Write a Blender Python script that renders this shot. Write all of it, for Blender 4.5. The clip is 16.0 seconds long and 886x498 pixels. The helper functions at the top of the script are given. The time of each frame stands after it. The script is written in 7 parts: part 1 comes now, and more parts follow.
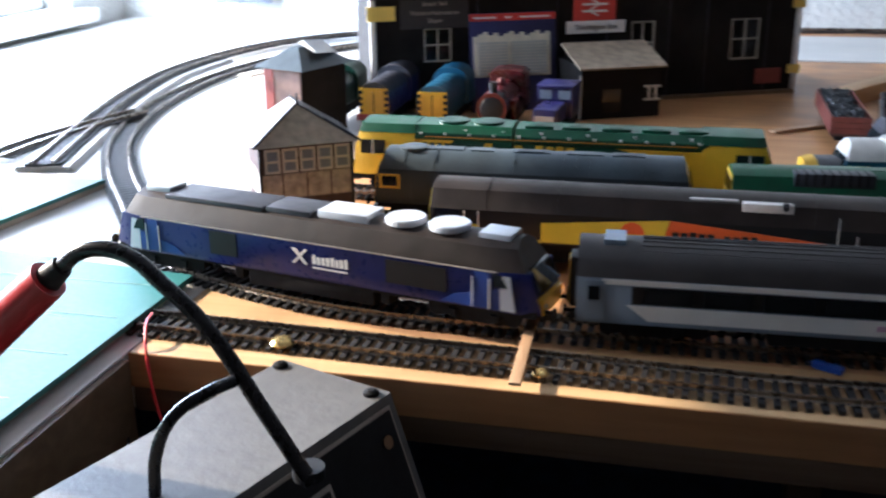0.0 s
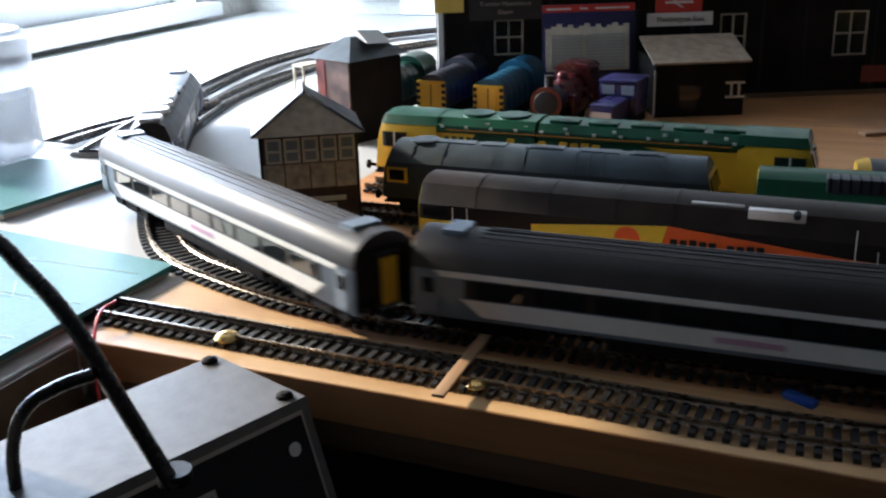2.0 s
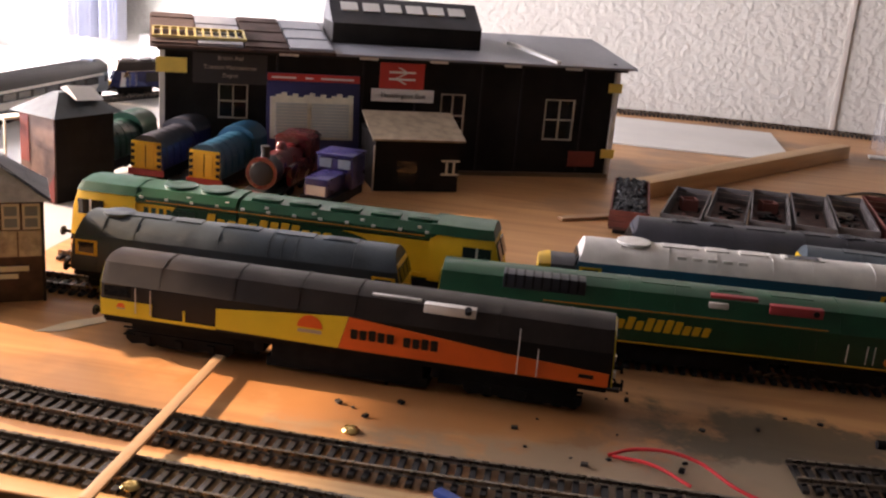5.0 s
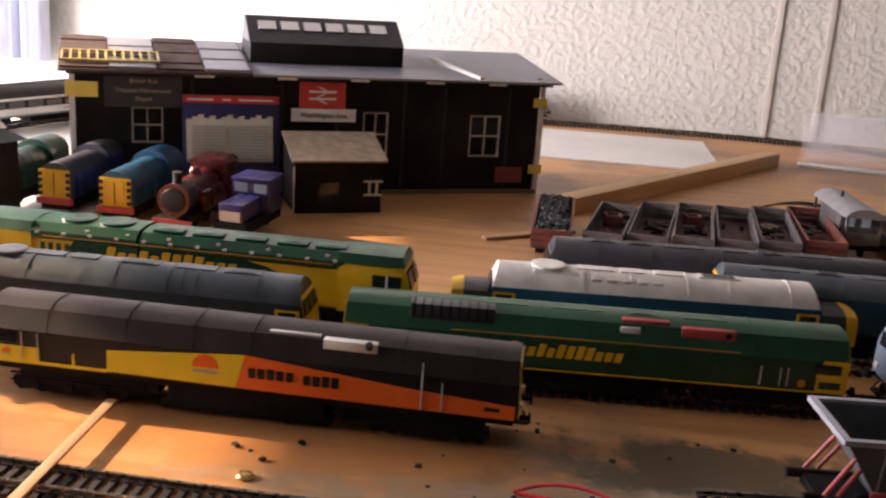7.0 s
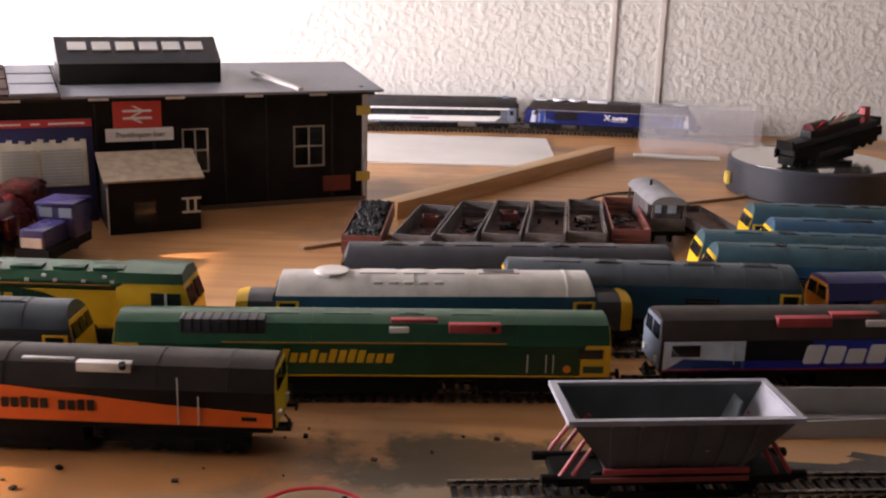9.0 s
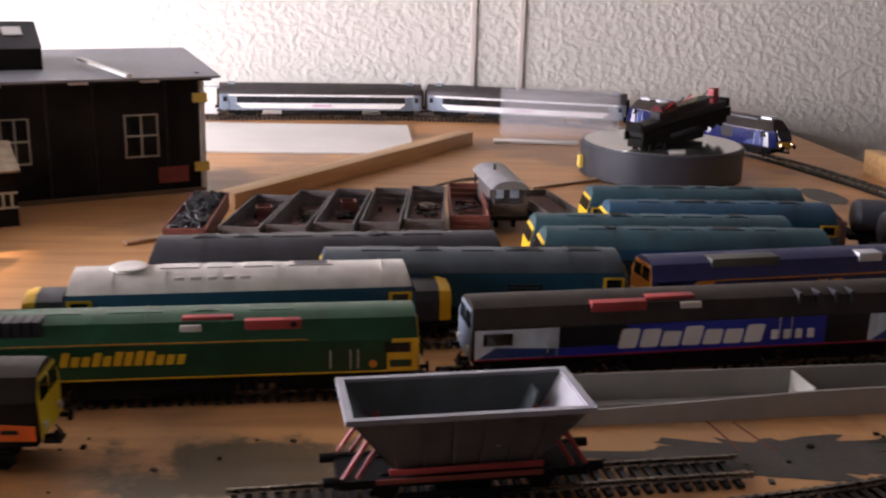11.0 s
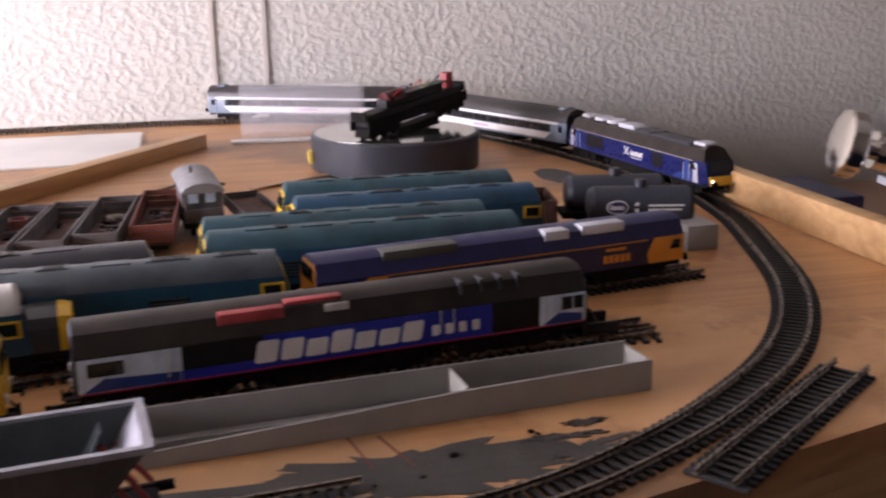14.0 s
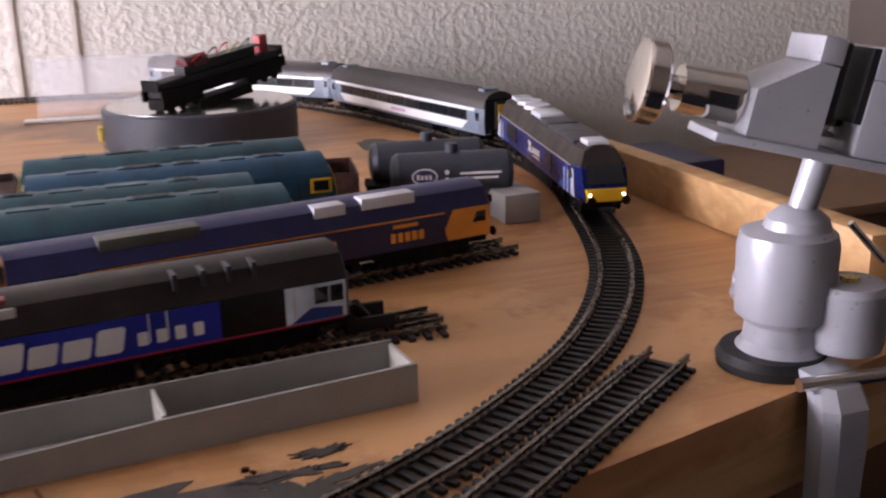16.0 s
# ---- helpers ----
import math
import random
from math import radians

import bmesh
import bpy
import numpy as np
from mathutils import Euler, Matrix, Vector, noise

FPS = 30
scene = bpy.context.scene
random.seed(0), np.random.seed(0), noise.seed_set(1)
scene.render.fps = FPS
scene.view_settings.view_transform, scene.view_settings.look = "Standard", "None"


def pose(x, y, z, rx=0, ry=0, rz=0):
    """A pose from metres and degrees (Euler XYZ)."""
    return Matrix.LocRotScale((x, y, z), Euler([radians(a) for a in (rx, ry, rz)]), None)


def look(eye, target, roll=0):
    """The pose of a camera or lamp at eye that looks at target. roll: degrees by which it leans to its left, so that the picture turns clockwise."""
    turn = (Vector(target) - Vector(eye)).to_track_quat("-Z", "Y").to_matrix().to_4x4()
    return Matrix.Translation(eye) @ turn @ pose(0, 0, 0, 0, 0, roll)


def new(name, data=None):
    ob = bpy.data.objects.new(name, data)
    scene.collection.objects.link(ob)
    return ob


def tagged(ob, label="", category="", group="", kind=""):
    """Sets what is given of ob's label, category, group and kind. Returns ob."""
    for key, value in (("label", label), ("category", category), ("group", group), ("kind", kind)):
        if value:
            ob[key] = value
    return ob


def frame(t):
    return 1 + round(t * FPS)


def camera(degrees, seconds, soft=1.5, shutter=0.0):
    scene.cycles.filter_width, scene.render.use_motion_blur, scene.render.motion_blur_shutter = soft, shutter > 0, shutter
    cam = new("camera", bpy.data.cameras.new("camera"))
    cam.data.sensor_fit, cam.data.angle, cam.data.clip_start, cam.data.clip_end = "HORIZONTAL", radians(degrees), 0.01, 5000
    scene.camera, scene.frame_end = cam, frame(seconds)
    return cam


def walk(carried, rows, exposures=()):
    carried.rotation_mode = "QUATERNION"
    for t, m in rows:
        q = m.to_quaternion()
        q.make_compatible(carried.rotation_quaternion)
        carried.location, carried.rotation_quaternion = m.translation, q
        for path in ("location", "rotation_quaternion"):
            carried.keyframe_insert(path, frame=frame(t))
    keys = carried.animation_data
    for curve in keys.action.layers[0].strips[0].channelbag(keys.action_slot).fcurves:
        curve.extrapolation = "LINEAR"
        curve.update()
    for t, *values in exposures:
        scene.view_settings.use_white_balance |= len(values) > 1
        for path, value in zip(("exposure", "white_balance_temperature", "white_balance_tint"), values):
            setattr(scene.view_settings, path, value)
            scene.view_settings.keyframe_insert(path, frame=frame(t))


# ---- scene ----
SOFT = 2.2
cam = camera(47.0, 16.0, soft=SOFT, shutter=0.5)
PATH = [
    (0, (0.138, -0.553, 0.212), (-0.293, 1.284, -0.453), -0.6),
    (0.5, (0.163, -0.523, 0.205), (-0.461, 1.263, -0.444), -0.2),
    (1, (0.2, -0.503, 0.199), (-0.499, 1.251, -0.46), 0.2),
    (1.5, (0.228, -0.508, 0.204), (-0.522, 1.225, -0.455), 0.0),
    (2, (0.224, -0.493, 0.199), (-0.514, 1.244, -0.461), -1.6),
    (2.5, (0.217, -0.474, 0.189), (-0.373, 1.306, -0.505), -0.9),
    (3, (0.229, -0.472, 0.212), (-0.275, 1.367, -0.391), 0.6),
    (3.5, (0.24, -0.474, 0.216), (-0.258, 1.369, -0.38), 1.3),
    (4, (0.25, -0.484, 0.224), (-0.164, 1.391, -0.335), 3.4),
    (4.5, (0.256, -0.483, 0.223), (-0.08, 1.405, -0.345), 4.4),
    (7, (0.282, -0.455, 0.231), (0.072, 1.458, -0.313), 4.0),
    (7.5, (0.304, -0.455, 0.237), (0.153, 1.469, -0.285), 3.0),
    (8, (0.331, -0.458, 0.237), (0.246, 1.47, -0.289), 2.2),
    (10.5, (0.395, -0.449, 0.236), (0.465, 1.481, -0.284), 1.6),
    (11, (0.417, -0.43, 0.23), (0.579, 1.489, -0.307), 1.6),
    (11.5, (0.438, -0.422, 0.224), (0.656, 1.49, -0.321), 1.7),
    (12, (0.464, -0.416, 0.221), (0.738, 1.489, -0.32), 0.9),
    (12.5, (0.477, -0.407, 0.217), (0.8, 1.489, -0.331), 0.9),
    (13, (0.491, -0.405, 0.219), (0.825, 1.494, -0.311), 0.2),
    (13.5, (0.497, -0.394, 0.214), (0.87, 1.496, -0.325), 0.3),
    (14, (0.537, -0.381, 0.212), (1.015, 1.487, -0.319), -0.7),
    (14.5, (0.562, -0.37, 0.209), (1.107, 1.476, -0.335), -0.5),
    (15, (0.593, -0.359, 0.201), (1.169, 1.476, -0.345), -0.4),
    (15.5, (0.617, -0.343, 0.193), (1.215, 1.481, -0.369), -0.4),
    (16, (0.641, -0.296, 0.178), (1.302, 1.504, -0.39), -1.5),
]
EXPOSURES = [(0.0, 1.54, 5200, 13), (0.5, 1.18, 5150, 12), (1.0, 0.88, 5150, 11), (1.5, 0.75, 5250, 10), (2.5, 0.92, 5500, 12), (3.0, 1.15, 6000, 20), (3.5, 1.35, 6300, 22), (4.5, 1.3, 6750, 28), (7.0, 1.5, 7050, 30), (8.0, 1.65, 7050, 31), (10.5, 1.72, 6780, 29), (12.5, 1.85, 6620, 32), (14.5, 2.02, 6600, 33), (16.0, 2.13, 6580, 33)]
walk(cam, [(t, look(eye, target, roll)) for t, eye, target, roll in PATH], EXPOSURES)

# ---- world, sun and window light ----
world = bpy.data.worlds.new("sky")
scene.world = world
world.use_nodes = True
wn = world.node_tree.nodes
sky = wn.new("ShaderNodeTexSky")
sky.sky_type, sky.sun_disc = "NISHITA", False
SUN_WAY = Vector((1.0, -0.17, -0.47)).normalized()
sky.sun_elevation = math.asin(-SUN_WAY.z)
sky.sun_rotation = math.atan2(-SUN_WAY.x, -SUN_WAY.y)
wn["Background"].inputs["Strength"].default_value = 0.15
world.node_tree.links.new(sky.outputs[0], wn["Background"].inputs["Color"])

sun = new("sun", bpy.data.lights.new("sun", "SUN"))
sun.data.energy, sun.data.angle, sun.data.color = 5.0, radians(1.0), (1.0, 0.78, 0.50)
sun.matrix_world = look((-2.0, 0.3, 1.0), Vector((-2.0, 0.3, 1.0)) + SUN_WAY)


def window_light(place, target, sx, sz, watts, colour):
    ob = new("window_light", bpy.data.lights.new("window_light", "AREA"))
    ob.data.shape, ob.data.size, ob.data.size_y = "RECTANGLE", sx, sz
    ob.data.energy, ob.data.color = watts, colour
    ob.matrix_world = look(place, target)
    return ob


WALL_Y, WALL_X = 1.17, -0.86
window_light((WALL_X + 0.01, 0.50, 0.27), (2.0, 0.75, 0.12), 0.95, 0.46, 12.5, (0.88, 0.94, 1.0))


# ---- materials ----
def mat(name, rgb, rough=0.5, metal=0.0, vary=0.12, scale=60.0, bump=0.0, bscale=300.0, spec=0.5, coat=0.0):
    m = bpy.data.materials.new(name)
    m.use_nodes = True
    nt = m.node_tree
    b = nt.nodes["Principled BSDF"]
    b.inputs["Roughness"].default_value = rough
    b.inputs["Metallic"].default_value = metal
    b.inputs["Specular IOR Level"].default_value = spec
    b.inputs["Coat Weight"].default_value = coat
    tc = nt.nodes.new("ShaderNodeTexCoord")
    big = nt.nodes.new("ShaderNodeTexNoise")
    big.inputs["Scale"].default_value, big.inputs["Detail"].default_value = scale, 6
    nt.links.new(tc.outputs["Object"], big.inputs["Vector"])
    ramp = nt.nodes.new("ShaderNodeMapRange")
    ramp.inputs["From Min"].default_value, ramp.inputs["From Max"].default_value = 0.3, 0.7
    ramp.inputs["To Min"].default_value, ramp.inputs["To Max"].default_value = 1 - vary, 1 + vary
    nt.links.new(big.outputs["Fac"], ramp.inputs["Value"])
    mul = nt.nodes.new("ShaderNodeVectorMath")
    mul.operation = "SCALE"
    mul.inputs[0].default_value = rgb
    nt.links.new(ramp.outputs["Result"], mul.inputs["Scale"])
    nt.links.new(mul.outputs["Vector"], b.inputs["Base Color"])
    fine = nt.nodes.new("ShaderNodeTexNoise")
    fine.inputs["Scale"].default_value, fine.inputs["Detail"].default_value = bscale, 4
    nt.links.new(tc.outputs["Object"], fine.inputs["Vector"])
    rr = nt.nodes.new("ShaderNodeMapRange")
    rr.inputs["To Min"].default_value, rr.inputs["To Max"].default_value = max(0.02, rough - 0.12), min(1, rough + 0.12)
    nt.links.new(fine.outputs["Fac"], rr.inputs["Value"])
    nt.links.new(rr.outputs["Result"], b.inputs["Roughness"])
    if bump:
        bm_ = nt.nodes.new("ShaderNodeBump")
        bm_.inputs["Strength"].default_value, bm_.inputs["Distance"].default_value = bump, 0.002
        nt.links.new(fine.outputs["Fac"], bm_.inputs["Height"])
        nt.links.new(bm_.outputs["Normal"], b.inputs["Normal"])
    return m


def wood_mat(name, light, dark, stain, along=(1.6, 22, 22), rough=0.45, stains=0.0, bump=0.15, spills=()):
    m = bpy.data.materials.new(name)
    m.use_nodes = True
    nt = m.node_tree
    b = nt.nodes["Principled BSDF"]
    b.inputs["Roughness"].default_value = rough
    tc = nt.nodes.new("ShaderNodeTexCoord")
    mp = nt.nodes.new("ShaderNodeMapping")
    mp.inputs["Scale"].default_value = along
    nt.links.new(tc.outputs["Object"], mp.inputs["Vector"])
    grain = nt.nodes.new("ShaderNodeTexNoise")
    grain.inputs["Scale"].default_value, grain.inputs["Detail"].default_value, grain.inputs["Distortion"].default_value = 3.0, 8, 1.2
    nt.links.new(mp.outputs["Vector"], grain.inputs["Vector"])
    cr = nt.nodes.new("ShaderNodeValToRGB")
    cr.color_ramp.elements[0].position, cr.color_ramp.elements[1].position = 0.32, 0.68
    cr.color_ramp.elements[0].color, cr.color_ramp.elements[1].color = (*dark, 1), (*light, 1)
    nt.links.new(grain.outputs["Fac"], cr.inputs["Fac"])
    blot = nt.nodes.new("ShaderNodeTexNoise")
    blot.inputs["Scale"].default_value, blot.inputs["Detail"].default_value = 5.0, 6
    nt.links.new(tc.outputs["Object"], blot.inputs["Vector"])
    br = nt.nodes.new("ShaderNodeMapRange")
    br.inputs["From Min"].default_value, br.inputs["From Max"].default_value = 0.53, 0.62
    br.inputs["To Max"].default_value = stains
    nt.links.new(blot.outputs["Fac"], br.inputs["Value"])
    mix = nt.nodes.new("ShaderNodeMixRGB")
    nt.links.new(br.outputs["Result"], mix.inputs["Fac"])
    nt.links.new(cr.outputs["Color"], mix.inputs["Color1"])
    mix.inputs["Color2"].default_value = (*stain, 1)
    last = mix.outputs["Color"]
    for centre, reach, tone in spills:
        # a dried spill: an oval with a ragged, blotchy rim
        sub = nt.nodes.new("ShaderNodeVectorMath")
        sub.operation = "SUBTRACT"
        sub.inputs[1].default_value = centre
        nt.links.new(tc.outputs["Object"], sub.inputs[0])
        div = nt.nodes.new("ShaderNodeVectorMath")
        div.operation = "DIVIDE"
        div.inputs[1].default_value = reach
        nt.links.new(sub.outputs["Vector"], div.inputs[0])
        ln = nt.nodes.new("ShaderNodeVectorMath")
        ln.operation = "LENGTH"
        nt.links.new(div.outputs["Vector"], ln.inputs[0])
        rag = nt.nodes.new("ShaderNodeTexNoise")
        rag.inputs["Scale"].default_value, rag.inputs["Detail"].default_value, rag.inputs["Roughness"].default_value = 26.0, 8, 0.65
        nt.links.new(tc.outputs["Object"], rag.inputs["Vector"])
        ad = nt.nodes.new("ShaderNodeMath")
        ad.operation = "MULTIPLY_ADD"
        ad.inputs[1].default_value = 2.6
        nt.links.new(rag.outputs["Fac"], ad.inputs[0])
        nt.links.new(ln.outputs["Value"], ad.inputs[2])
        rim = nt.nodes.new("ShaderNodeMapRange")
        rim.inputs["From Min"].default_value, rim.inputs["From Max"].default_value = 2.25, 1.95
        rim.inputs["To Max"].default_value = 0.85
        nt.links.new(ad.outputs["Value"], rim.inputs["Value"])
        mx = nt.nodes.new("ShaderNodeMixRGB")
        nt.links.new(rim.outputs["Result"], mx.inputs["Fac"])
        nt.links.new(last, mx.inputs["Color1"])
        mx.inputs["Color2"].default_value = (*tone, 1)
        last = mx.outputs["Color"]
    nt.links.new(last, b.inputs["Base Color"])
    bp = nt.nodes.new("ShaderNodeBump")
    bp.inputs["Strength"].default_value, bp.inputs["Distance"].default_value = bump, 0.001
    nt.links.new(grain.outputs["Fac"], bp.inputs["Height"])
    nt.links.new(bp.outputs["Normal"], b.inputs["Normal"])
    return m


def plaster_mat(name, rgb):
    m = mat(name, rgb, 0.75, vary=0.05, scale=4)
    nt = m.node_tree
    tc = nt.nodes["Texture Coordinate"]
    v = nt.nodes.new("ShaderNodeTexNoise")
    v.inputs["Scale"].default_value, v.inputs["Detail"].default_value, v.inputs["Roughness"].default_value = 95.0, 3, 0.5
    v.inputs["Distortion"].default_value = 0.25
    nt.links.new(tc.outputs["Object"], v.inputs["Vector"])
    r = nt.nodes.new("ShaderNodeMapRange")
    r.interpolation_type = "SMOOTHSTEP"
    r.inputs["From Min"].default_value, r.inputs["From Max"].default_value = 0.25, 0.85
    nt.links.new(v.outputs["Fac"], r.inputs["Value"])
    bp = nt.nodes.new("ShaderNodeBump")
    bp.inputs["Strength"].default_value, bp.inputs["Distance"].default_value = 0.45, 0.004
    nt.links.new(r.outputs["Result"], bp.inputs["Height"])
    nt.links.new(bp.outputs["Normal"], nt.nodes["Principled BSDF"].inputs["Normal"])
    return m


def glass_mat(name, rgb, rough=0.03, alpha=1.0):
    m = bpy.data.materials.new(name)
    m.use_nodes = True
    b = m.node_tree.nodes["Principled BSDF"]
    b.inputs["Base Color"].default_value = (*rgb, 1)
    b.inputs["Roughness"].default_value = rough
    b.inputs["Alpha"].default_value = alpha
    return m


def glow_mat(name, rgb, power):
    m = bpy.data.materials.new(name)
    m.use_nodes = True
    b = m.node_tree.nodes["Principled BSDF"]
    b.inputs["Emission Color"].default_value = (*rgb, 1)
    b.inputs["Emission Strength"].default_value = power
    return m


PLY = wood_mat("plywood", (0.58, 0.300, 0.120), (0.43, 0.200, 0.072), (0.16, 0.10, 0.065), stains=0.6, spills=(((0.375, -0.006, 0.0), (0.100, 0.056, 1.0), (0.060, 0.052, 0.030)), ((0.36, -0.050, 0.0), (0.26, 0.036, 1.0), (0.34, 0.245, 0.155)), ((0.15, -0.014, 0.0), (0.16, 0.034, 1.0), (0.46, 0.20, 0.065)), ((0.57, 0.018, 0.0), (0.14, 0.040, 1.0), (0.40, 0.22, 0.10)), ((0.80, 0.09, 0.0), (0.16, 0.10, 1.0), (0.62, 0.34, 0.15)), ((0.93, 0.42, 0.0), (0.07, 0.16, 1.0), (0.36, 0.15, 0.055))))
PINE = wood_mat("pine", (0.66, 0.41, 0.19), (0.50, 0.28, 0.11), (0.4, 0.25, 0.1), along=(1.2, 16, 30))
# pine with the shade on the left front edge put into its tones
PINE_DARK = wood_mat("pine_side_shaded", (0.17, 0.112, 0.066), (0.11, 0.068, 0.036), (0.2, 0.12, 0.06), along=(1.2, 20, 30))
LOLLY = wood_mat("lolly_wood", (0.50, 0.32, 0.18), (0.40, 0.24, 0.13), (0.4, 0.2, 0.1), along=(2, 40, 40))
WHITE_BOARD = mat("white_board", (0.62, 0.60, 0.56), 0.5, vary=0.10, scale=9)
PLASTER = plaster_mat("textured_plaster", (0.58, 0.565, 0.510))
PAINT = mat("white_gloss_paint", (0.78, 0.78, 0.76), 0.35, vary=0.04)
CURTAIN = mat("grey_curtain", (0.50, 0.52, 0.60), 0.9, vary=0.08, scale=20)
CARPET = mat("dark_blue_carpet", (0.018, 0.03, 0.06), 0.95, vary=0.3, scale=30, bump=0.3)
# dark tone chosen to limit the light that the added walls throw back
DIMWALL = mat("low_bounce_brown", (0.12, 0.095, 0.08), 0.8, vary=0.1, scale=3)
CEIL = mat("ceiling_paint", (0.45, 0.43, 0.41), 0.8, vary=0.03)
RAIL = mat("nickel_rail", (0.21, 0.175, 0.14), 0.28, 0.9, 0.3, 30)
SLEEPER = mat("black_sleeper", (0.013, 0.011, 0.0105), 0.55, vary=0.3, scale=200)
MAT_GREEN = mat("green_cutting_mat", (0.035, 0.17, 0.16), 0.52, vary=0.18, scale=14, bump=0.05)
MAT_LINE = mat("mat_line", (0.30, 0.42, 0.36), 0.5)
BLACK = mat("black_plastic", (0.012, 0.012, 0.013), 0.5, vary=0.25, spec=0.3)
GLOSSBLACK = mat("black_rubber_cable", (0.010, 0.010, 0.012), 0.28, vary=0.1)
DARK = mat("dark_underframe", (0.009, 0.008, 0.0075), 0.75, vary=0.4, scale=150, spec=0.12)
RED_GRIP = mat("red_grip", (0.50, 0.02, 0.02), 0.4)
REDWIRE = mat("red_wire", (0.62, 0.03, 0.035), 0.35)
WHITE = mat("white_paint", (0.78, 0.77, 0.74), 0.4, vary=0.05)
OFFWHITE = mat("offwhite_resin", (0.60, 0.57, 0.52), 0.45, vary=0.16, scale=70, bump=0.08, bscale=90)
YELLOW = mat("warning_yellow", (0.72, 0.42, 0.012), 0.4, vary=0.1)
COLYEL = mat("lemon_yellow", (0.70, 0.55, 0.02), 0.38, vary=0.06)
ORANGE = mat("signal_orange", (0.75, 0.12, 0.012), 0.38, vary=0.06)
GREEN = mat("freight_green", (0.005, 0.058, 0.024), 0.34, vary=0.20, spec=0.45, bump=0.10, bscale=70)
PALEPINE = wood_mat("pale_pine", (0.66, 0.44, 0.22), (0.52, 0.31, 0.135), (0.30, 0.15, 0.06), along=(1.2, 18, 18), stains=0.45)
# pine half darkened, as the shade thins along the front edge
EDGE_SHADE = wood_mat("half_shaded_edge_pine", (0.30, 0.19, 0.105), (0.20, 0.115, 0.06), (0.12, 0.07, 0.04), along=(1.2, 20, 30), stains=0.3)
PAPER = mat("paper_scrap", (0.62, 0.52, 0.38), 0.7, vary=0.15, scale=90)
GREEN2 = mat("freight_green_dark", (0.004, 0.038, 0.020), 0.36, vary=0.25, bump=0.12, bscale=80)
BROWNROOF = mat("brown_black_roof", (0.026, 0.019, 0.0155), 0.46, vary=0.4, scale=45, spec=0.26, bump=0.14, bscale=80)
BLACKBODY = mat("black_livery", (0.007, 0.0068, 0.0075), 0.4, vary=0.2, spec=0.3)
GREYROOF = mat("blue_grey_roof", (0.050, 0.066, 0.078), 0.40, vary=0.35, scale=40, bump=0.25, bscale=95)
GREYBODY = mat("dark_slate_body", (0.022, 0.031, 0.038), 0.42, vary=0.25, bump=0.15, bscale=95)
CHAR = mat("charcoal_roof", (0.034, 0.034, 0.042), 0.44, vary=0.3, scale=50, bump=0.25, bscale=95)
RBLUE = mat("rail_blue", (0.006, 0.065, 0.12), 0.42, vary=0.15)
TEAL = mat("faded_teal", (0.006, 0.050, 0.095), 0.42, vary=0.35, scale=45, bump=0.38, bscale=65)
TEALG = mat("green_teal_roof", (0.014, 0.056, 0.072), 0.45, vary=0.4, scale=45, bump=0.40, bscale=65)
STOBBLUE = mat("royal_blue", (0.012, 0.022, 0.33), 0.38, vary=0.06)
ICE = mat("pale_ice_blue", (0.55, 0.67, 0.78), 0.4, vary=0.2, scale=120)
PURPLEBLUE = mat("indigo_livery", (0.014, 0.015, 0.075), 0.38, vary=0.2, bump=0.10, bscale=80)
TANGERINE = mat("tangerine", (0.70, 0.26, 0.02), 0.4, vary=0.08)
SALTIRE = mat("deep_blue_livery", (0.008, 0.014, 0.090), 0.30, vary=0.2, spec=0.25)
SALTIRE2 = mat("mid_blue_livery", (0.014, 0.045, 0.22), 0.34, vary=0.2)
BEIGE = mat("silver_beige_roof", (0.42, 0.38, 0.31), 0.35, vary=0.12)
SILVER = mat("pale_silver", (0.58, 0.60, 0.64), 0.35, 0.2, 0.08)
COACHGREY = mat("coach_grey", (0.16, 0.20, 0.25), 0.35, vary=0.1)
COACHROOF = mat("coach_roof", (0.034, 0.029, 0.028), 0.45, vary=0.2, bump=0.06, bscale=60)
GLASSD = glass_mat("dark_window", (0.012, 0.014, 0.016), 0.06)
RESIN_RED = mat("dull_red_resin", (0.36, 0.045, 0.045), 0.5, vary=0.2)
MAROON = mat("crimson_lake", (0.075, 0.008, 0.010), 0.28, vary=0.25, bump=0.12, bscale=80)
VIOLET = mat("violet_blue", (0.015, 0.014, 0.078), 0.3, vary=0.25, bump=0.1, bscale=80)
WAGGREY = mat("wagon_grey", (0.115, 0.10, 0.098), 0.6, vary=0.4, scale=80, bump=0.2)
WAGBROWN = mat("wagon_bauxite", (0.17, 0.045, 0.032), 0.6, vary=0.25, scale=80)
WAGFLOOR = mat("wagon_floor", (0.085, 0.036, 0.026), 0.75, vary=0.5, scale=120, bump=0.5, bscale=200)
COAL = mat("coal", (0.012, 0.013, 0.016), 0.35, vary=0.4, scale=150)
GRATING = mat("yellowed_plastic", (0.46, 0.36, 0.13), 0.6, vary=0.2, scale=120)
# tan card darkened for the shade over the office roof
OFFICEROOF = mat("shaded_tan_card", (0.30, 0.225, 0.15), 0.75, vary=0.25, scale=120)
TRUNKING = mat("aged_trunking_paint", (0.52, 0.48, 0.43), 0.55, vary=0.12, scale=30)
HOPRIM = mat("hopper_rim_grey", (0.30, 0.30, 0.33), 0.5, vary=0.15, scale=60)
# the rim grey darkened for the shade on the hopper's outer sheets
HOPSHADE = mat("hopper_shaded_grey", (0.125, 0.122, 0.13), 0.5, vary=0.15, scale=60)
# darker still, for the shade down inside the hopper
HOPIN_SHADE = mat("hopper_inside_shaded", (0.045, 0.058, 0.064), 0.55, vary=0.25, scale=60)
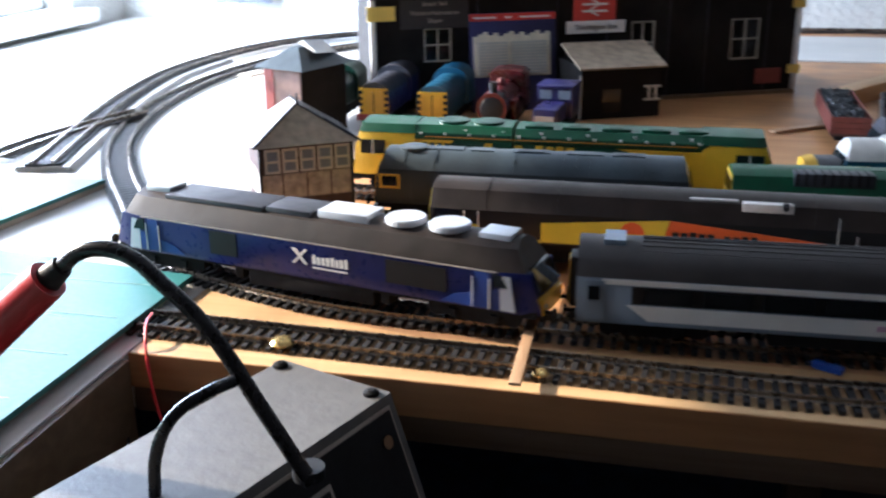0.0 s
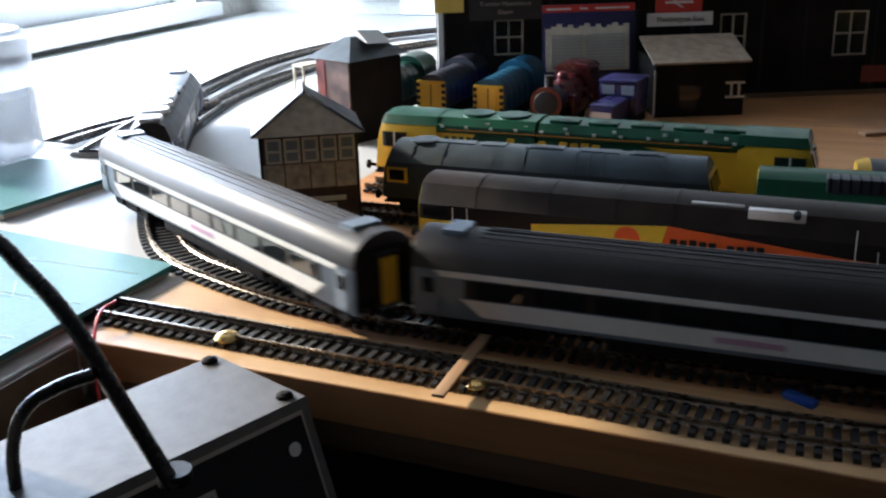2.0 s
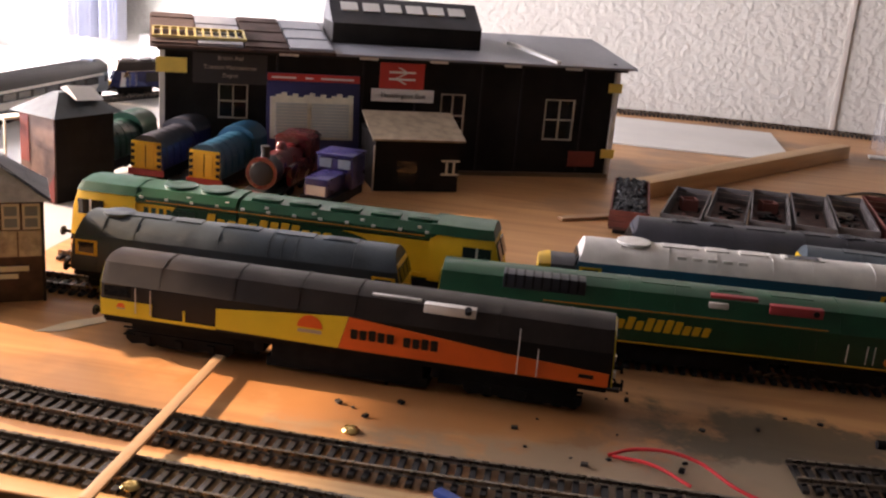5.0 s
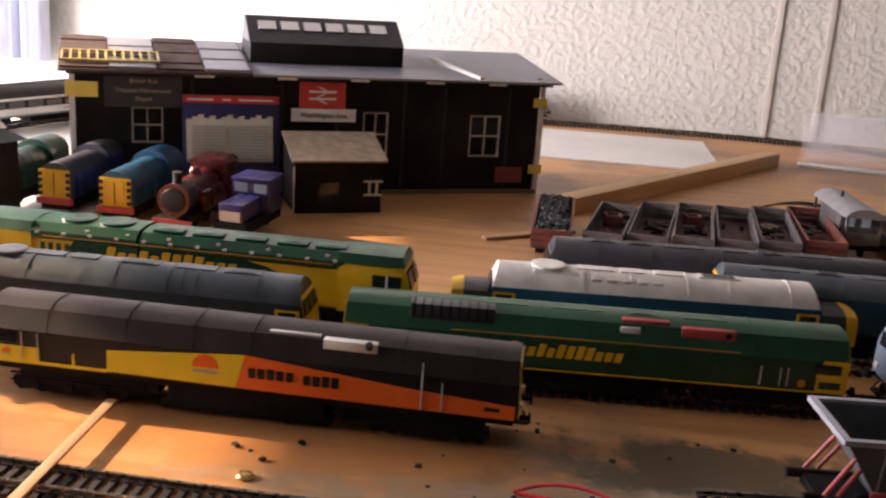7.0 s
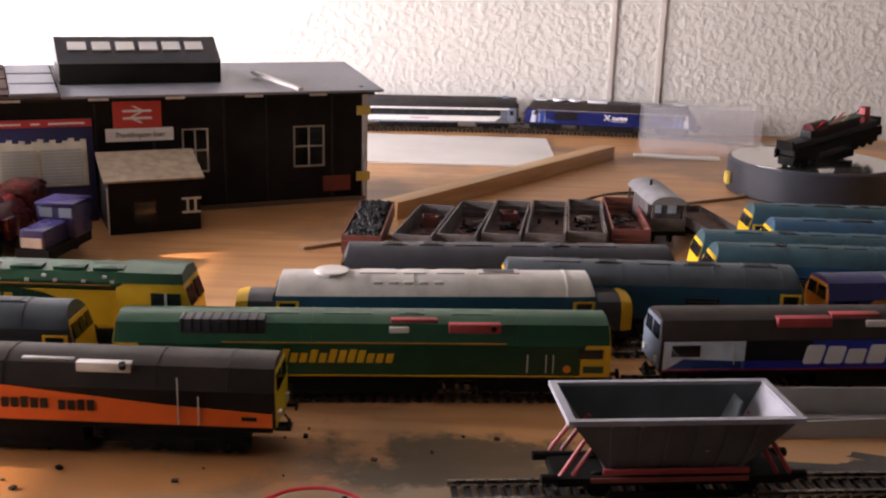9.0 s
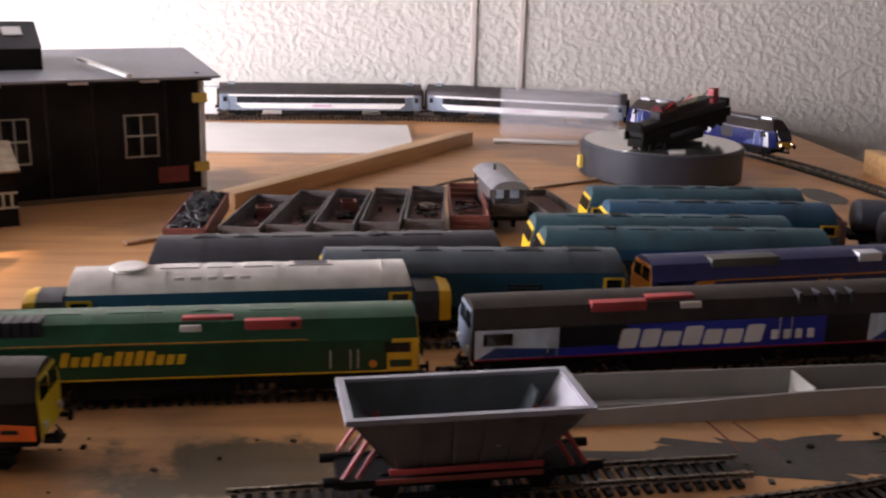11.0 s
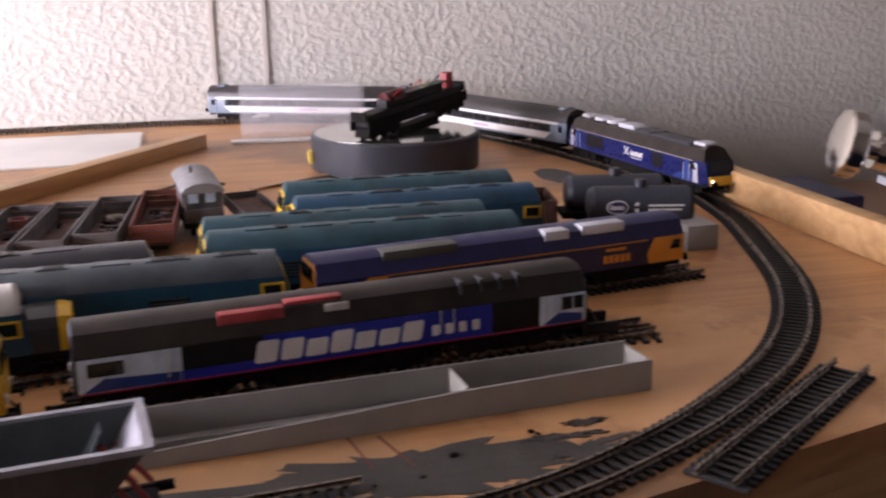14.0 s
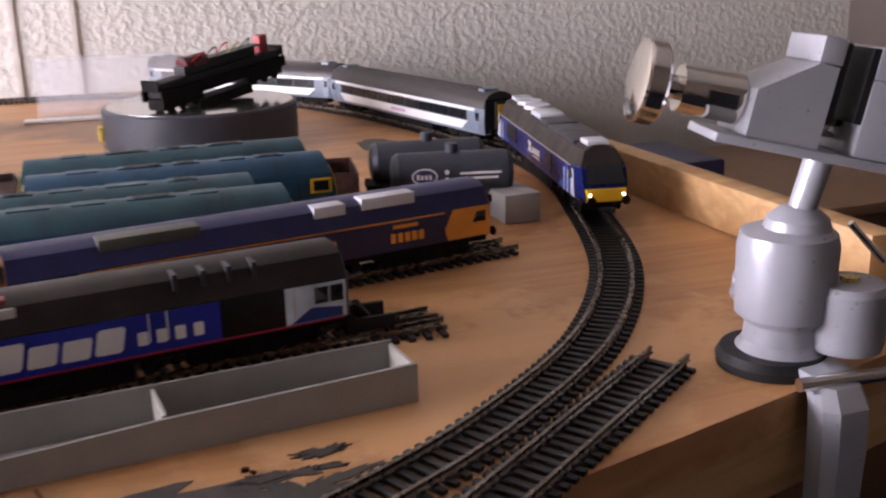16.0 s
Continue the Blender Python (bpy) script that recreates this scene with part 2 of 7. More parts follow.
STYRENE = mat("grey_styrene", (0.30, 0.285, 0.265), 0.5, vary=0.08)
CARDBLK = mat("black_card", (0.013, 0.011, 0.010), 0.7, vary=0.45, scale=25, spec=0.15, bump=0.1, bscale=120)
CARDROOF = mat("grey_card_roof", (0.26, 0.27, 0.30), 0.48, vary=0.15, scale=12, spec=0.5)
SHINGLE = mat("brown_card_strips", (0.085, 0.054, 0.045), 0.8, vary=0.3, scale=60, spec=0.2)
TAPE = mat("masking_tape", (0.72, 0.52, 0.10), 0.6, vary=0.1)
SIGNRED = mat("sign_red", (0.58, 0.05, 0.035), 0.45, vary=0.05)
BRICK = mat("dull_brick_red", (0.24, 0.045, 0.03), 0.65, vary=0.2, scale=60)
STONE = mat("printed_stone", (0.36, 0.32, 0.27), 0.7, vary=0.35, scale=180)
SLATE = mat("printed_slates", (0.40, 0.40, 0.41), 0.6, vary=0.15, scale=70)
TILE = mat("printed_tan_tiles", (0.46, 0.38, 0.28), 0.7, vary=0.25, scale=150)
DARKBRICK = mat("dark_brick", (0.055, 0.028, 0.022), 0.7, vary=0.4, scale=120)
CARDTAN = mat("tan_card", (0.40, 0.34, 0.28), 0.6, vary=0.1, scale=30)
NAVY = mat("navy_print", (0.03, 0.03, 0.10), 0.4, vary=0.2, scale=30)
SHUTTER = mat("shutter_grey", (0.50, 0.49, 0.44), 0.5, vary=0.1, scale=40)
WINDOWTRIM = mat("aged_cream_trim", (0.32, 0.28, 0.21), 0.6, vary=0.25, scale=60)
CREAM = mat("cream_print", (0.72, 0.66, 0.52), 0.5, vary=0.15, scale=80)
BRASS = mat("brass_pin", (0.72, 0.52, 0.20), 0.28, 0.9, 0.08)
HAMMER = mat("silver_hammerite", (0.125, 0.118, 0.110), 0.50, 0.2, 0.14, 130, bump=0.16, bscale=260)
VISEGREY = mat("vise_grey_enamel", (0.36, 0.37, 0.40), 0.32, 0.25, 0.06, 40, bump=0.05)
CHROME = mat("chrome", (0.72, 0.68, 0.62), 0.10, 1.0, 0.03)
TTBLACK = mat("turntable_black", (0.028, 0.032, 0.042), 0.45, vary=0.1)
TTMIRROR = mat("turntable_mirror", (0.75, 0.74, 0.72), 0.08, 0.95, 0.03)
CLEAR = glass_mat("clear_acetate", (0.75, 0.76, 0.80), 0.06, 0.13)
LAMPON = glow_mat("lit_headlight", (1.0, 0.90, 0.65), 1.8)
GREYPATCH = mat("spilled_grey_paint", (0.050, 0.044, 0.038), 0.55, vary=0.3, scale=40)
BLUEBOX = mat("dark_blue_crate", (0.008, 0.02, 0.075), 0.35, vary=0.1)


# ---- mesh helpers ----
def part(name, bm, material, parent=None, label=""):
    me = bpy.data.meshes.new(name)
    bm.normal_update()
    bm.to_mesh(me)
    bm.free()
    me.materials.append(material)
    me.set_sharp_from_angle(angle=radians(28))
    ob = new(name, me)
    if parent:
        ob.parent = parent
    if label:
        ob["label"] = label
    return ob


def thing(name, label, category, m=None, group="", kind=""):
    ob = new(name)
    ob.empty_display_size = 0.01
    tagged(ob, label, category, group, kind)
    if m is not None:
        ob.matrix_world = m
    return ob


def box(bm, x0, x1, y0, y1, z0, z1, bevel=0.0):
    made = bmesh.ops.create_cube(bm, size=1.0)["verts"]
    for v in made:
        v.co = Vector(((x0 + x1) / 2 + v.co.x * (x1 - x0), (y0 + y1) / 2 + v.co.y * (y1 - y0), (z0 + z1) / 2 + v.co.z * (z1 - z0)))
    if bevel:
        edges = list({e for v in made for e in v.link_edges})
        bmesh.ops.bevel(bm, geom=edges, offset=bevel, segments=2, affect="EDGES", profile=0.6)
    return bm


def boxes(*rows, bevel=0.0):
    bm = bmesh.new()
    for r in rows:
        box(bm, *r, bevel=bevel)
    return bm


def cyl(bm, p0, p1, r0, r1=None, n=20, caps=True):
    p0, p1 = Vector(p0), Vector(p1)
    r1 = r0 if r1 is None else r1
    q = (p1 - p0).to_track_quat("Z", "Y").to_matrix()
    rings = []
    for p, r in ((p0, r0), (p1, r1)):
        rings.append([bm.verts.new(p + q @ Vector((r * math.cos(2 * math.pi * k / n), r * math.sin(2 * math.pi * k / n), 0))) for k in range(n)])
    for k in range(n):
        f = bm.faces.new((rings[0][k], rings[0][(k + 1) % n], rings[1][(k + 1) % n], rings[1][k]))
        f.smooth = True
    if caps:
        bm.faces.new(rings[0][::-1])
        bm.faces.new(rings[1])
    return bm


def lathe(bm, centre, rows, n=32):
    """A turned solid about the upright through centre; rows of radius and height."""
    c = Vector(centre)
    rings = [[bm.verts.new(c + Vector((r * math.cos(2 * math.pi * k / n), r * math.sin(2 * math.pi * k / n), z))) for k in range(n)] for r, z in rows]
    for a, b in zip(rings, rings[1:]):
        for k in range(n):
            f = bm.faces.new((a[k], a[(k + 1) % n], b[(k + 1) % n], b[k]))
            f.smooth = True
    bm.faces.new(rings[0][::-1])
    bm.faces.new(rings[-1])
    return bm


def plate(bm, poly, y, thick, out=-1):
    """A polygon of (x, z) points as a thin panel on the plane y, proud towards out."""
    a = [bm.verts.new((x, y, z)) for x, z in poly]
    b = [bm.verts.new((x, y + out * thick, z)) for x, z in poly]
    n = len(poly)
    bm.faces.new(a)
    bm.faces.new(b[::-1])
    for k in range(n):
        bm.faces.new((a[k], b[k], b[(k + 1) % n], a[(k + 1) % n]))
    bmesh.ops.recalc_face_normals(bm, faces=bm.faces)
    return bm


def slab(bm, poly, z0, z1):
    """A polygon of (x, y) points as an upright prism."""
    a = [bm.verts.new((x, y, z0)) for x, y in poly]
    b = [bm.verts.new((x, y, z1)) for x, y in poly]
    n = len(poly)
    bm.faces.new(a[::-1])
    bm.faces.new(b)
    for k in range(n):
        bm.faces.new((a[k], a[(k + 1) % n], b[(k + 1) % n], b[k]))
    bmesh.ops.recalc_face_normals(bm, faces=bm.faces)
    return bm


def loft(bm, sections, smooth=True, caps=True):
    """A skin over rings of equal count; each section is a list of points."""
    rings = [[bm.verts.new(p) for p in s] for s in sections]
    for a, b in zip(rings, rings[1:]):
        for k in range(len(a)):
            f = bm.faces.new((a[k], a[(k + 1) % len(a)], b[(k + 1) % len(a)], b[k]))
            f.smooth = smooth
    if caps:
        bm.faces.new(rings[0][::-1])
        bm.faces.new(rings[-1])
    bmesh.ops.recalc_face_normals(bm, faces=bm.faces)
    return bm


def tube(name, points, radius, material, parent=None, label=""):
    cu = bpy.data.curves.new(name, "CURVE")
    cu.dimensions, cu.bevel_depth, cu.bevel_resolution, cu.resolution_u = "3D", radius, 3, 10
    sp = cu.splines.new("BEZIER")
    sp.bezier_points.add(len(points) - 1)
    for bp, p in zip(sp.bezier_points, points):
        bp.co = p
        bp.handle_left_type = bp.handle_right_type = "AUTO"
    cu.materials.append(material)
    ob = new(name, cu)
    if parent:
        ob.parent = parent
    if label:
        ob["label"] = label
    return ob


def words(name, text, size, material, m, parent=None, label=""):
    cu = bpy.data.curves.new(name, "FONT")
    cu.body, cu.size, cu.extrude, cu.align_x = text, size, 0.0002, "CENTER"
    cu.materials.append(material)
    ob = new(name, cu)
    if parent:
        ob.parent = parent
    ob.matrix_local = m
    if label:
        ob["label"] = label
    return ob


def along(x0, y0, x1, y1, z=0.0):
    """The pose of a vehicle whose ends lie over two places of the plan."""
    return pose((x0 + x1) / 2, (y0 + y1) / 2, z, 0, 0, math.degrees(math.atan2(y1 - y0, x1 - x0)))


# ---- the room ----
def structure(name, bm, material, label, category):
    return tagged(part(name, bm, material), label, category, kind="structure")


FLOOR_Z = -0.74
structure("floor", boxes((-1.1, 2.2, -1.9, 1.3, FLOOR_Z - 0.05, FLOOR_Z)), CARPET, "dark blue carpeted floor of the railway room", "floor")
# unseen ceiling, toned down to limit bounced light
structure("ceiling", boxes((-1.1, 2.2, -1.9, 1.3, 1.70, 1.75)), CEIL, "plain unseen ceiling of the room, greyed to cut bounced light", "ceiling")
EAST, SOUTH = 1.95, -1.7
structure("wall_north", boxes((WALL_X - 0.12, EAST + 0.12, WALL_Y, WALL_Y + 0.12, FLOOR_Z, 1.70)), PLASTER, "white wall with coarse swirled textured plaster", "wall")
WY0, WY1, WZ0, WZ1 = -0.40, 1.00, 0.03, 0.56
west = bmesh.new()
box(west, WALL_X - 0.12, WALL_X, SOUTH, WY0, FLOOR_Z, 1.70)
box(west, WALL_X - 0.12, WALL_X, WY1, WALL_Y, FLOOR_Z, 1.70)
box(west, WALL_X - 0.12, WALL_X, WY0, WY1, FLOOR_Z, WZ0)
box(west, WALL_X - 0.12, WALL_X, WY0, WY1, WZ1, 1.70)
structure("wall_west", west, PLASTER, "white textured plaster wall around the window", "wall")
# east and south walls are added to close the room and hold fill down
structure("wall_east", boxes((EAST, EAST + 0.12, SOUTH, WALL_Y, FLOOR_Z, 1.70)), DIMWALL, "plain added wall, kept dark brown to cut bounced light", "wall")
structure("wall_south", boxes((WALL_X - 0.12, EAST + 0.12, SOUTH - 0.12, SOUTH, FLOOR_Z, 1.70)), DIMWALL, "plain added wall, kept dark brown to cut bounced light", "wall")
win = thing("window_1", "wide white-framed window filled with bright daylight", "window", kind="structure")
fx0, fx1 = WALL_X - 0.10, WALL_X - 0.05
for a, b, c, d in ((WY0, WY0 + 0.04, WZ0, WZ1), (WY1 - 0.04, WY1, WZ0, WZ1), (WY0 + 0.04, WY1 - 0.04, WZ0, WZ0 + 0.03), (WY0 + 0.04, WY1 - 0.04, WZ1 - 0.04, WZ1)):
    part("window_frame", boxes((fx0, fx1, a, b, c, d), bevel=0.003), PAINT, win)
part("window_sill", boxes((WALL_X - 0.05, WALL_X + 0.035, WY0 - 0.03, WY1 + 0.03, WZ0 - 0.022, WZ0 + 0.001), bevel=0.004), PAINT, win)
pane = part("pane", boxes((WALL_X - 0.116, WALL_X - 0.113, WY0 + 0.04, WY1 - 0.04, WZ0 + 0.03, WZ1 - 0.04)), glow_mat("bright_overcast_sky", (0.90, 0.96, 1.0), 2.2), win, "pane white with bright sky")
pane.visible_shadow = False


def curtain(x0, x1, label):
    bm = bmesh.new()
    n = 60
    front = []
    for k in range(n + 1):
        x = x0 + (x1 - x0) * k / n
        y = WALL_Y - 0.045 + 0.018 * math.sin(k * 0.62) + 0.006 * math.sin(k * 1.7)
        front.append((x, y))
    ring = front + [(x, y + 0.003) for x, y in reversed(front)]
    loft(bm, [[(x, y, z) for x, y in ring] for z in (0.032, 0.4, 0.8, 1.2)])
    return tagged(part("curtain", bm, CURTAIN), label, "curtain")


curtain(-0.658, -0.552, "pale blue-grey curtain hanging in soft folds beside the window")
structure("baseboard_ledge", boxes((-0.542, 0.20, WALL_Y - 0.022, WALL_Y, 0.0005, 0.042), bevel=0.003), PAINT, "white painted ledge along the wall", "trim")
for x in (0.5865, 0.662):
    structure("trim", boxes((x, x + 0.007, WALL_Y - 0.003, WALL_Y, FLOOR_Z, 1.70)), TRUNKING, "narrow painted cable trunking up the wall", "trim")

# ---- baseboard and desk ----
board = slab(bmesh.new(), [(-0.116, -0.147), (0.25, -0.150), (1.06, 0.052), (1.06, 1.165), (-0.116, 1.165)], -0.018, 0.0)
board_ob = tagged(part("baseboard", board, PLY), "varnished plywood layout board with stains and paint marks", "baseboard", kind="structure")
plank = slab(bmesh.new(), [(-0.1155, -0.1465), (0.25, -0.1495), (0.34, -0.1265), (0.30, -0.0985), (0.02, -0.1000), (-0.05, -0.0850), (-0.1155, -0.0500)], 0.0001, 0.0004)
tagged(part("front_plank", plank, PALEPINE), "pale sanded pine strip along the board's front edge", "plank", kind="structure")
tagged(part("paper_scrap", slab(bmesh.new(), [(-0.043, 0.006), (-0.030, 0.012), (-0.014, 0.034), (-0.020, 0.041), (-0.034, 0.026)], 0.0001, 0.0004), PAPER), "torn scrap of brown paper stuck to the board", "paper")


def fascia(p, q, z0, z1, thick, material, label):
    d = Vector((q[0] - p[0], q[1] - p[1], 0))
    ob = part("fascia", boxes((0, d.length, 0.001, thick, z0, z1), bevel=0.0015), material)
    ob.matrix_world = pose(p[0], p[1], 0, 0, 0, math.degrees(math.atan2(d.y, d.x)))
    return tagged(ob, label, "board edge", kind="structure")


# one beam in three tones: shade is painted in, less towards the right
fascia((-0.116, -0.1470), (0.25, -0.1503), -0.032, -0.0185, 0.02, PINE_DARK, "softwood edge beam under the layout board, darkened for the shade on it")
fascia((0.25, -0.1500), (0.60, -0.0627), -0.036, -0.0185, 0.02, EDGE_SHADE, "softwood edge beam under the layout board, partly darkened for shade")
fascia((0.602, -0.0622), (1.06, 0.0520), -0.046, -0.0185, 0.02, PINE, "pale softwood edge beam under the layout board")
edge = part("edge_strip", boxes((1.022, 1.040, 0.10, 0.74, 0.0005, 0.030), bevel=0.001), PINE)
tagged(edge, "planed pine strip standing along the board's edge", "wood strip", kind="structure")
desk = part("side_desk", boxes((-0.84, -0.1175, -0.75, 1.165, -0.03, -0.0005), bevel=0.002), WHITE_BOARD)
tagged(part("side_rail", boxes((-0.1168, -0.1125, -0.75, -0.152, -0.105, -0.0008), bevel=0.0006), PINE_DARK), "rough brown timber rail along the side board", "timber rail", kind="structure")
tagged(desk, "pale laminated side board washed out by window light", "desk", kind="structure")
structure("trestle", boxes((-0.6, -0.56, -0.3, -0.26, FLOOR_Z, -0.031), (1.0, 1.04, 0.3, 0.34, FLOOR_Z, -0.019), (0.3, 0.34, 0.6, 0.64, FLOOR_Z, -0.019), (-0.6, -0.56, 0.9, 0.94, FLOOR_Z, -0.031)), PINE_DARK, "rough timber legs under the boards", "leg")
tagged(part("white_panel", boxes((0.10, 0.485, 0.825, 1.055, 0.0005, 0.0025)), WHITE_BOARD), "white painted hardboard sheet lying on the plywood", "board")
tagged(part("crate", boxes((0.12, 0.62, -0.62, -0.24, FLOOR_Z, -0.30), bevel=0.01), BLUEBOX), "dark blue storage crate on the floor below the board", "crate")


# ---- track ----
LOOP = [(0.24, -0.079), (0.16, -0.081), (0.061, -0.079), (-0.03, -0.072), (-0.1, -0.052), (-0.145, -0.03), (-0.187, 0.012), (-0.2334, 0.073), (-0.297, 0.163),
        (-0.35, 0.262), (-0.39, 0.395), (-0.405, 0.55), (-0.39, 0.69), (-0.345, 0.81), (-0.265, 0.92), (-0.15, 1.01), (0, 1.07), (0.16, 1.1),
        (0.31, 1.118), (0.45, 1.126), (0.6, 1.12), (0.71, 1.095), (0.8, 1.04), (0.88, 0.945), (0.93, 0.85), (0.963, 0.75), (0.99, 0.62),
        (1.006, 0.5), (0.996, 0.4), (0.97, 0.31), (0.924, 0.19), (0.861, 0.098), (0.785, 0.034), (0.714, -0.007), (0.652, -0.03), (0.55, -0.05),
        (0.44, -0.066), (0.34, -0.075)]


def spline(points, closed, step=0.004):
    """Places at even steps along a smooth curve through the points."""
    pts = [Vector((*p, 0)) for p in points]
    n, fine = len(pts), []
    for k in range(n if closed else n - 1):
        p0, p1, p2, p3 = (pts[(k + j) % n] if closed else pts[min(max(k + j, 0), n - 1)] for j in (-1, 0, 1, 2))
        for j in range(24):
            u = j / 24
            fine.append(0.5 * (2 * p1 + (p2 - p0) * u + (2 * p0 - 5 * p1 + 4 * p2 - p3) * u * u + (3 * p1 - p0 - 3 * p2 + p3) * u ** 3))
    fine.append(fine[0].copy() if closed else pts[-1])
    d = np.r_[0, np.cumsum([(b - a).length for a, b in zip(fine, fine[1:])])]
    s = np.linspace(0, d[-1], max(2, int(d[-1] / step)))
    xs, ys = np.interp(s, d, [p.x for p in fine]), np.interp(s, d, [p.y for p in fine])
    return s, xs, ys


LS, LX, LY = spline(LOOP, True)
LEN = float(LS[-1])


def on_loop(s):
    s = s % LEN
    return Vector((float(np.interp(s, LS, LX)), float(np.interp(s, LS, LY)), 0))




SLEEPER_MESH = []


def sleeper_mesh():
    if not SLEEPER_MESH:
        me = bpy.data.meshes.new("sleeper")
        boxes((-0.0015, 0.0015, -0.0150, 0.0150, 0, 0.0021), bevel=0.0003).to_mesh(me)
        me.materials.append(SLEEPER)
        SLEEPER_MESH.append(me)
    return SLEEPER_MESH[0]


def track(points, label, closed=False, z=0.0005, pitch=0.0064, group="", width=0.0300):
    """Flat-bottomed rails on moulded sleepers, with chairs."""
    s, xs, ys = spline(points, closed, 0.006)
    tx, ty = np.gradient(xs), np.gradient(ys)
    if closed:
        tx[0] = tx[-1] = xs[1] - xs[-2]
        ty[0] = ty[-1] = ys[1] - ys[-2]
    ln = np.hypot(tx, ty)
    nx, ny = -ty / ln, tx / ln
    root = thing("model_track", label, "track", group=group)
    prof = [(-0.0013, 0.0022), (0.0013, 0.0022), (0.0004, 0.0030), (0.0004, 0.0042), (0.0008, 0.0046), (0.0008, 0.0051), (-0.0008, 0.0051), (-0.0008, 0.0046), (-0.0004, 0.0042), (-0.0004, 0.0030)]
    for side in (-1, 1):
        bm = bmesh.new()
        secs = [[(xs[k] + nx[k] * (side * 0.00865 + a), ys[k] + ny[k] * (side * 0.00865 + a), z + b) for a, b in prof] for k in range(len(xs))]
        loft(bm, secs, smooth=False)
        part("rail", bm, RAIL, root)
    bm = bmesh.new()
    n = int(s[-1] / pitch)
    count = 0
    for k in range(n):
        u = (k + 0.5) * pitch
        x, y = np.interp(u, s, xs), np.interp(u, s, ys)
        a, b = np.interp(u, s, tx / ln), np.interp(u, s, ty / ln)
        if group == "" and y < 0.16 and (x < 0.30 or x > 0.58) and x > -0.26 and count < 290:
            sl = new("sleeper", sleeper_mesh())
            sl.parent = root
            sl.matrix_local = pose(x, y, z, 0, 0, math.degrees(math.atan2(b, a)) + 0.6 * math.sin(k * 2.3))
            count += 1
            continue
        vs = []
        for zz in (0, 0.0021):
            for i, j in ((-1, -1), (1, -1), (1, 1), (-1, 1)):
                vs.append(bm.verts.new((x + a * i * 0.0015 - b * j * width / 2, y + b * i * 0.0015 + a * j * width / 2, z + zz)))
        for f in ((3, 2, 1, 0), (4, 5, 6, 7), (0, 1, 5, 4), (1, 2, 6, 5), (2, 3, 7, 6), (3, 0, 4, 7)):
            bm.faces.new([vs[i] for i in f])
    for side in (-1, 1):
        for k in range(n):
            u = (k + 0.5) * pitch
            x, y = np.interp(u, s, xs), np.interp(u, s, ys)
            a, b = np.interp(u, s, tx / ln), np.interp(u, s, ty / ln)
            for o in (-0.0024, 0.0016):
                off = side * 0.00865 + o
                vs = []
                for zz in (0.0021, 0.0031):
                    for i, j in ((-1, 0), (1, 0), (1, 1), (-1, 1)):
                        q = off + j * 0.0009
                        vs.append(bm.verts.new((x + a * i * 0.0012 - b * q, y + b * i * 0.0012 + a * q, z + zz)))
                for f in ((4, 5, 6, 7), (0, 1, 5, 4), (1, 2, 6, 5), (2, 3, 7, 6), (3, 0, 4, 7)):
                    bm.faces.new([vs[i] for i in f])
    tagged(part("sleeper_run", bm, SLEEPER, root), kind="stuff")
    return root


track(LOOP, "oval running line of nickel rail on black sleepers", True)
track([(-0.128, -0.1145), (-0.02, -0.1195), (0.10, -0.1235), (0.22, -0.1270), (0.36, -0.1130)], "straight front siding of nickel rail on black sleepers")
track([(-0.360, 0.153), (-0.405, 0.30), (-0.445, 0.45), (-0.468, 0.585), (-0.462, 0.72), (-0.43, 0.84), (-0.36, 0.94), (-0.25, 1.03)], "outer return curve of nickel rail near the window", z=0.004)
tagged(part("grey_trackbed", loft(bmesh.new(), [[(x - 0.024, y - 0.005, 0.0003), (x + 0.026, y + 0.004, 0.0003), (x + 0.022, y + 0.003, 0.0040), (x - 0.021, y - 0.004, 0.0040)]
       for x, y in ((-0.360, 0.153), (-0.405, 0.30), (-0.445, 0.45), (-0.468, 0.585), (-0.464, 0.70))]), STYRENE), "grey foam trackbed under the outer curve", "trackbed")
track([(0.742, -0.034), (0.877, 0.061)], "loose short length of track beside the curve", z=0.0006)
track([(-0.385, 0.36), (-0.412, 0.24), (-0.415, 0.165)], "short turnout leg joining the two curves", z=0.0035)
SIDINGS = [((0.12, 0.0773), (0.46, 0.1028)), ((0.462, 0.1095), (0.80, 0.1512)), ((-0.09, 0.0792), (0.16, 0.0842)), ((-0.10, 0.1389), (0.21, 0.1400)), ((0.20, 0.148), (0.50, 0.178)),
           ((0.58, 0.200), (0.885, 0.250)), ((0.27, 0.225), (0.53, 0.25)), ((0.39, 0.204), (0.60, 0.206)), ((0.53, 0.262), (0.77, 0.262)), ((0.53, 0.302), (0.76, 0.300)), ((0.60, 0.350), (0.81, 0.347)), ((0.60, 0.404), (0.81, 0.403))]
for a, b in SIDINGS:
    track([a, ((a[0] + b[0]) / 2, (a[1] + b[1]) / 2), b], "straight storage siding under the parked locomotives", group="storage sidings")


# ---- railway vehicles ----
P66 = [(0.0172, 0.0185), (0.0178, 0.0210), (0.0178, 0.0372), (0.0168, 0.0390), (0.0128, 0.0478), (0.0070, 0.0502), (0.0, 0.0507)]
PRND = [(0.0170, 0.0185), (0.0178, 0.0215), (0.0178, 0.0375), (0.0172, 0.0415), (0.0150, 0.0462), (0.0112, 0.0500), (0.0060, 0.0523), (0.0, 0.0530)]
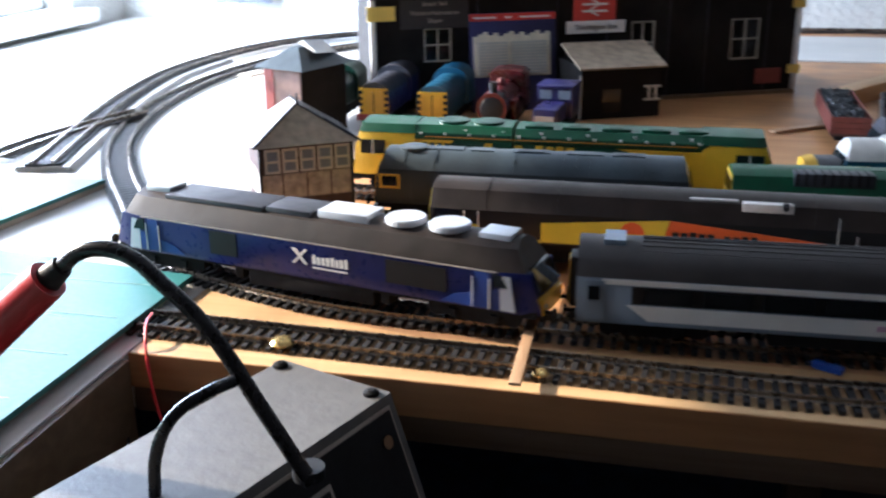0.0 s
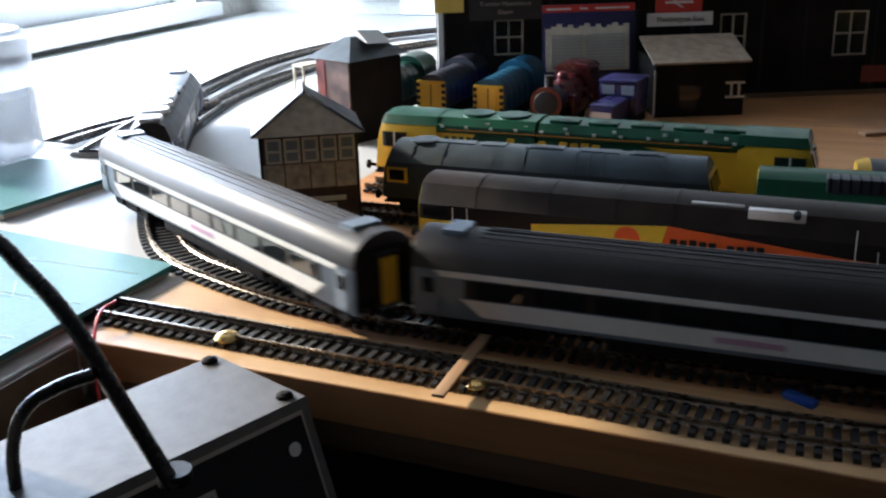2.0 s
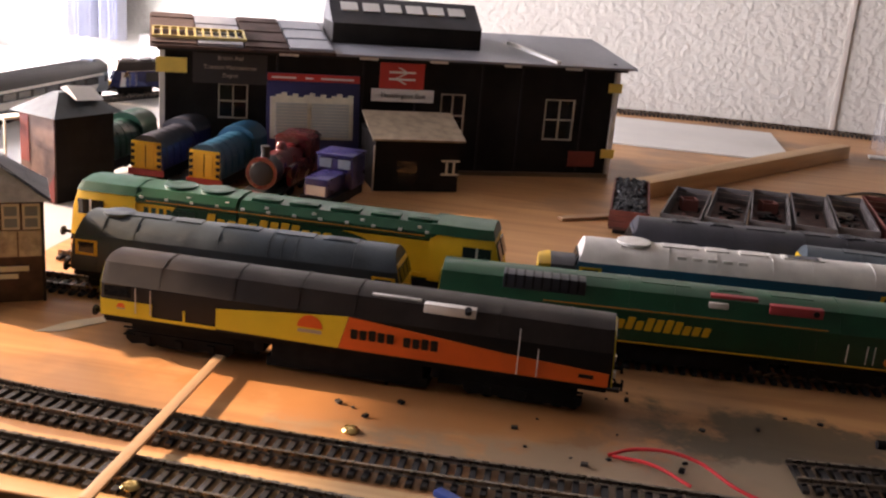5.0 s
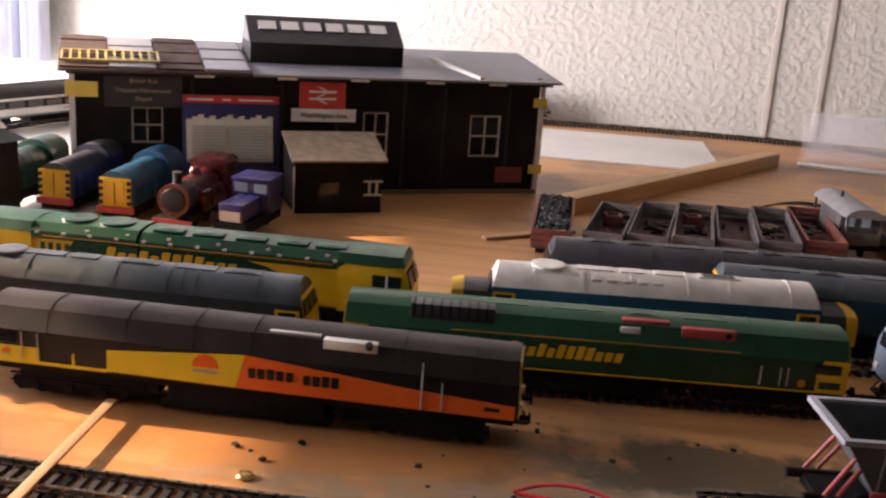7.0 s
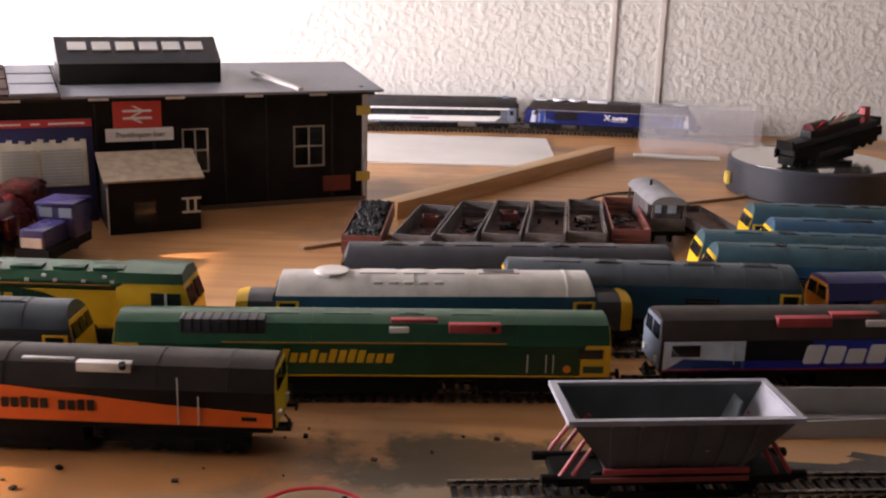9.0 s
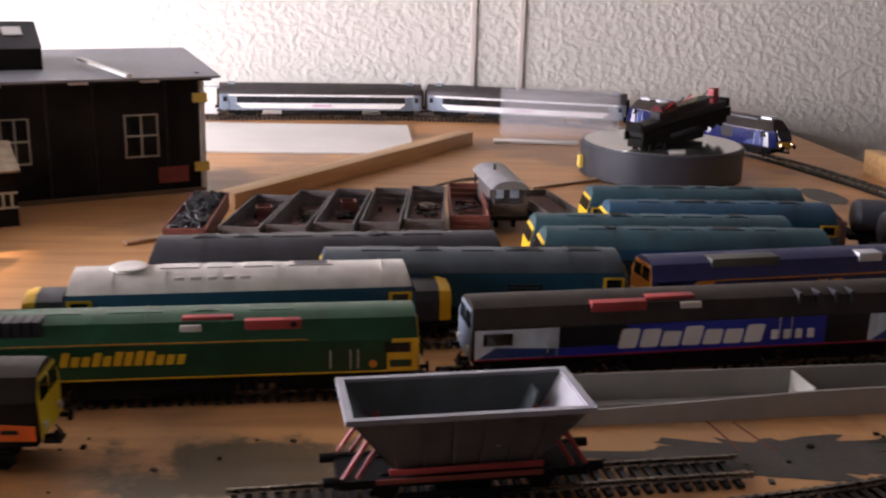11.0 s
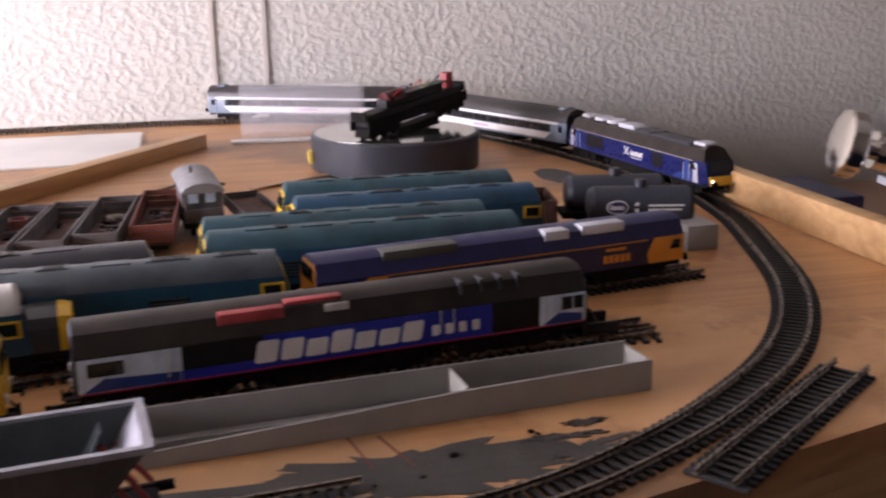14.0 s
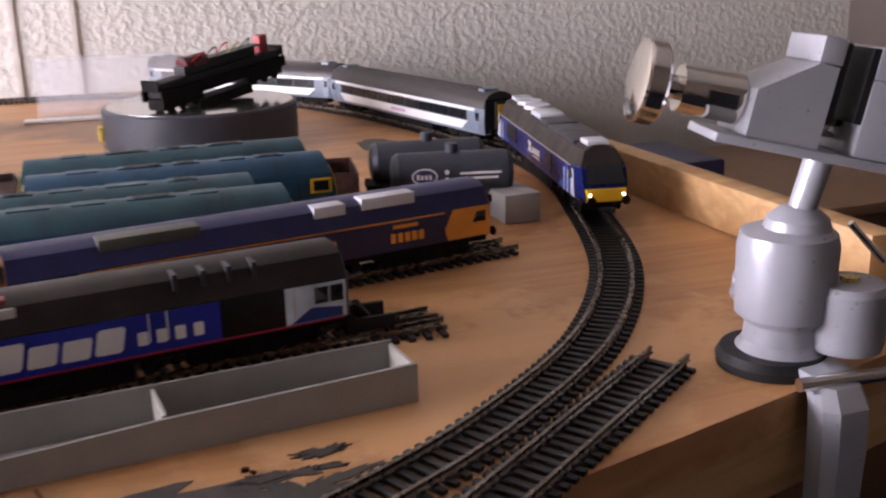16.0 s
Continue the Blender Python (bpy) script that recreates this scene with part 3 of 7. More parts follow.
PCOACH = [(0.0166, 0.0150), (0.0180, 0.0220), (0.0182, 0.0290), (0.0178, 0.0385), (0.0168, 0.0440), (0.0140, 0.0482), (0.0095, 0.0512), (0.0045, 0.0527), (0.0, 0.0531)]
P68 = [(0.0160, 0.0165), (0.0176, 0.0200), (0.0178, 0.0380), (0.0165, 0.0410), (0.0125, 0.0480), (0.0060, 0.0508), (0.0, 0.0512)]


def ring_of(pr, lo, hi):
    half = pr[lo:hi]
    return [(y, z) for y, z in half] + [(-y, z) for y, z in reversed(half) if y > 0]


def shell(L, ring, rake=0.25, z_knee=0.030, nose=0.94, round_=0.004, grow=0.0):
    """A body skin with sloped, slightly narrowed ends."""
    secs = []
    for side, stage in ((-1, 0), (-1, 1), (1, 1), (1, 0)):
        k = nose if stage == 0 else 1.0
        base = L / 2 - (0 if stage == 0 else round_)
        secs.append([(side * (base - rake * max(0.0, z - z_knee)), y * k + (grow if y > 0 else -grow), z) for y, z in ring])
    return loft(bmesh.new(), secs)


def bogie(root, x, length, wheels=3):
    bm = bmesh.new()
    prof = [(-0.56, 0.0105), (-0.50, 0.0078), (-0.30, 0.0095), (-0.18, 0.0078), (0.18, 0.0078), (0.30, 0.0095), (0.50, 0.0078), (0.56, 0.0105), (0.56, 0.0150), (-0.56, 0.0150)]
    for y in (-0.0138, 0.0114):
        plate(bm, [(x + u * length, z) for u, z in prof], y + 0.0024, 0.0024)
    box(bm, x - length / 2, x + length / 2, -0.0112, 0.0112, 0.0090, 0.0165)
    b = part("bogie", bm, DARK, root)
    for k in range(wheels):
        xx = x - length / 2 + length * (k + 0.5) / wheels
        bm = bmesh.new()
        for y in (-0.0082, 0.0082):
            cyl(bm, (xx, y - 0.0013, 0.0120), (xx, y + 0.0013, 0.0120), 0.0064, n=18)
        cyl(bm, (xx, -0.0082, 0.0120), (xx, 0.0082, 0.0120), 0.0012, n=8)
        part("wheelset", bm, DARK, b)
        for ya in (-0.0154, 0.0139):
            part("axle_box", boxes((xx - 0.002, xx + 0.002, ya, ya + 0.0015, 0.0095, 0.0135)), DARK, b)
    return b


def tube_mesh(points, r, n=8):
    bm = bmesh.new()
    for a, b in zip(points, points[1:]):
        cyl(bm, a, b, r, n=n)
    return bm


def running_gear(root, L, wheels=3, tank=True, blen=None):
    blen = blen or L * 0.20
    for s in (-1, 1):
        bogie(root, s * (L / 2 - blen * 0.80), blen, wheels)
        for y in (-0.0115, 0.0115):
            bm = cyl(bmesh.new(), (s * (L / 2 - 0.002), y, 0.0185), (s * (L / 2 + 0.0050), y, 0.0185), 0.0011, n=10)
            cyl(bm, (s * (L / 2 + 0.0050), y, 0.0185), (s * (L / 2 + 0.0062), y, 0.0185), 0.0029, n=14)
            part("buffer", bm, DARK, root)
        part("coupling", boxes((s * (L / 2 + 0.001) - 0.004, s * (L / 2 + 0.001) + 0.004, -0.004, 0.004, 0.0110, 0.0125)), BLACK, root)
    part("underframe", boxes((-L / 2 + 0.002, L / 2 - 0.002, -0.0155, 0.0155, 0.0150, 0.0187)), DARK, root)
    if tank:
        part("fuel_tank", boxes((-L * 0.15, L * 0.15, -0.0150, 0.0150, 0.0066, 0.0150), bevel=0.0012), DARK, root)
        for x in (-L * 0.185, L * 0.165):
            part("equipment_case", boxes((x, x + L * 0.02, -0.0145, 0.0145, 0.0090, 0.0150), bevel=0.0006), DARK, root)
    for s in (-1, 1):
        for k in range(2):
            x = s * (L / 2 - 0.016)
            part("cab_step", boxes((x - 0.0030, x + 0.0030, -0.0165, -0.0150, 0.0085 + k * 0.0042, 0.0092 + k * 0.0042)), DARK, root)
        part("brake_pipe", tube_mesh([(s * (L / 2 + 0.0005), 0.0045, 0.0165), (s * (L / 2 + 0.0030), 0.0047, 0.0130), (s * (L / 2 + 0.0022), 0.0050, 0.0095)], 0.0006), BLACK, root)


def wordmark(root, x0, x1, z0, z1, y, material, heights, lean=0.0, gap=0.25, label=""):
    """A lettered name as plain slanted blocks of its size and colour, with clipped corners."""
    n = len(heights)
    w = (x1 - x0) / n
    for k, h in enumerate(heights):
        a, b, top = x0 + k * w, x0 + (k + 1 - gap) * w, z0 + (z1 - z0) * h
        c = min(b - a, top - z0) * 0.10
        poly = [(a + c, z0), (b - c, z0), (b, z0 + c), (b, top - c), (b - c, top), (a + c, top), (a, top - c), (a, z0 + c)]
        part("wordmark", plate(bmesh.new(), [(x + lean * (z - z0), z) for x, z in poly], y, 0.0004), material, root, label or "name drawn as plain blocks")


def loco66(label, body, roof, ends, group="parked diesel locomotives", cabcol=None):
    L = 0.274
    root = thing("diesel_locomotive", label, "model locomotive", group=group)
    running_gear(root, L)
    part("body", shell(L, ring_of(P66, 0, 3), rake=0.06), body, root)
    part("roof", shell(L, ring_of(P66, 2, 7), rake=0.06, grow=0.0003), roof, root)
    for s in (-1, 1):
        xe = s * (L / 2 + 0.0003)
        bm = bmesh.new()
        a = [(s * (L / 2 - 0.06 * max(0, z - 0.030)) + s * 0.0006, y * 0.93, z) for y, z in ((-0.0172, 0.0186), (0.0172, 0.0186), (0.0176, 0.0375), (0.0125, 0.0470), (-0.0125, 0.0470), (-0.0176, 0.0375))]
        b = [(x - s * 0.0012, y, z) for x, y, z in a]
        loft(bm, [a, b], smooth=False)
        part("cab_front", bm, ends, root)
        for y in (-0.0068, 0.0068):
            bm = bmesh.new()
            q = [(y - 0.0058, 0.0362), (y + 0.0058, 0.0362), (y + 0.0052, 0.0448), (y - 0.0052, 0.0448)]
            loft(bm, [[(s * (L / 2 - 0.06 * (z - 0.030)) + s * o, yy, z) for yy, z in q] for o in (0.0010, 0.0004)], smooth=False)
            part("windscreen", bm, GLASSD, root)
        part("lamp_cluster", boxes((xe - 0.0012, xe + 0.0016, -0.0130, -0.0090, 0.0225, 0.0255), (xe - 0.0012, xe + 0.0016, 0.0090, 0.0130, 0.0225, 0.0255)), OFFWHITE, root)
    return root


def side_plate(root, name, poly, material, y=-0.0178, thick=0.0004, label=""):
    return part(name, plate(bmesh.new(), poly, y, thick), material, root, label)


def rect(x0, x1, z0, z1):
    return [(x0, z0), (x1, z0), (x1, z1), (x0, z1)]


def roof_block(root, name, x0, x1, y0, y1, z0, z1, material, label=""):
    return part(name, boxes((x0, x1, y0, y1, z0, z1), bevel=0.0006), material, root, label)


def side_rails(root, xs, z0, z1, material=OFFWHITE, y=-0.0186):
    for x in xs:
        part("handrail", cyl(bmesh.new(), (x, y, z0), (x, y, z1), 0.00035, n=6), material, root)


def roof_seams(root, L, prof, xs, material, grow=0.0004):
    ring = ring_of(prof, 3 if prof is PRND else 2, len(prof))
    for x in xs:
        part("roof_seam", loft(bmesh.new(), [[(x + o, y + (grow if y > 0 else -grow if y < 0 else 0), z + grow) for y, z in ring] for o in (-0.0005, 0.0005)], smooth=False), material, root)


def dress(root, B, seed, top, roof, dark, grilles=2, line=None, zg=(0.0235, 0.0345)):
    """Hatches, lifting lugs, side grilles and a cantrail line on a locomotive."""
    rnd = random.Random(seed)
    x = -B / 2 + 0.030
    while x < B / 2 - 0.040:
        w = rnd.uniform(0.014, 0.028)
        part("roof_hatch", boxes((x, x + w, -0.0044, 0.0044, top - 0.0020, top + 0.0002)), roof, root)
        if rnd.random() < 0.5:
            part("hatch_grille", boxes((x + 0.003, x + w - 0.003, -0.0034, 0.0034, top + 0.0002, top + 0.0005)), dark, root)
        x += w + rnd.uniform(0.004, 0.016)
    for k in range(8):
        x = -B / 2 + 0.026 + (B - 0.052) * k / 7
        part("lifting_lug", boxes((x - 0.0011, x + 0.0011, -0.0150, -0.0136, top - 0.0085, top - 0.0066)), roof, root)
    for k in range(grilles):
        x = -B / 2 + 0.050 + k * (B - 0.13) / max(1, grilles - 1)
        part("side_grille", plate(bmesh.new(), rect(x, x + 0.022, *zg), -0.0179, 0.0003), dark, root)
        for i in range(5):
            z = zg[0] + 0.0012 + i * (zg[1] - zg[0] - 0.002) / 4
            part("louvre", plate(bmesh.new(), rect(x + 0.001, x + 0.021, z, z + 0.0007), -0.0182, 0.0004), roof, root)
    if line:
        part("cantrail_line", plate(bmesh.new(), rect(-B / 2 + 0.012, B / 2 - 0.012, 0.0381, 0.0386), -0.0180, 0.0003), line, root)
    for x in (-B / 2 + 0.021, B / 2 - 0.021):
        for o in (-0.0042, 0.0042):
            part("door_line", plate(bmesh.new(), rect(x + o - 0.0002, x + o + 0.0002, 0.0195, 0.0375), -0.0179, 0.0002), dark, root)


# black, yellow and orange freight locomotive
L66 = 0.274
colas = loco66("black freight locomotive with yellow and orange side band, brown roof", BLACKBODY, BROWNROOF, COLYEL)
h = L66 / 2
side_plate(colas, "yellow_band", [(0.066 - h, 0.0202), (0.133 - h, 0.0195), (0.138 - h, 0.0375), (0.066 - h, 0.0315)], COLYEL)
side_plate(colas, "orange_band", [(0.1332 - h, 0.0195), (0.2725 - h, 0.0190), (0.2725 - h, 0.0262), (0.22 - h, 0.0295), (0.1382 - h, 0.0375)], ORANGE)
side_plate(colas, "yellow_line", rect(0.001 - h, 0.066 - h, 0.0195, 0.0212), COLYEL)
side_plate(colas, "cab_panel", rect(0.001 - h, 0.030 - h, 0.0213, 0.0285), COLYEL)
side_plate(colas, "yellow_post", rect(0.0475 - h, 0.0488 - h, 0.0213, 0.0275), COLYEL)
for xc, zc, r in ((0.1175, 0.0285, 0.0068), (0.0125, 0.0248, 0.0024)):
    side_plate(colas, "sun_emblem", [(xc - h + r * math.cos(a), zc + r * math.sin(a)) for a in np.linspace(0, math.pi, 14)], ORANGE, thick=0.0007)
    side_plate(colas, "emblem_base", rect(xc - h - r * 0.95, xc - h + r * 0.95, zc - r * 0.42, zc - r * 0.16), CARDTAN, thick=0.0007)
wordmark(colas, 0.1395 - h, 0.1635 - h, 0.0258, 0.0315, -0.0182, BLACKBODY, (.9, .9, 1, .9, .9))
wordmark(colas, 0.1675 - h, 0.1865 - h, 0.0252, 0.0309, -0.0182, BLACKBODY, (.9, .9, 1, 1))
side_plate(colas, "cab_window", rect(0.003 - h, 0.018 - h, 0.0305, 0.0372), GLASSD)
side_plate(colas, "number_bars", rect(0.2575 - h, 0.265 - h, 0.0225, 0.0245), BLACKBODY, thick=0.0007)
side_rails(colas, (0.021 - h, 0.0295 - h), 0.0225, 0.0365)
side_rails(colas, (0.2265 - h,), 0.0195, 0.044)
side_rails(colas, (0.2365 - h,), 0.0195, 0.0345)
roof_block(colas, "roof_patch", 0.176 - h, 0.203 - h, -0.0150, -0.0040, 0.0440, 0.0490, OFFWHITE, "unpainted white resin block")
roof_block(colas, "roof_patch", 0.148 - h, 0.174 - h, -0.0115, -0.0060, 0.0473, 0.0494, OFFWHITE, "unpainted white resin block")
part("exhaust", cyl(bmesh.new(), (0.199 - h, -0.0152, 0.049), (0.199 - h, -0.0140, 0.0465), 0.0019, n=14), BLACK, colas)
roof_seams(colas, L66, P66, (0.034 - h, 0.075 - h, 0.11 - h, 0.14 - h, 0.215 - h, 0.25 - h), BROWNROOF)
for ob in list(colas.children):
    if ob.name.startswith("bogie"):
        ob.location.z = -0.0050
for x in (-0.085, 0.085):
    part("bogie_frame", boxes((x - 0.036, x + 0.036, -0.0128, 0.0128, 0.0060, 0.0152), bevel=0.0008), DARK, colas)
part("lower_tank", boxes((-0.044, 0.044, -0.0145, 0.0145, 0.0022, 0.0080), bevel=0.001), DARK, colas)
colas.matrix_world = along(0.0, 0.0178, 0.274, 0.0178)

# green freight locomotive
fl = loco66("green freight locomotive with yellow cab ends and red roof patches", GREEN, GREEN, YELLOW)
side_plate(fl, "cab_side", [(-h + 0.0005, 0.0190), (-h + 0.0140, 0.0190), (-h + 0.0140, 0.0375), (-h + 0.0005, 0.0375)], YELLOW)
side_plate(fl, "cab_side", [(h - 0.0005, 0.0190), (h - 0.0170, 0.0190), (h - 0.0170, 0.0300), (h - 0.0140, 0.0375), (h - 0.0005, 0.0375)], YELLOW)
side_plate(fl, "cab_window", rect(h - 0.0185, h - 0.0045, 0.0298, 0.0352), GLASSD, thick=0.0008)
side_plate(fl, "cab_window", rect(-h + 0.0045, -h + 0.0130, 0.0298, 0.0352), GLASSD, thick=0.0008)
side_plate(fl, "yellow_line", rect(-h, h - 0.017, 0.0188, 0.0196), YELLOW)
side_plate(fl, "number_bars", rect(h - 0.0155, h - 0.0040, 0.0215, 0.0255), GREEN2, thick=0.0007)
wordmark(fl, -0.047, 0.016, 0.0268, 0.0345, -0.0180, YELLOW, (1, .7, .7, .95, .7, 1, .95, 1, .95, .7, .7, .7), lean=0.25)
side_plate(fl, "round_badge", [(h - 0.0245 + 0.0022 * math.cos(a), 0.0235 + 0.0022 * math.sin(a)) for a in np.linspace(0, 2 * math.pi, 16)[:-1]], TANGERINE)
side_rails(fl, (0.090, 0.1005, 0.1045), 0.0215, 0.0320)
roof_block(fl, "roof_grille", -0.101, -0.055, -0.0160, -0.0040, 0.0425, 0.0507, CHAR, "black roof grille")
for k in range(9):
    roof_block(fl, "grille_bar", -0.100 + k * 0.005, -0.0985 + k * 0.005, -0.0163, -0.0045, 0.0433, 0.0511, BLACK)
roof_block(fl, "roof_patch", 0.014, 0.040, -0.0120, -0.0060, 0.0471, 0.0500, RESIN_RED, "unpainted red resin block")
roof_block(fl, "roof_patch", 0.046, 0.075, -0.0155, -0.0050, 0.0433, 0.0486, RESIN_RED, "unpainted red resin block")
roof_block(fl, "roof_patch", 0.013, 0.024, -0.0152, -0.0115, 0.0425, 0.0465, OFFWHITE, "unpainted white resin block")
part("exhaust", cyl(bmesh.new(), (0.071, -0.0160, 0.0460), (0.071, -0.0148, 0.0461), 0.0017, n=14), BLACK, fl)
roof_seams(fl, L66, P66, (-0.03, -0.005, 0.085), GREEN)
dress(fl, 0.18, 5, 0.0506, GREEN, GREEN2, 0, TANGERINE)
fl.matrix_world = along(0.1700, 0.0810, 0.4490, 0.1020, -0.0012) @ Matrix.Scale(1.01, 4)

# dark blue freight locomotive
stob = loco66("black and royal blue freight locomotive with brown roof", BLACKBODY, BROWNROOF, COACHGREY)
side_plate(stob, "blue_panel", rect(-0.047, 0.078, 0.0198, 0.0366), STOBBLUE)
side_plate(stob, "blue_band", rect(-h + 0.042, -0.047, 0.0196, 0.0245), STOBBLUE)
side_plate(stob, "grille_panel", rect(-h + 0.050, -0.047, 0.0246, 0.0366), BLACKBODY)
for x0, x1 in ((-h + 0.0015, -h + 0.050), (h - 0.030, h - 0.0015)):
    side_plate(stob, "cab_side", rect(x0, x1, 0.0198, 0.0366), ICE)
    side_plate(stob, "blue_swirl", [(x0 + 0.002, 0.0200), (x1 - 0.002, 0.0200), (x1 - 0.002, 0.0245), (x0 + 0.012, 0.0262)], SALTIRE2, thick=0.0006)
side_plate(stob, "cab_window", rect(-h + 0.006, -h + 0.023, 0.0275, 0.0345), GLASSD, thick=0.0008)
side_plate(stob, "cab_window", rect(h - 0.0165, h - 0.0100, 0.0275, 0.0350), GLASSD, thick=0.0008)
side_plate(stob, "cab_window", rect(h - 0.0090, h - 0.0030, 0.0275, 0.0350), GLASSD, thick=0.0008)
side_plate(stob, "red_line", rect(-h + 0.001, h - 0.002, 0.0187, 0.0196), mat("crimson_line", (0.35, 0.01, 0.05), 0.4))
wordmark(stob, -0.0520, 0.0385, 0.0225, 0.0345, -0.0182, WHITE, (.96, .9, .75, .96, .75, .72, .9), lean=0.2, gap=0.14)
wordmark(stob, 0.0430, 0.0740, 0.0236, 0.0300, -0.0182, WHITE, (.9, .9, .9, .9), gap=0.45)
side_rails(stob, (0.048, 0.0555), 0.0245, 0.0370)
side_rails(stob, (-h + 0.0435, h - 0.0260), 0.0225, 0.0360)
roof_block(stob, "roof_patch", -0.068, -0.035, -0.0155, -0.0050, 0.0437, 0.0494, RESIN_RED, "unpainted red resin block")
roof_block(stob, "roof_patch", -0.034, -0.004, -0.0115, -0.0050, 0.0475, 0.0505, RESIN_RED, "unpainted red resin block")
roof_block(stob, "roof_patch", -0.014, -0.001, -0.0150, -0.0105, 0.0433, 0.0475, OFFWHITE, "unpainted white resin block")
part("roof_step", boxes((0.060, 0.062, -0.0155, -0.006, 0.0433, 0.0505), (0.072, 0.074, -0.0155, -0.006, 0.0433, 0.0505), (0.083, 0.085, -0.0155, -0.006, 0.0433, 0.0505), (0.094, 0.096, -0.0155, -0.006, 0.0433, 0.0505)), CHAR, stob)
stob.matrix_world = along(0.475, 0.1110, 0.750, 0.1450)

# indigo and orange freight locomotive
gb = loco66("indigo freight locomotive with orange cab ends and silver roof patches", PURPLEBLUE, PURPLEBLUE, TANGERINE)
side_plate(gb, "cab_side", [(-h + 0.001, 0.0195), (-h + 0.032, 0.0195), (-h + 0.048, 0.0366), (-h + 0.034, 0.0366), (-h + 0.026, 0.0290), (-h + 0.001, 0.0290)], TANGERINE)
side_plate(gb, "cab_window", rect(-h + 0.004, -h + 0.022, 0.0298, 0.0360), GLASSD, thick=0.0006)
side_plate(gb, "cab_side", [(h - 0.030, 0.0192), (h - 0.001, 0.0192), (h - 0.001, 0.0375), (h - 0.026, 0.0375), (h - 0.032, 0.0260)], TANGERINE)
side_plate(gb, "cab_window", [(h - 0.013, 0.0280), (h - 0.004, 0.0280), (h - 0.004, 0.0345), (h - 0.010, 0.0345)], GLASSD, thick=0.0008)
side_plate(gb, "orange_line", rect(-h + 0.048, h - 0.032, 0.0360, 0.0368), TANGERINE)
wordmark(gb, -0.010, 0.038, 0.0225, 0.0335, -0.0180, TANGERINE, (1, 1, .9, .75), gap=0.25)
wordmark(gb, h - 0.068, h - 0.045, 0.0235, 0.0290, -0.0180, TANGERINE, (1, 1, 1, 1, 1), gap=0.3, label="number drawn as plain bars")
side_plate(gb, "nameplate", rect(h - 0.066, h - 0.050, 0.0318, 0.0338), TANGERINE)
roof_block(gb, "roof_grille", -0.092, -0.040, -0.0150, -0.002, 0.0448, 0.0509, mat("olive_grille", (0.09, 0.09, 0.075), 0.5), "olive grey roof grille")
roof_block(gb, "roof_patch", 0.024, 0.043, -0.0150, -0.0040, 0.0441, 0.0505, SILVER, "bare silver roof block")
roof_block(gb, "roof_patch", 0.053, 0.087, -0.0150, -0.0040, 0.0448, 0.0515, SILVER, "bare silver roof block")
gb.matrix_world = along(0.603, 0.204, 0.861, 0.246) @ Matrix.Scale(0.953, 4)


def loco_round(label, L, body, roof, ends, wheels=3, nose=0.0, seams=(), group="parked diesel locomotives"):
    """A round-roofed diesel; nose: the length of a low bonnet before each cab."""
    root = thing("diesel_locomotive", label, "model locomotive", group=group)
    running_gear(root, L, wheels)
    B = L - 2 * nose
    part("body", shell(B, ring_of(PRND, 0, 4), rake=0.30), body, root)
    part("roof", shell(B, ring_of(PRND, 3, 8), rake=0.30, grow=0.0002), roof, root)
    for s in (-1, 1):
        if nose:
            ring = [(0.0165, 0.0186), (0.0168, 0.0320), (0.0140, 0.0372), (0.0070, 0.0398), (-0.0070, 0.0398), (-0.0140, 0.0372), (-0.0168, 0.0320), (-0.0165, 0.0186)]
            x0, x1, x2 = s * (B / 2 - 0.003), s * (L / 2 - 0.005), s * L / 2
            part("bonnet", loft(bmesh.new(), [[(x0, y, z) for y, z in ring], [(x1, y, z) for y, z in ring], [(x2, y * 0.88, 0.0186 + (z - 0.0186) * 0.93) for y, z in ring]]), CHAR, root)
            part("nose_end", loft(bmesh.new(), [[(s * (L / 2 - 0.0072), y * 1.012, z + 0.0003) for y, z in ring], [(s * (L / 2 - 0.0048), y * 1.012, z + 0.0003) for y, z in ring], [(x2 + s * 0.0004, y * 0.89, 0.0186 + (z - 0.0186) * 0.94) for y, z in ring]]), ends, root)
        else:
            a = [(s * (L / 2 - 0.30 * max(0, z - 0.030)) + s * 0.0006, y * 0.94, z) for y, z in ((-0.0172, 0.0187), (0.0172, 0.0187), (0.0177, 0.0375), (0.0140, 0.0455), (-0.0140, 0.0455), (-0.0177, 0.0375))]
            part("cab_front", loft(bmesh.new(), [a, [(x - s * 0.0012, y, z) for x, y, z in a]], smooth=False), ends, root)
        for y in (-0.0095, 0.0, 0.0095):
            q = [(y - 0.0040, 0.0352), (y + 0.0040, 0.0352), (y + 0.0037, 0.0432), (y - 0.0037, 0.0432)]
            bm = loft(bmesh.new(), [[(s * (B / 2 - 0.30 * (z - 0.030)) + s * o, yy, z) for yy, z in q] for o in (0.0012, 0.0002)], smooth=False)
            part("windscreen", bm, GLASSD, root)
        for y in (-0.0178,):
            x0, x1 = sorted((s * (B / 2 - 0.0060), s * (B / 2 - 0.0160)))
            part("cab_side", plate(bmesh.new(), rect(min(x0, x1) - 0.002, max(x0, x1) + 0.002, 0.0290, 0.0385), y, 0.0004), ends, root)
            part("cab_window", plate(bmesh.new(), rect(x0, x1, 0.0305, 0.0372), y, 0.0008), GLASSD, root)
    roof_seams(root, L, PRND, [L * u for u in seams], roof)
    return root


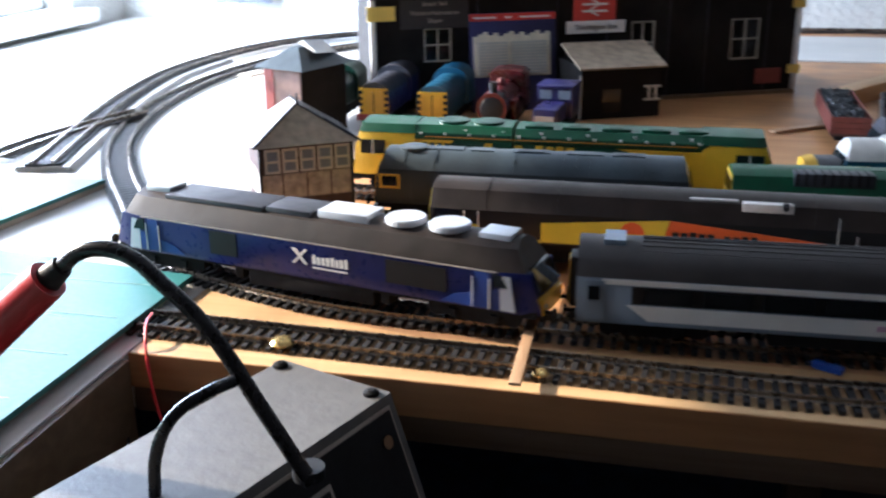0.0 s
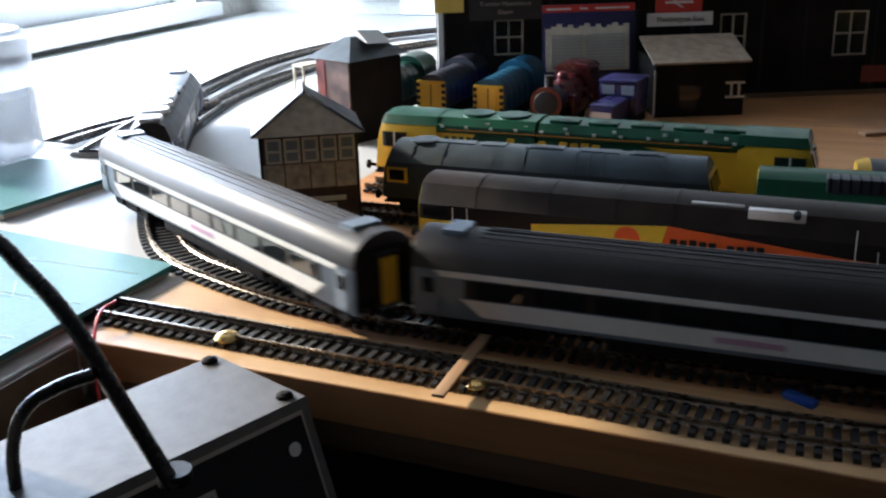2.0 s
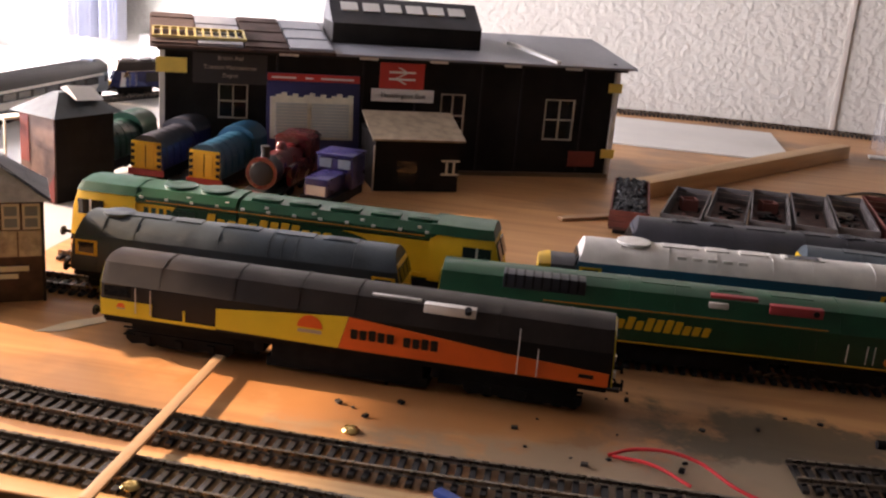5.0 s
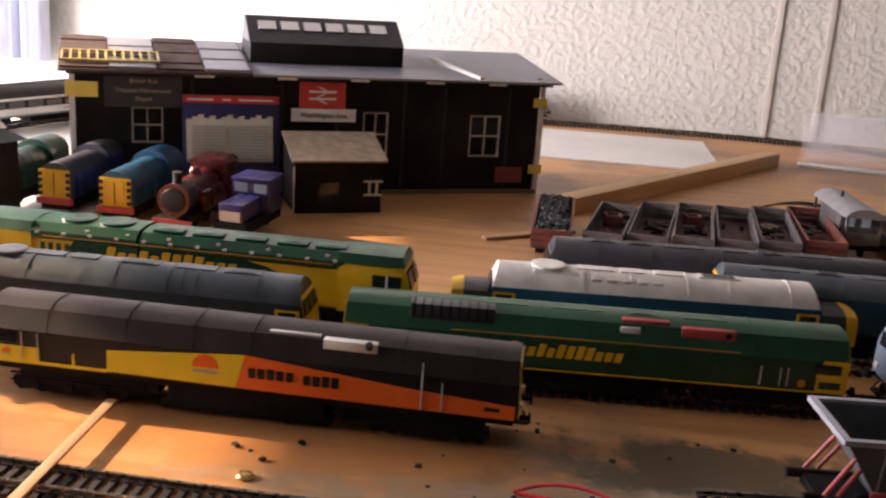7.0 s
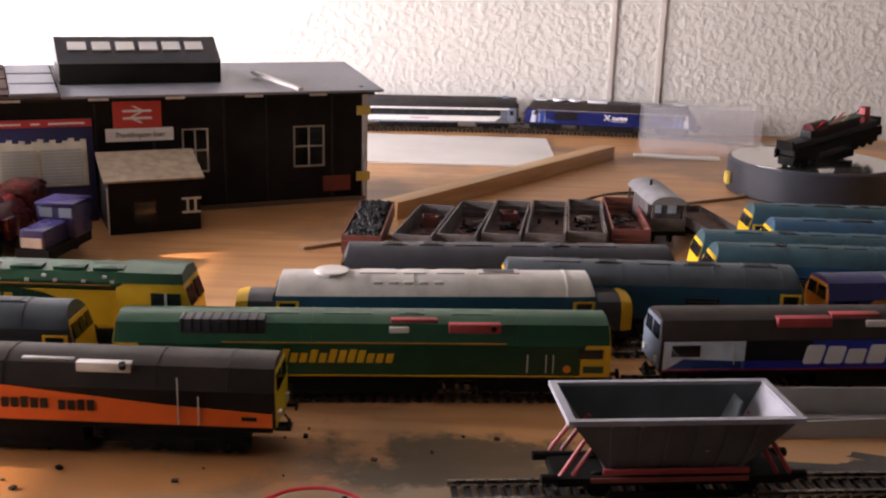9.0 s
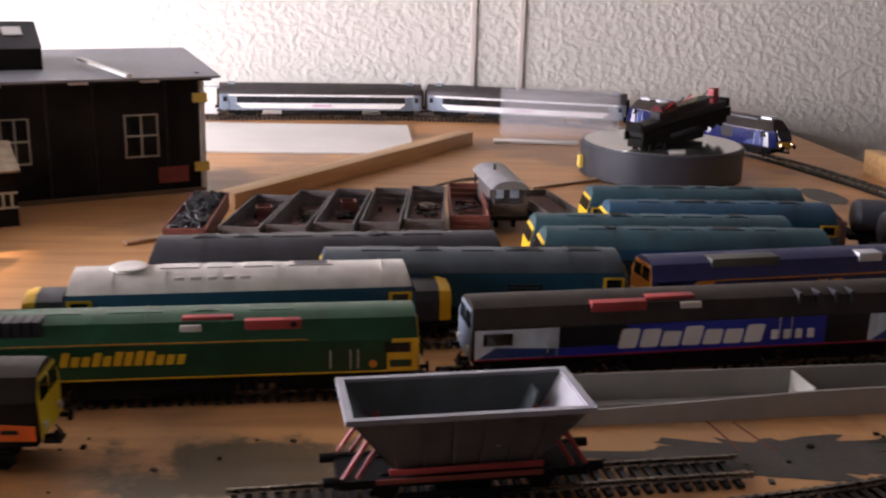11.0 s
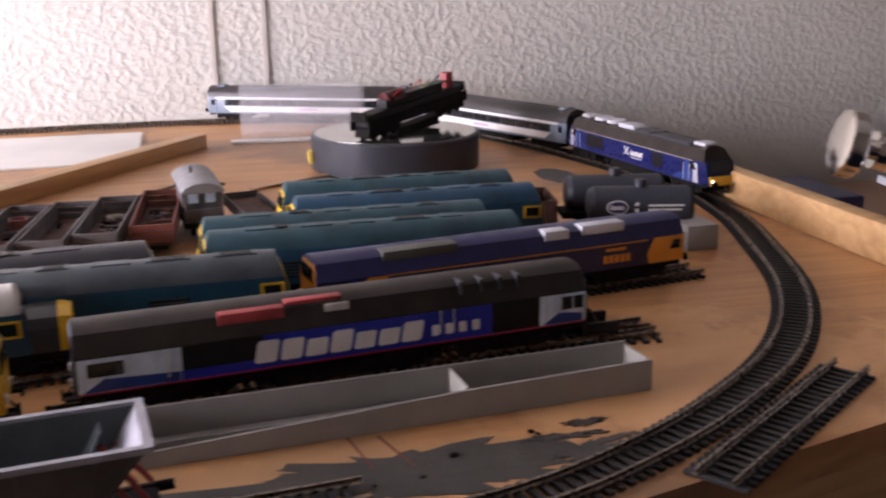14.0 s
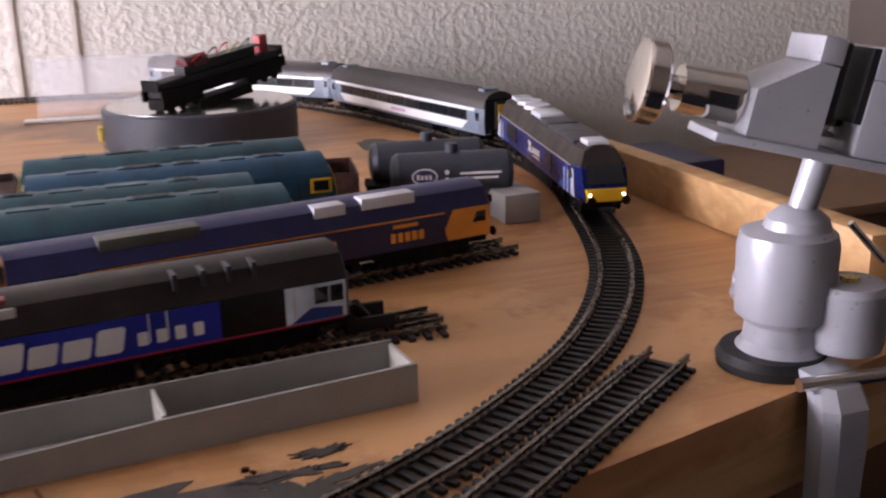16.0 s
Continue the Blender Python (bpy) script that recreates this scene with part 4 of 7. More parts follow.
def fan(root, x, z=0.0529, r=0.0075, material=CHAR):
    part("roof_fan", lathe(bmesh.new(), (x, 0, z), [(r, -0.0012), (r, 0.0006), (r * 0.85, 0.0010), (r * 0.3, 0.0004)], 20), material, root)


grey = loco_round("dull slate grey locomotive with worn ribbed roof and yellow end", 0.204, GREYBODY, GREYROOF, YELLOW, 2, seams=(-0.40, -0.30, -0.05, 0.10, 0.14, 0.18, 0.35))
fan(grey, -0.078, r=0.0095, material=GREYROOF)
dress(grey, 0.204, 2, 0.0531, GREYROOF, GREYBODY, 2)
grey.matrix_world = along(-0.053, 0.0800, 0.151, 0.0840)
white37 = loco_round("blue locomotive with cream roof, yellow nose ends and red nameplate", 0.250, RBLUE, OFFWHITE, YELLOW, 3, nose=0.021, seams=(-0.30, -0.18, -0.06, 0.08, 0.18, 0.33))
side_plate(white37, "nameplate", rect(-0.050, -0.029, 0.0285, 0.0330), RESIN_RED)
side_plate(white37, "arrow_emblem", [(0.030, 0.0260), (0.062, 0.0258), (0.062, 0.0276), (0.045, 0.0276), (0.036, 0.0312), (0.032, 0.0312), (0.040, 0.0276), (0.030, 0.0276)], WHITE)
side_plate(white37, "vent", rect(-0.082, -0.062, 0.0270, 0.0330), BLACK)
fan(white37, -0.066, z=0.0532, r=0.011, material=OFFWHITE)
for k in range(5):
    roof_block(white37, "roof_vent", -0.040 + k * 0.0095, -0.034 + k * 0.0095, -0.0135, -0.0115, 0.0475, 0.0500, OFFWHITE)
dress(white37, 0.208, 3, 0.0531, OFFWHITE, CHAR, 0)
white37.matrix_world = along(0.2225, 0.1535, 0.4715, 0.1785)
blk = loco_round("charcoal black locomotive body with weathered roof", 0.240, CHAR, CHAR, CHAR, 3, seams=(-0.35, -0.2, 0.0, 0.12, 0.3))
fan(blk, 0.03, r=0.006)
dress(blk, 0.240, 4, 0.0531, CHAR, BLACK, 2)
blk.matrix_world = along(0.277, 0.229, 0.517, 0.250)
bl2 = loco_round("rail blue locomotive with ribbed dusty roof and yellow cab", 0.204, RBLUE, GREYROOF, YELLOW, 2, seams=(-0.3, -0.1, 0.05, 0.2, 0.3, 0.42))
dress(bl2, 0.204, 6, 0.0531, GREYROOF, BLACK, 2)
bl2.matrix_world = along(0.388, 0.203, 0.591, 0.2055)
for k, (roofm, bodym, x0, y0, x1, y1, lab) in enumerate((
        (TEALG, TEAL, 0.541, 0.2625, 0.757, 0.2610, "faded green-teal locomotive with smooth roof and yellow end"),
        (TEALG, TEAL, 0.540, 0.3010, 0.745, 0.2990, "faded teal locomotive with small roof hatch"),
        (TEAL, RBLUE, 0.607, 0.3500, 0.800, 0.3470, "bright rail blue locomotive with round roof"),
        (TEALG, TEAL, 0.605, 0.4040, 0.798, 0.4025, "teal locomotive with yellow end beside a round display stand"))):
    t_ob = loco_round(lab, math.hypot(x1 - x0, y1 - y0), bodym, roofm, YELLOW, 2, seams=(-0.25, 0.05, 0.3))
    fan(t_ob, -0.055 + 0.02 * k, r=0.0045, material=BLACK)
    dress(t_ob, math.hypot(x1 - x0, y1 - y0), 11 + k, 0.0531, roofm, BLACK, 2)
    t_ob.matrix_world = along(x0, y0, x1, y1)


def loco70():
    """A bonneted freight locomotive: raised cabs, narrow hood, angled shoulder to the rear cab."""
    L = 0.278
    root = thing("diesel_locomotive", "green and yellow bonneted freight locomotive with twin roof fans", "model locomotive", group="parked diesel locomotives")
    running_gear(root, L)
    H = L / 2
    hood = [(0.0150, 0.0188), (0.0150, 0.0440), (0.0168, 0.0455), (0.0168, 0.0490), (0.0120, 0.0535), (0.0, 0.0545)]
    ring = [(y, z) for y, z in hood] + [(-y, z) for y, z in reversed(hood) if y > 0]
    part("hood", loft(bmesh.new(), [[(x, y, z) for y, z in ring] for x in (-H + 0.046, -0.028)]), GREEN, root)
    part("hood_rear", loft(bmesh.new(), [[(x, y * 0.98, z - 0.0006) for y, z in ring] for x in (-0.0262, H - 0.042)]), GREEN, root)
    for s in (-1, 1):
        a, b, c = s * (H - 0.002), s * (H - 0.010), s * (H - 0.046)
        cab = [(0.0172, 0.0188), (0.0177, 0.0370), (0.0170, 0.0470), (0.0135, 0.0530), (0.0, 0.0545)]
        rg = [(y, z) for y, z in cab] + [(-y, z) for y, z in reversed(cab) if y > 0]
        part("cab", loft(bmesh.new(), [[(a - s * 0.30 * max(0, z - 0.030), y * 0.92, z) for y, z in rg], [(b - s * 0.1 * max(0, z - 0.030), y, z) for y, z in rg], [(s * (H - 0.030), y, z) for y, z in rg], [(c, y * 0.96, z) for y, z in rg]]), YELLOW, root)
        top = [(0.0171, 0.0478), (0.0137, 0.0532), (0.0, 0.0548)]
        rt = [(y, z) for y, z in top] + [(-y, z) for y, z in reversed(top) if y > 0]
        part("cab_roof", loft(bmesh.new(), [[(a - s * 0.30 * (z - 0.030) + s * 0.0003, y * 0.93, z + 0.0003) for y, z in rt], [(b - s * 0.002, y * 1.01, z + 0.0003) for y, z in rt], [(c, y * 1.0, z + 0.0003) for y, z in rt]]), GREEN, root)
        x0, x1 = sorted((s * (H - 0.0085), s * (H - 0.0255)))
        side_plate(root, "cab_window", rect(x0, x1, 0.0335, 0.0430), GLASSD, y=-0.0177, thick=0.0006)
        side_plate(root, "window_bar", rect((x0 + x1) / 2 - 0.0006, (x0 + x1) / 2 + 0.0006, 0.0335, 0.0430), OFFWHITE, y=-0.0177, thick=0.0010)
        for y in (-0.008, 0.008):
            q = [(y - 0.006, 0.0350), (y + 0.006, 0.0350), (y + 0.0055, 0.0450), (y - 0.0055, 0.0450)]
            part("windscreen", loft(bmesh.new(), [[(s * (H - 0.002 - 0.30 * (z - 0.030)) + s * o, yy, z) for yy, z in q] for o in (0.0008, -0.0002)], smooth=False), GLASSD, root)
    side_plate(root, "yellow_shoulder", [(H - 0.100, 0.0430), (H - 0.046, 0.0430), (H - 0.046, 0.0200), (H - 0.058, 0.0200), (H - 0.066, 0.0320), (H - 0.088, 0.0405)], YELLOW, y=-0.0150)
    side_plate(root, "yellow_shoulder", [(-H + 0.046, 0.0440), (-H + 0.072, 0.0440), (-H + 0.060, 0.0300), (-H + 0.046, 0.0280)], YELLOW, y=-0.0150)
    wordmark(root, -0.048, 0.033, 0.0330, 0.0430, -0.0152, YELLOW, (1, .7, .7, .95, .7, 1, .95, 1, .95, .7, .7, .7), lean=0.2)
    for x in (-0.070, -0.046):
        fan(root, x, z=0.0545, r=0.0105, material=GREEN2)
    part("louvres", boxes(*[(-0.088 + k * 0.005, -0.085 + k * 0.005, -0.0156, -0.0149, 0.0300, 0.0420) for k in range(7)]), GREEN2, root)
    part("roof_catch", boxes(*[(x, x + 0.0022, -0.0172, -0.0160, 0.0478, 0.0492) for x in np.linspace(-0.09, 0.09, 12)]), OFFWHITE, root)
    for k in range(15):
        x = -0.086 + k * 0.0112
        if not -0.050 < x < 0.036:
            side_plate(root, "door_line", rect(x, x + 0.0004, 0.0215, 0.0430), GREEN2, y=-0.0150, thick=0.0003)
        side_plate(root, "door_catch", rect(x + 0.004, x + 0.0055, 0.0250, 0.0262), OFFWHITE, y=-0.0150, thick=0.0006)
    side_plate(root, "cantrail_line", rect(-0.086, 0.090, 0.0462, 0.0467), TANGERINE, y=-0.0169, thick=0.0003)
    for x in (-0.020, 0.004, 0.030, 0.055, 0.078):
        roof_block(root, "roof_hatch", x, x + 0.018, -0.0105, -0.0015, 0.0530, 0.0549, GREEN)
        roof_block(root, "hatch_grille", x + 0.004, x + 0.013, -0.0085, -0.0035, 0.0540, 0.0552, GREEN2)
    for x in (-0.060, -0.035, -0.010, 0.020, 0.050, 0.085):
        part("lifting_lug", boxes((x, x + 0.0022, -0.0150, -0.0136, 0.0500, 0.0514)), OFFWHITE, root)
    side_plate(root, "walkway_rail", rect(-H + 0.05, H - 0.05, 0.0230, 0.0238), YELLOW, y=-0.0172, thick=0.0005)
    return root


fl70 = loco70()
fl70.matrix_world = along(-0.088, 0.1390, 0.204, 0.1400, 0.0015) @ Matrix.Scale(1.05, 4)


# ---- the moving train ----
def loco68():
    """Both cab ends sloped; the leading end is +x."""
    L = 0.264
    root = thing("passenger_locomotive", "dark blue passenger locomotive with yellow nose pulling the train", "model locomotive")
    running_gear(root, L, 2, blen=0.045)
    H = L / 2
    part("body", shell(L, ring_of(P68, 0, 3), rake=0.55, z_knee=0.0270, nose=0.84, round_=0.012), SALTIRE, root)
    part("roof", shell(L - 0.004, ring_of(P68, 2, 7), rake=0.55, z_knee=0.0270, nose=0.84, round_=0.012, grow=0.0002), BROWNROOF, root)
    for s in (-1, 1):
        ring = [(0.0150, 0.0170), (0.0156, 0.0252), (-0.0156, 0.0252), (-0.0150, 0.0170)]
        part("yellow_nose", loft(bmesh.new(), [[(s * (H + 0.0008), y * 0.86, z) for y, z in ring], [(s * (H - 0.010), y * 1.03, z) for y, z in ring]], smooth=False), YELLOW, root)
        q = [(-0.0128, 0.0285), (0.0128, 0.0285), (0.0115, 0.0395), (-0.0115, 0.0395)]
        part("windscreen", loft(bmesh.new(), [[(s * (H - 0.55 * (z - 0.0270) + 0.0008), y, z) for y, z in q], [(s * (H - 0.55 * (z - 0.0270) - 0.0008), y, z) for y, z in q]], smooth=False), GLASSD, root)
        for side in (-1, 1):
            y = side * 0.0179
            e = s * H
            part("cab_flash", plate(bmesh.new(), [(e - s * 0.020, 0.0182), (e - s * 0.0120, 0.0182), (e - s * 0.0150, 0.0360), (e - s * 0.0205, 0.0360)], y, 0.0003, side), SILVER, root)
            part("blue_fade", plate(bmesh.new(), [(e - s * 0.052, 0.0182), (e - s * 0.0206, 0.0182), (e - s * 0.0206, 0.0290), (e - s * 0.045, 0.0230)], y, 0.0003, side), SALTIRE2, root)
            part("cab_door", plate(bmesh.new(), rect(*sorted((e - s * 0.0265, e - s * 0.0335)), 0.0190, 0.0365), y, 0.0005, side), SALTIRE2, root)
            for x in (e - s * 0.0255, e - s * 0.0345):
                part("handrail", cyl(bmesh.new(), (x, side * 0.0188, 0.0185), (x, side * 0.0188, 0.0340), 0.00045, n=6), SILVER, root)
            part("side_window", plate(bmesh.new(), [(e - s * 0.0240, 0.0300), (e - s * 0.0160, 0.0300), (e - s * 0.0195, 0.0365), (e - s * 0.0240, 0.0365)], y, 0.0006, side), GLASSD, root)
        for y in (-0.0112, 0.0112):
            part("headlight", cyl(bmesh.new(), (s * (H - 0.0005), y, 0.0215), (s * (H + 0.0014), y, 0.0215), 0.0010, n=12), LAMPON if s > 0 else OFFWHITE, root, "lit white headlight" if s > 0 else "")
        roof_block(root, "cab_pod", *sorted((s * (H - 0.019), s * (H - 0.036))), -0.0075, 0.0075, 0.0500, 0.0532, SILVER, "white roof pod")
    for side in (-1, 1):
        y = side * 0.0179
        part("side_grille", plate(bmesh.new(), rect(-0.083, -0.049, 0.0230, 0.0355), y, 0.0004, side), BLACKBODY, root)
        part("side_grille", plate(bmesh.new(), rect(0.044, 0.062, 0.0225, 0.0360), y, 0.0004, side), BLACKBODY, root)
        part("cantrail_line", plate(bmesh.new(), rect(-0.110, 0.110, 0.0372, 0.0378), y, 0.0004, side), BEIGE, root)
        bm = bmesh.new()
        f = -side
        for row in ([(0.000, 0.0252), (0.002, 0.0252), (0.010, 0.0335), (0.008, 0.0335)], [(0.008, 0.0252), (0.010, 0.0252), (0.003, 0.0335), (0.000, 0.0335)],
                    *[rect(0.013 + k * 0.0028, 0.0150 + k * 0.0028, 0.0262, 0.0262 + 0.0050 * (1, .8, .8, .9, 1, .8, .9, 1)[k]) for k in range(8)], rect(0.013, 0.034, 0.0238, 0.0246)):
            q = [(f * (x - 0.008), z) for x, z in row]
            plate(bm, q if f > 0 else q[::-1], y, 0.0005, side)
        part("wordmark", bm, WHITE, root, "white emblem drawn as plain strokes")
    roof_block(root, "roof_panel", 0.030, 0.096, -0.0120, 0.0120, 0.0480, 0.0512, CHAR)
    roof_block(root, "roof_panel", 0.000, 0.028, -0.0110, 0.0110, 0.0480, 0.0519, CHAR)
    roof_block(root, "exhaust_cover", -0.034, -0.004, -0.0095, 0.0095, 0.0490, 0.0535, SILVER, "pale silver exhaust housing")
    for x in (-0.052, -0.077):
        part("roof_fan", lathe(bmesh.new(), (x, 0, 0.0505), [(0.0108, 0), (0.0108, 0.0026), (0.0100, 0.0034), (0.0060, 0.0030)], 24), SILVER, root, "round silver roof fan")
    return root


def coach(label):
    L = 0.300
    root = thing("passenger_coach", label, "model coach", group="coaches of the train")
    H = L / 2
    running_gear(root, L, 2, tank=False, blen=0.046)
    part("body", shell(L, ring_of(PCOACH, 0, 4), rake=0.0, nose=0.96, round_=0.002), COACHGREY, root)
    part("roof", shell(L, ring_of(PCOACH, 3, 9), rake=0.0, nose=0.96, round_=0.002, grow=0.0002), COACHROOF, root)
    for k in range(11):
        a = radians(90 + (k - 5) * 13)
        y, z = 0.0170 * math.cos(a), 0.0390 + 0.0143 * math.sin(a)
        part("roof_rib", boxes((-H + 0.03, H - 0.03, y - 0.0003, y + 0.0003, z - 0.0004, z + 0.0004)), COACHROOF, root)
    for side in (-1, 1):
        y = side * 0.0182
        part("white_band", plate(bmesh.new(), [(-H + 0.034, 0.0178), (H - 0.034, 0.0178), (H - 0.024, 0.0255), (-H + 0.024, 0.0255)], y, 0.0003, side), WHITE, root)
        part("upper_band", plate(bmesh.new(), rect(-H + 0.012, H - 0.012, 0.0355, 0.0382), y, 0.0003, side), WHITE, root)
        part("window_band", plate(bmesh.new(), rect(-H + 0.026, H - 0.026, 0.0262, 0.0350), y, 0.0003, side), BLACKBODY, root)
        for k in range(9):
            x0 = -H + 0.030 + k * 0.0270
            part("side_window", plate(bmesh.new(), rect(x0, x0 + 0.0220, 0.0270, 0.0342), y, 0.0007, side), GLASSD, root)
        for s in (-1, 1):
            part("door", plate(bmesh.new(), rect(*sorted((s * (H - 0.004), s * (H - 0.0135))), 0.0175, 0.0372), y, 0.0005, side), COACHGREY, root)
            part("door_window", plate(bmesh.new(), rect(*sorted((s * (H - 0.0058), s * (H - 0.0112))), 0.0275, 0.0345), y, 0.0009, side), GLASSD, root)
        part("emblem", plate(bmesh.new(), rect(-0.014, 0.014, 0.0205, 0.0232), y, 0.0006, side), mat("magenta_print", (0.55, 0.35, 0.48), 0.5), root)
    for s in (-1, 1):
        part("end_wall", boxes((*sorted((s * (H + 0.0006), s * (H - 0.0004))), -0.0160, 0.0160, 0.0165, 0.0470), bevel=0.0002), BLACKBODY, root)
        part("gangway", boxes((*sorted((s * (H + 0.0040), s * H)), -0.0062, 0.0062, 0.0180, 0.0440), bevel=0.0008), BLACK, root)
        part("end_door", boxes((*sorted((s * (H + 0.0046), s * (H + 0.0038))), -0.0045, 0.0045, 0.0195, 0.0420)), YELLOW, root, "yellow gangway door")
    for s in (-1, 1):
        part("roof_vent", boxes((*sorted((s * (H - 0.022), s * (H - 0.012))), -0.008, 0.008, 0.0515, 0.0542)), COACHGREY, root)
    part("equipment_box", boxes((-0.06, 0.06, -0.0150, 0.0150, 0.0080, 0.0150), bevel=0.001), DARK, root)
    return root


train_loco = loco68()
coach_a = coach("leading grey and white coach with dark window band")
coach_b = coach("trailing grey and white coach with yellow gangway door")
# nose of the train along the running line, metres from its start, by time
NOSE = [(0.0, 0.420), (0.5, 0.510), (1.0, 0.600), (1.5, 0.691), (2.0, 0.788), (2.5, 0.895), (3.0, 1.003), (3.5, 1.108), (4.0, 1.236), (4.5, 1.367), (5.5, 1.628), (7.0, 2.018), (8.0, 2.261), (9.0, 2.484),
        (10.0, 2.690), (10.5, 2.780), (11.0, 2.862), (11.5, 2.942), (12.0, 3.018), (12.5, 3.080), (13.0, 3.136), (13.5, 3.186), (14.0, 3.236), (14.5, 3.288), (15.0, 3.336), (15.5, 3.376), (16.0, 3.413)]


def nose_at(t):
    ts, ss = zip(*NOSE)
    return float(np.interp(t, ts, ss))


def vehicle_pose(s_front, L, inset):
    a, b = on_loop(s_front - inset), on_loop(s_front - L + inset)
    d, c = a - b, (a + b) / 2
    return pose(c.x, c.y, 0.0005, 0, 0, math.degrees(math.atan2(d.y, d.x)))


def motions():
    times = [k * 0.25 for k in range(65)]
    walk(train_loco, [(t, vehicle_pose(nose_at(t), 0.264, 0.045)) for t in times])
    walk(coach_a, [(t, vehicle_pose(nose_at(t) - 0.264 - 0.012, 0.300, 0.045)) for t in times])
    walk(coach_b, [(t, vehicle_pose(nose_at(t) - 0.264 - 0.300 - 0.024, 0.300, 0.045)) for t in times])


# ---- depot building ----
def depot():
    """Front wall from (0, 0) along +x in its own space, behind it +y."""
    root = thing("engine_shed", "home-made black card depot building with grey roof and taped corners", "model building")
    W, D, HT = 0.430, 0.108, 0.108
    holes = [(0.048, 0.074, 0.047, 0.078), (0.252, 0.276, 0.036, 0.077), (0.357, 0.388, 0.036, 0.076)]
    xs = [0.004] + [v for a, b, *_ in holes for v in (a, b)] + [W - 0.004]
    for k in range(0, len(xs) - 1, 2):
        part("wall_panel", boxes((xs[k], xs[k + 1], 0, 0.003, 0, HT)), CARDBLK, root)
    for a, b, c, d in holes:
        part("wall_panel", boxes((a, b, 0, 0.003, 0, c)), CARDBLK, root)
        part("wall_panel", boxes((a, b, 0, 0.003, d, HT)), CARDBLK, root)
    part("rear_wall", boxes((0.004, W - 0.004, D - 0.003, D, 0, HT + 0.008)), CARDBLK, root)
    for x in (0.001, W - 0.004):
        part("side_wall", boxes((x, x + 0.003, 0.003, D - 0.003, 0, HT + 0.004)), CARDBLK, root)
    for a, b, c, d in holes:
        w = part("window", boxes((a, b, 0.0022, 0.0028, c, d)), glass_mat("depot_pane", (0.06, 0.065, 0.07), 0.08, 0.22), root, "window with aged cream bars")
        m1, m2 = (a + b) / 2, (c + d) / 2
        for bar in ((a, a + 0.0013, c, d), (b - 0.0013, b, c, d), (a + 0.0013, b - 0.0013, c, c + 0.0013), (a + 0.0013, b - 0.0013, d - 0.0013, d),
                    (m1 - 0.0006, m1 + 0.0006, c + 0.0013, d - 0.0013), (a + 0.0013, m1 - 0.0006, m2 - 0.0006, m2 + 0.0006), (m1 + 0.0006, b - 0.0013, m2 - 0.0006, m2 + 0.0006)):
            part("window_bar", boxes((bar[0], bar[1], -0.0006, 0.002, bar[2], bar[3])), WINDOWTRIM, w)
    for x in (0.098, 0.176, 0.226, 0.290, 0.330, 0.395):
        part("wall_batten", boxes((x, x + 0.0022, -0.0012, 0, 0.0, HT - 0.003)), BLACK, root)
    for x in (-0.002, W - 0.003):
        part("corner_post", boxes((x, x + 0.0045, -0.0025, 0.0015, 0.0, HT)), OFFWHITE, root, "bare white corner post")
    for x, z in ((W - 0.010, 0.085), (W - 0.010, 0.020)):
        part("tape", boxes((x, x + 0.014, -0.0034, -0.0026, z, z + 0.009)), TAPE, root, "yellow masking tape")
    part("tape", boxes((-0.005, 0.021, -0.0034, -0.0026, 0.086, 0.099)), TAPE, root, "yellow masking tape")
    rx = Matrix.Rotation(radians(8), 4, "X")
    r = part("roof_sheet", boxes((0.150, W + 0.016, -0.008, 0.112, 0.0, 0.0022)), CARDROOF, root, "plain grey roof sheet")
    r.matrix_local = Matrix.Translation((0, 0, HT + 0.0006)) @ rx
    r2 = part("shingled_roof", boxes((-0.010, 0.1496, -0.010, 0.108, 0.0, 0.0022)), SHINGLE, root, "brown shingled roof section")
    lay = Matrix.Translation((0, 0, HT + 0.0010)) @ rx
    r2.matrix_local = lay
    for row in range(6):
        for col in range(4):
            st = part("shingle", boxes((-0.009 + col * 0.0395, 0.029 + col * 0.0395, -0.006 + row * 0.0185, 0.0105 + row * 0.0185, 0.0024, 0.0040 + 0.0008 * ((row + col) % 2))), CARDROOF if col % 2 else SHINGLE, root)
            st.matrix_local = lay
    fr = part("grating", boxes((-0.008, 0.072, 0.004, 0.0062, 0.0052, 0.0074), (-0.008, 0.072, 0.036, 0.0382, 0.0052, 0.0074)), GRATING, root, "yellowed plastic grating laid on the roof")
    fr.matrix_local = lay
    for k in range(12):
        part("grating_bar", boxes((-0.008 + k * 0.00712, -0.0064 + k * 0.00712, 0.0062, 0.036, 0.0052, 0.0074)), GRATING, fr)
    part("eaves_strip", boxes((-0.004, W + 0.008, -0.0045, -0.0027, HT - 0.003, HT)), BLACK, root)
    for x in (0.10, 0.172, 0.238, 0.310, 0.372):
        part("paper_tab", boxes((x, x + 0.017, -0.0056, -0.0046, HT - 0.003, HT - 0.0005)), WHITE, root)
    z0 = HT + 0.0075
    mon = part("roof_lantern", boxes((0.152, 0.296, 0.030, 0.085, z0, z0 + 0.0185), bevel=0.0008), CARDBLK, root, "black roof lantern with white openings")
    top = part("lantern_roof", loft(bmesh.new(), [[(x, 0.030, z0 + 0.0185), (x, 0.085, z0 + 0.0185), (x, 0.070, z0 + 0.040), (x, 0.062, z0 + 0.040)] for x in (0.1515, 0.2965)], smooth=False), CHAR, mon)
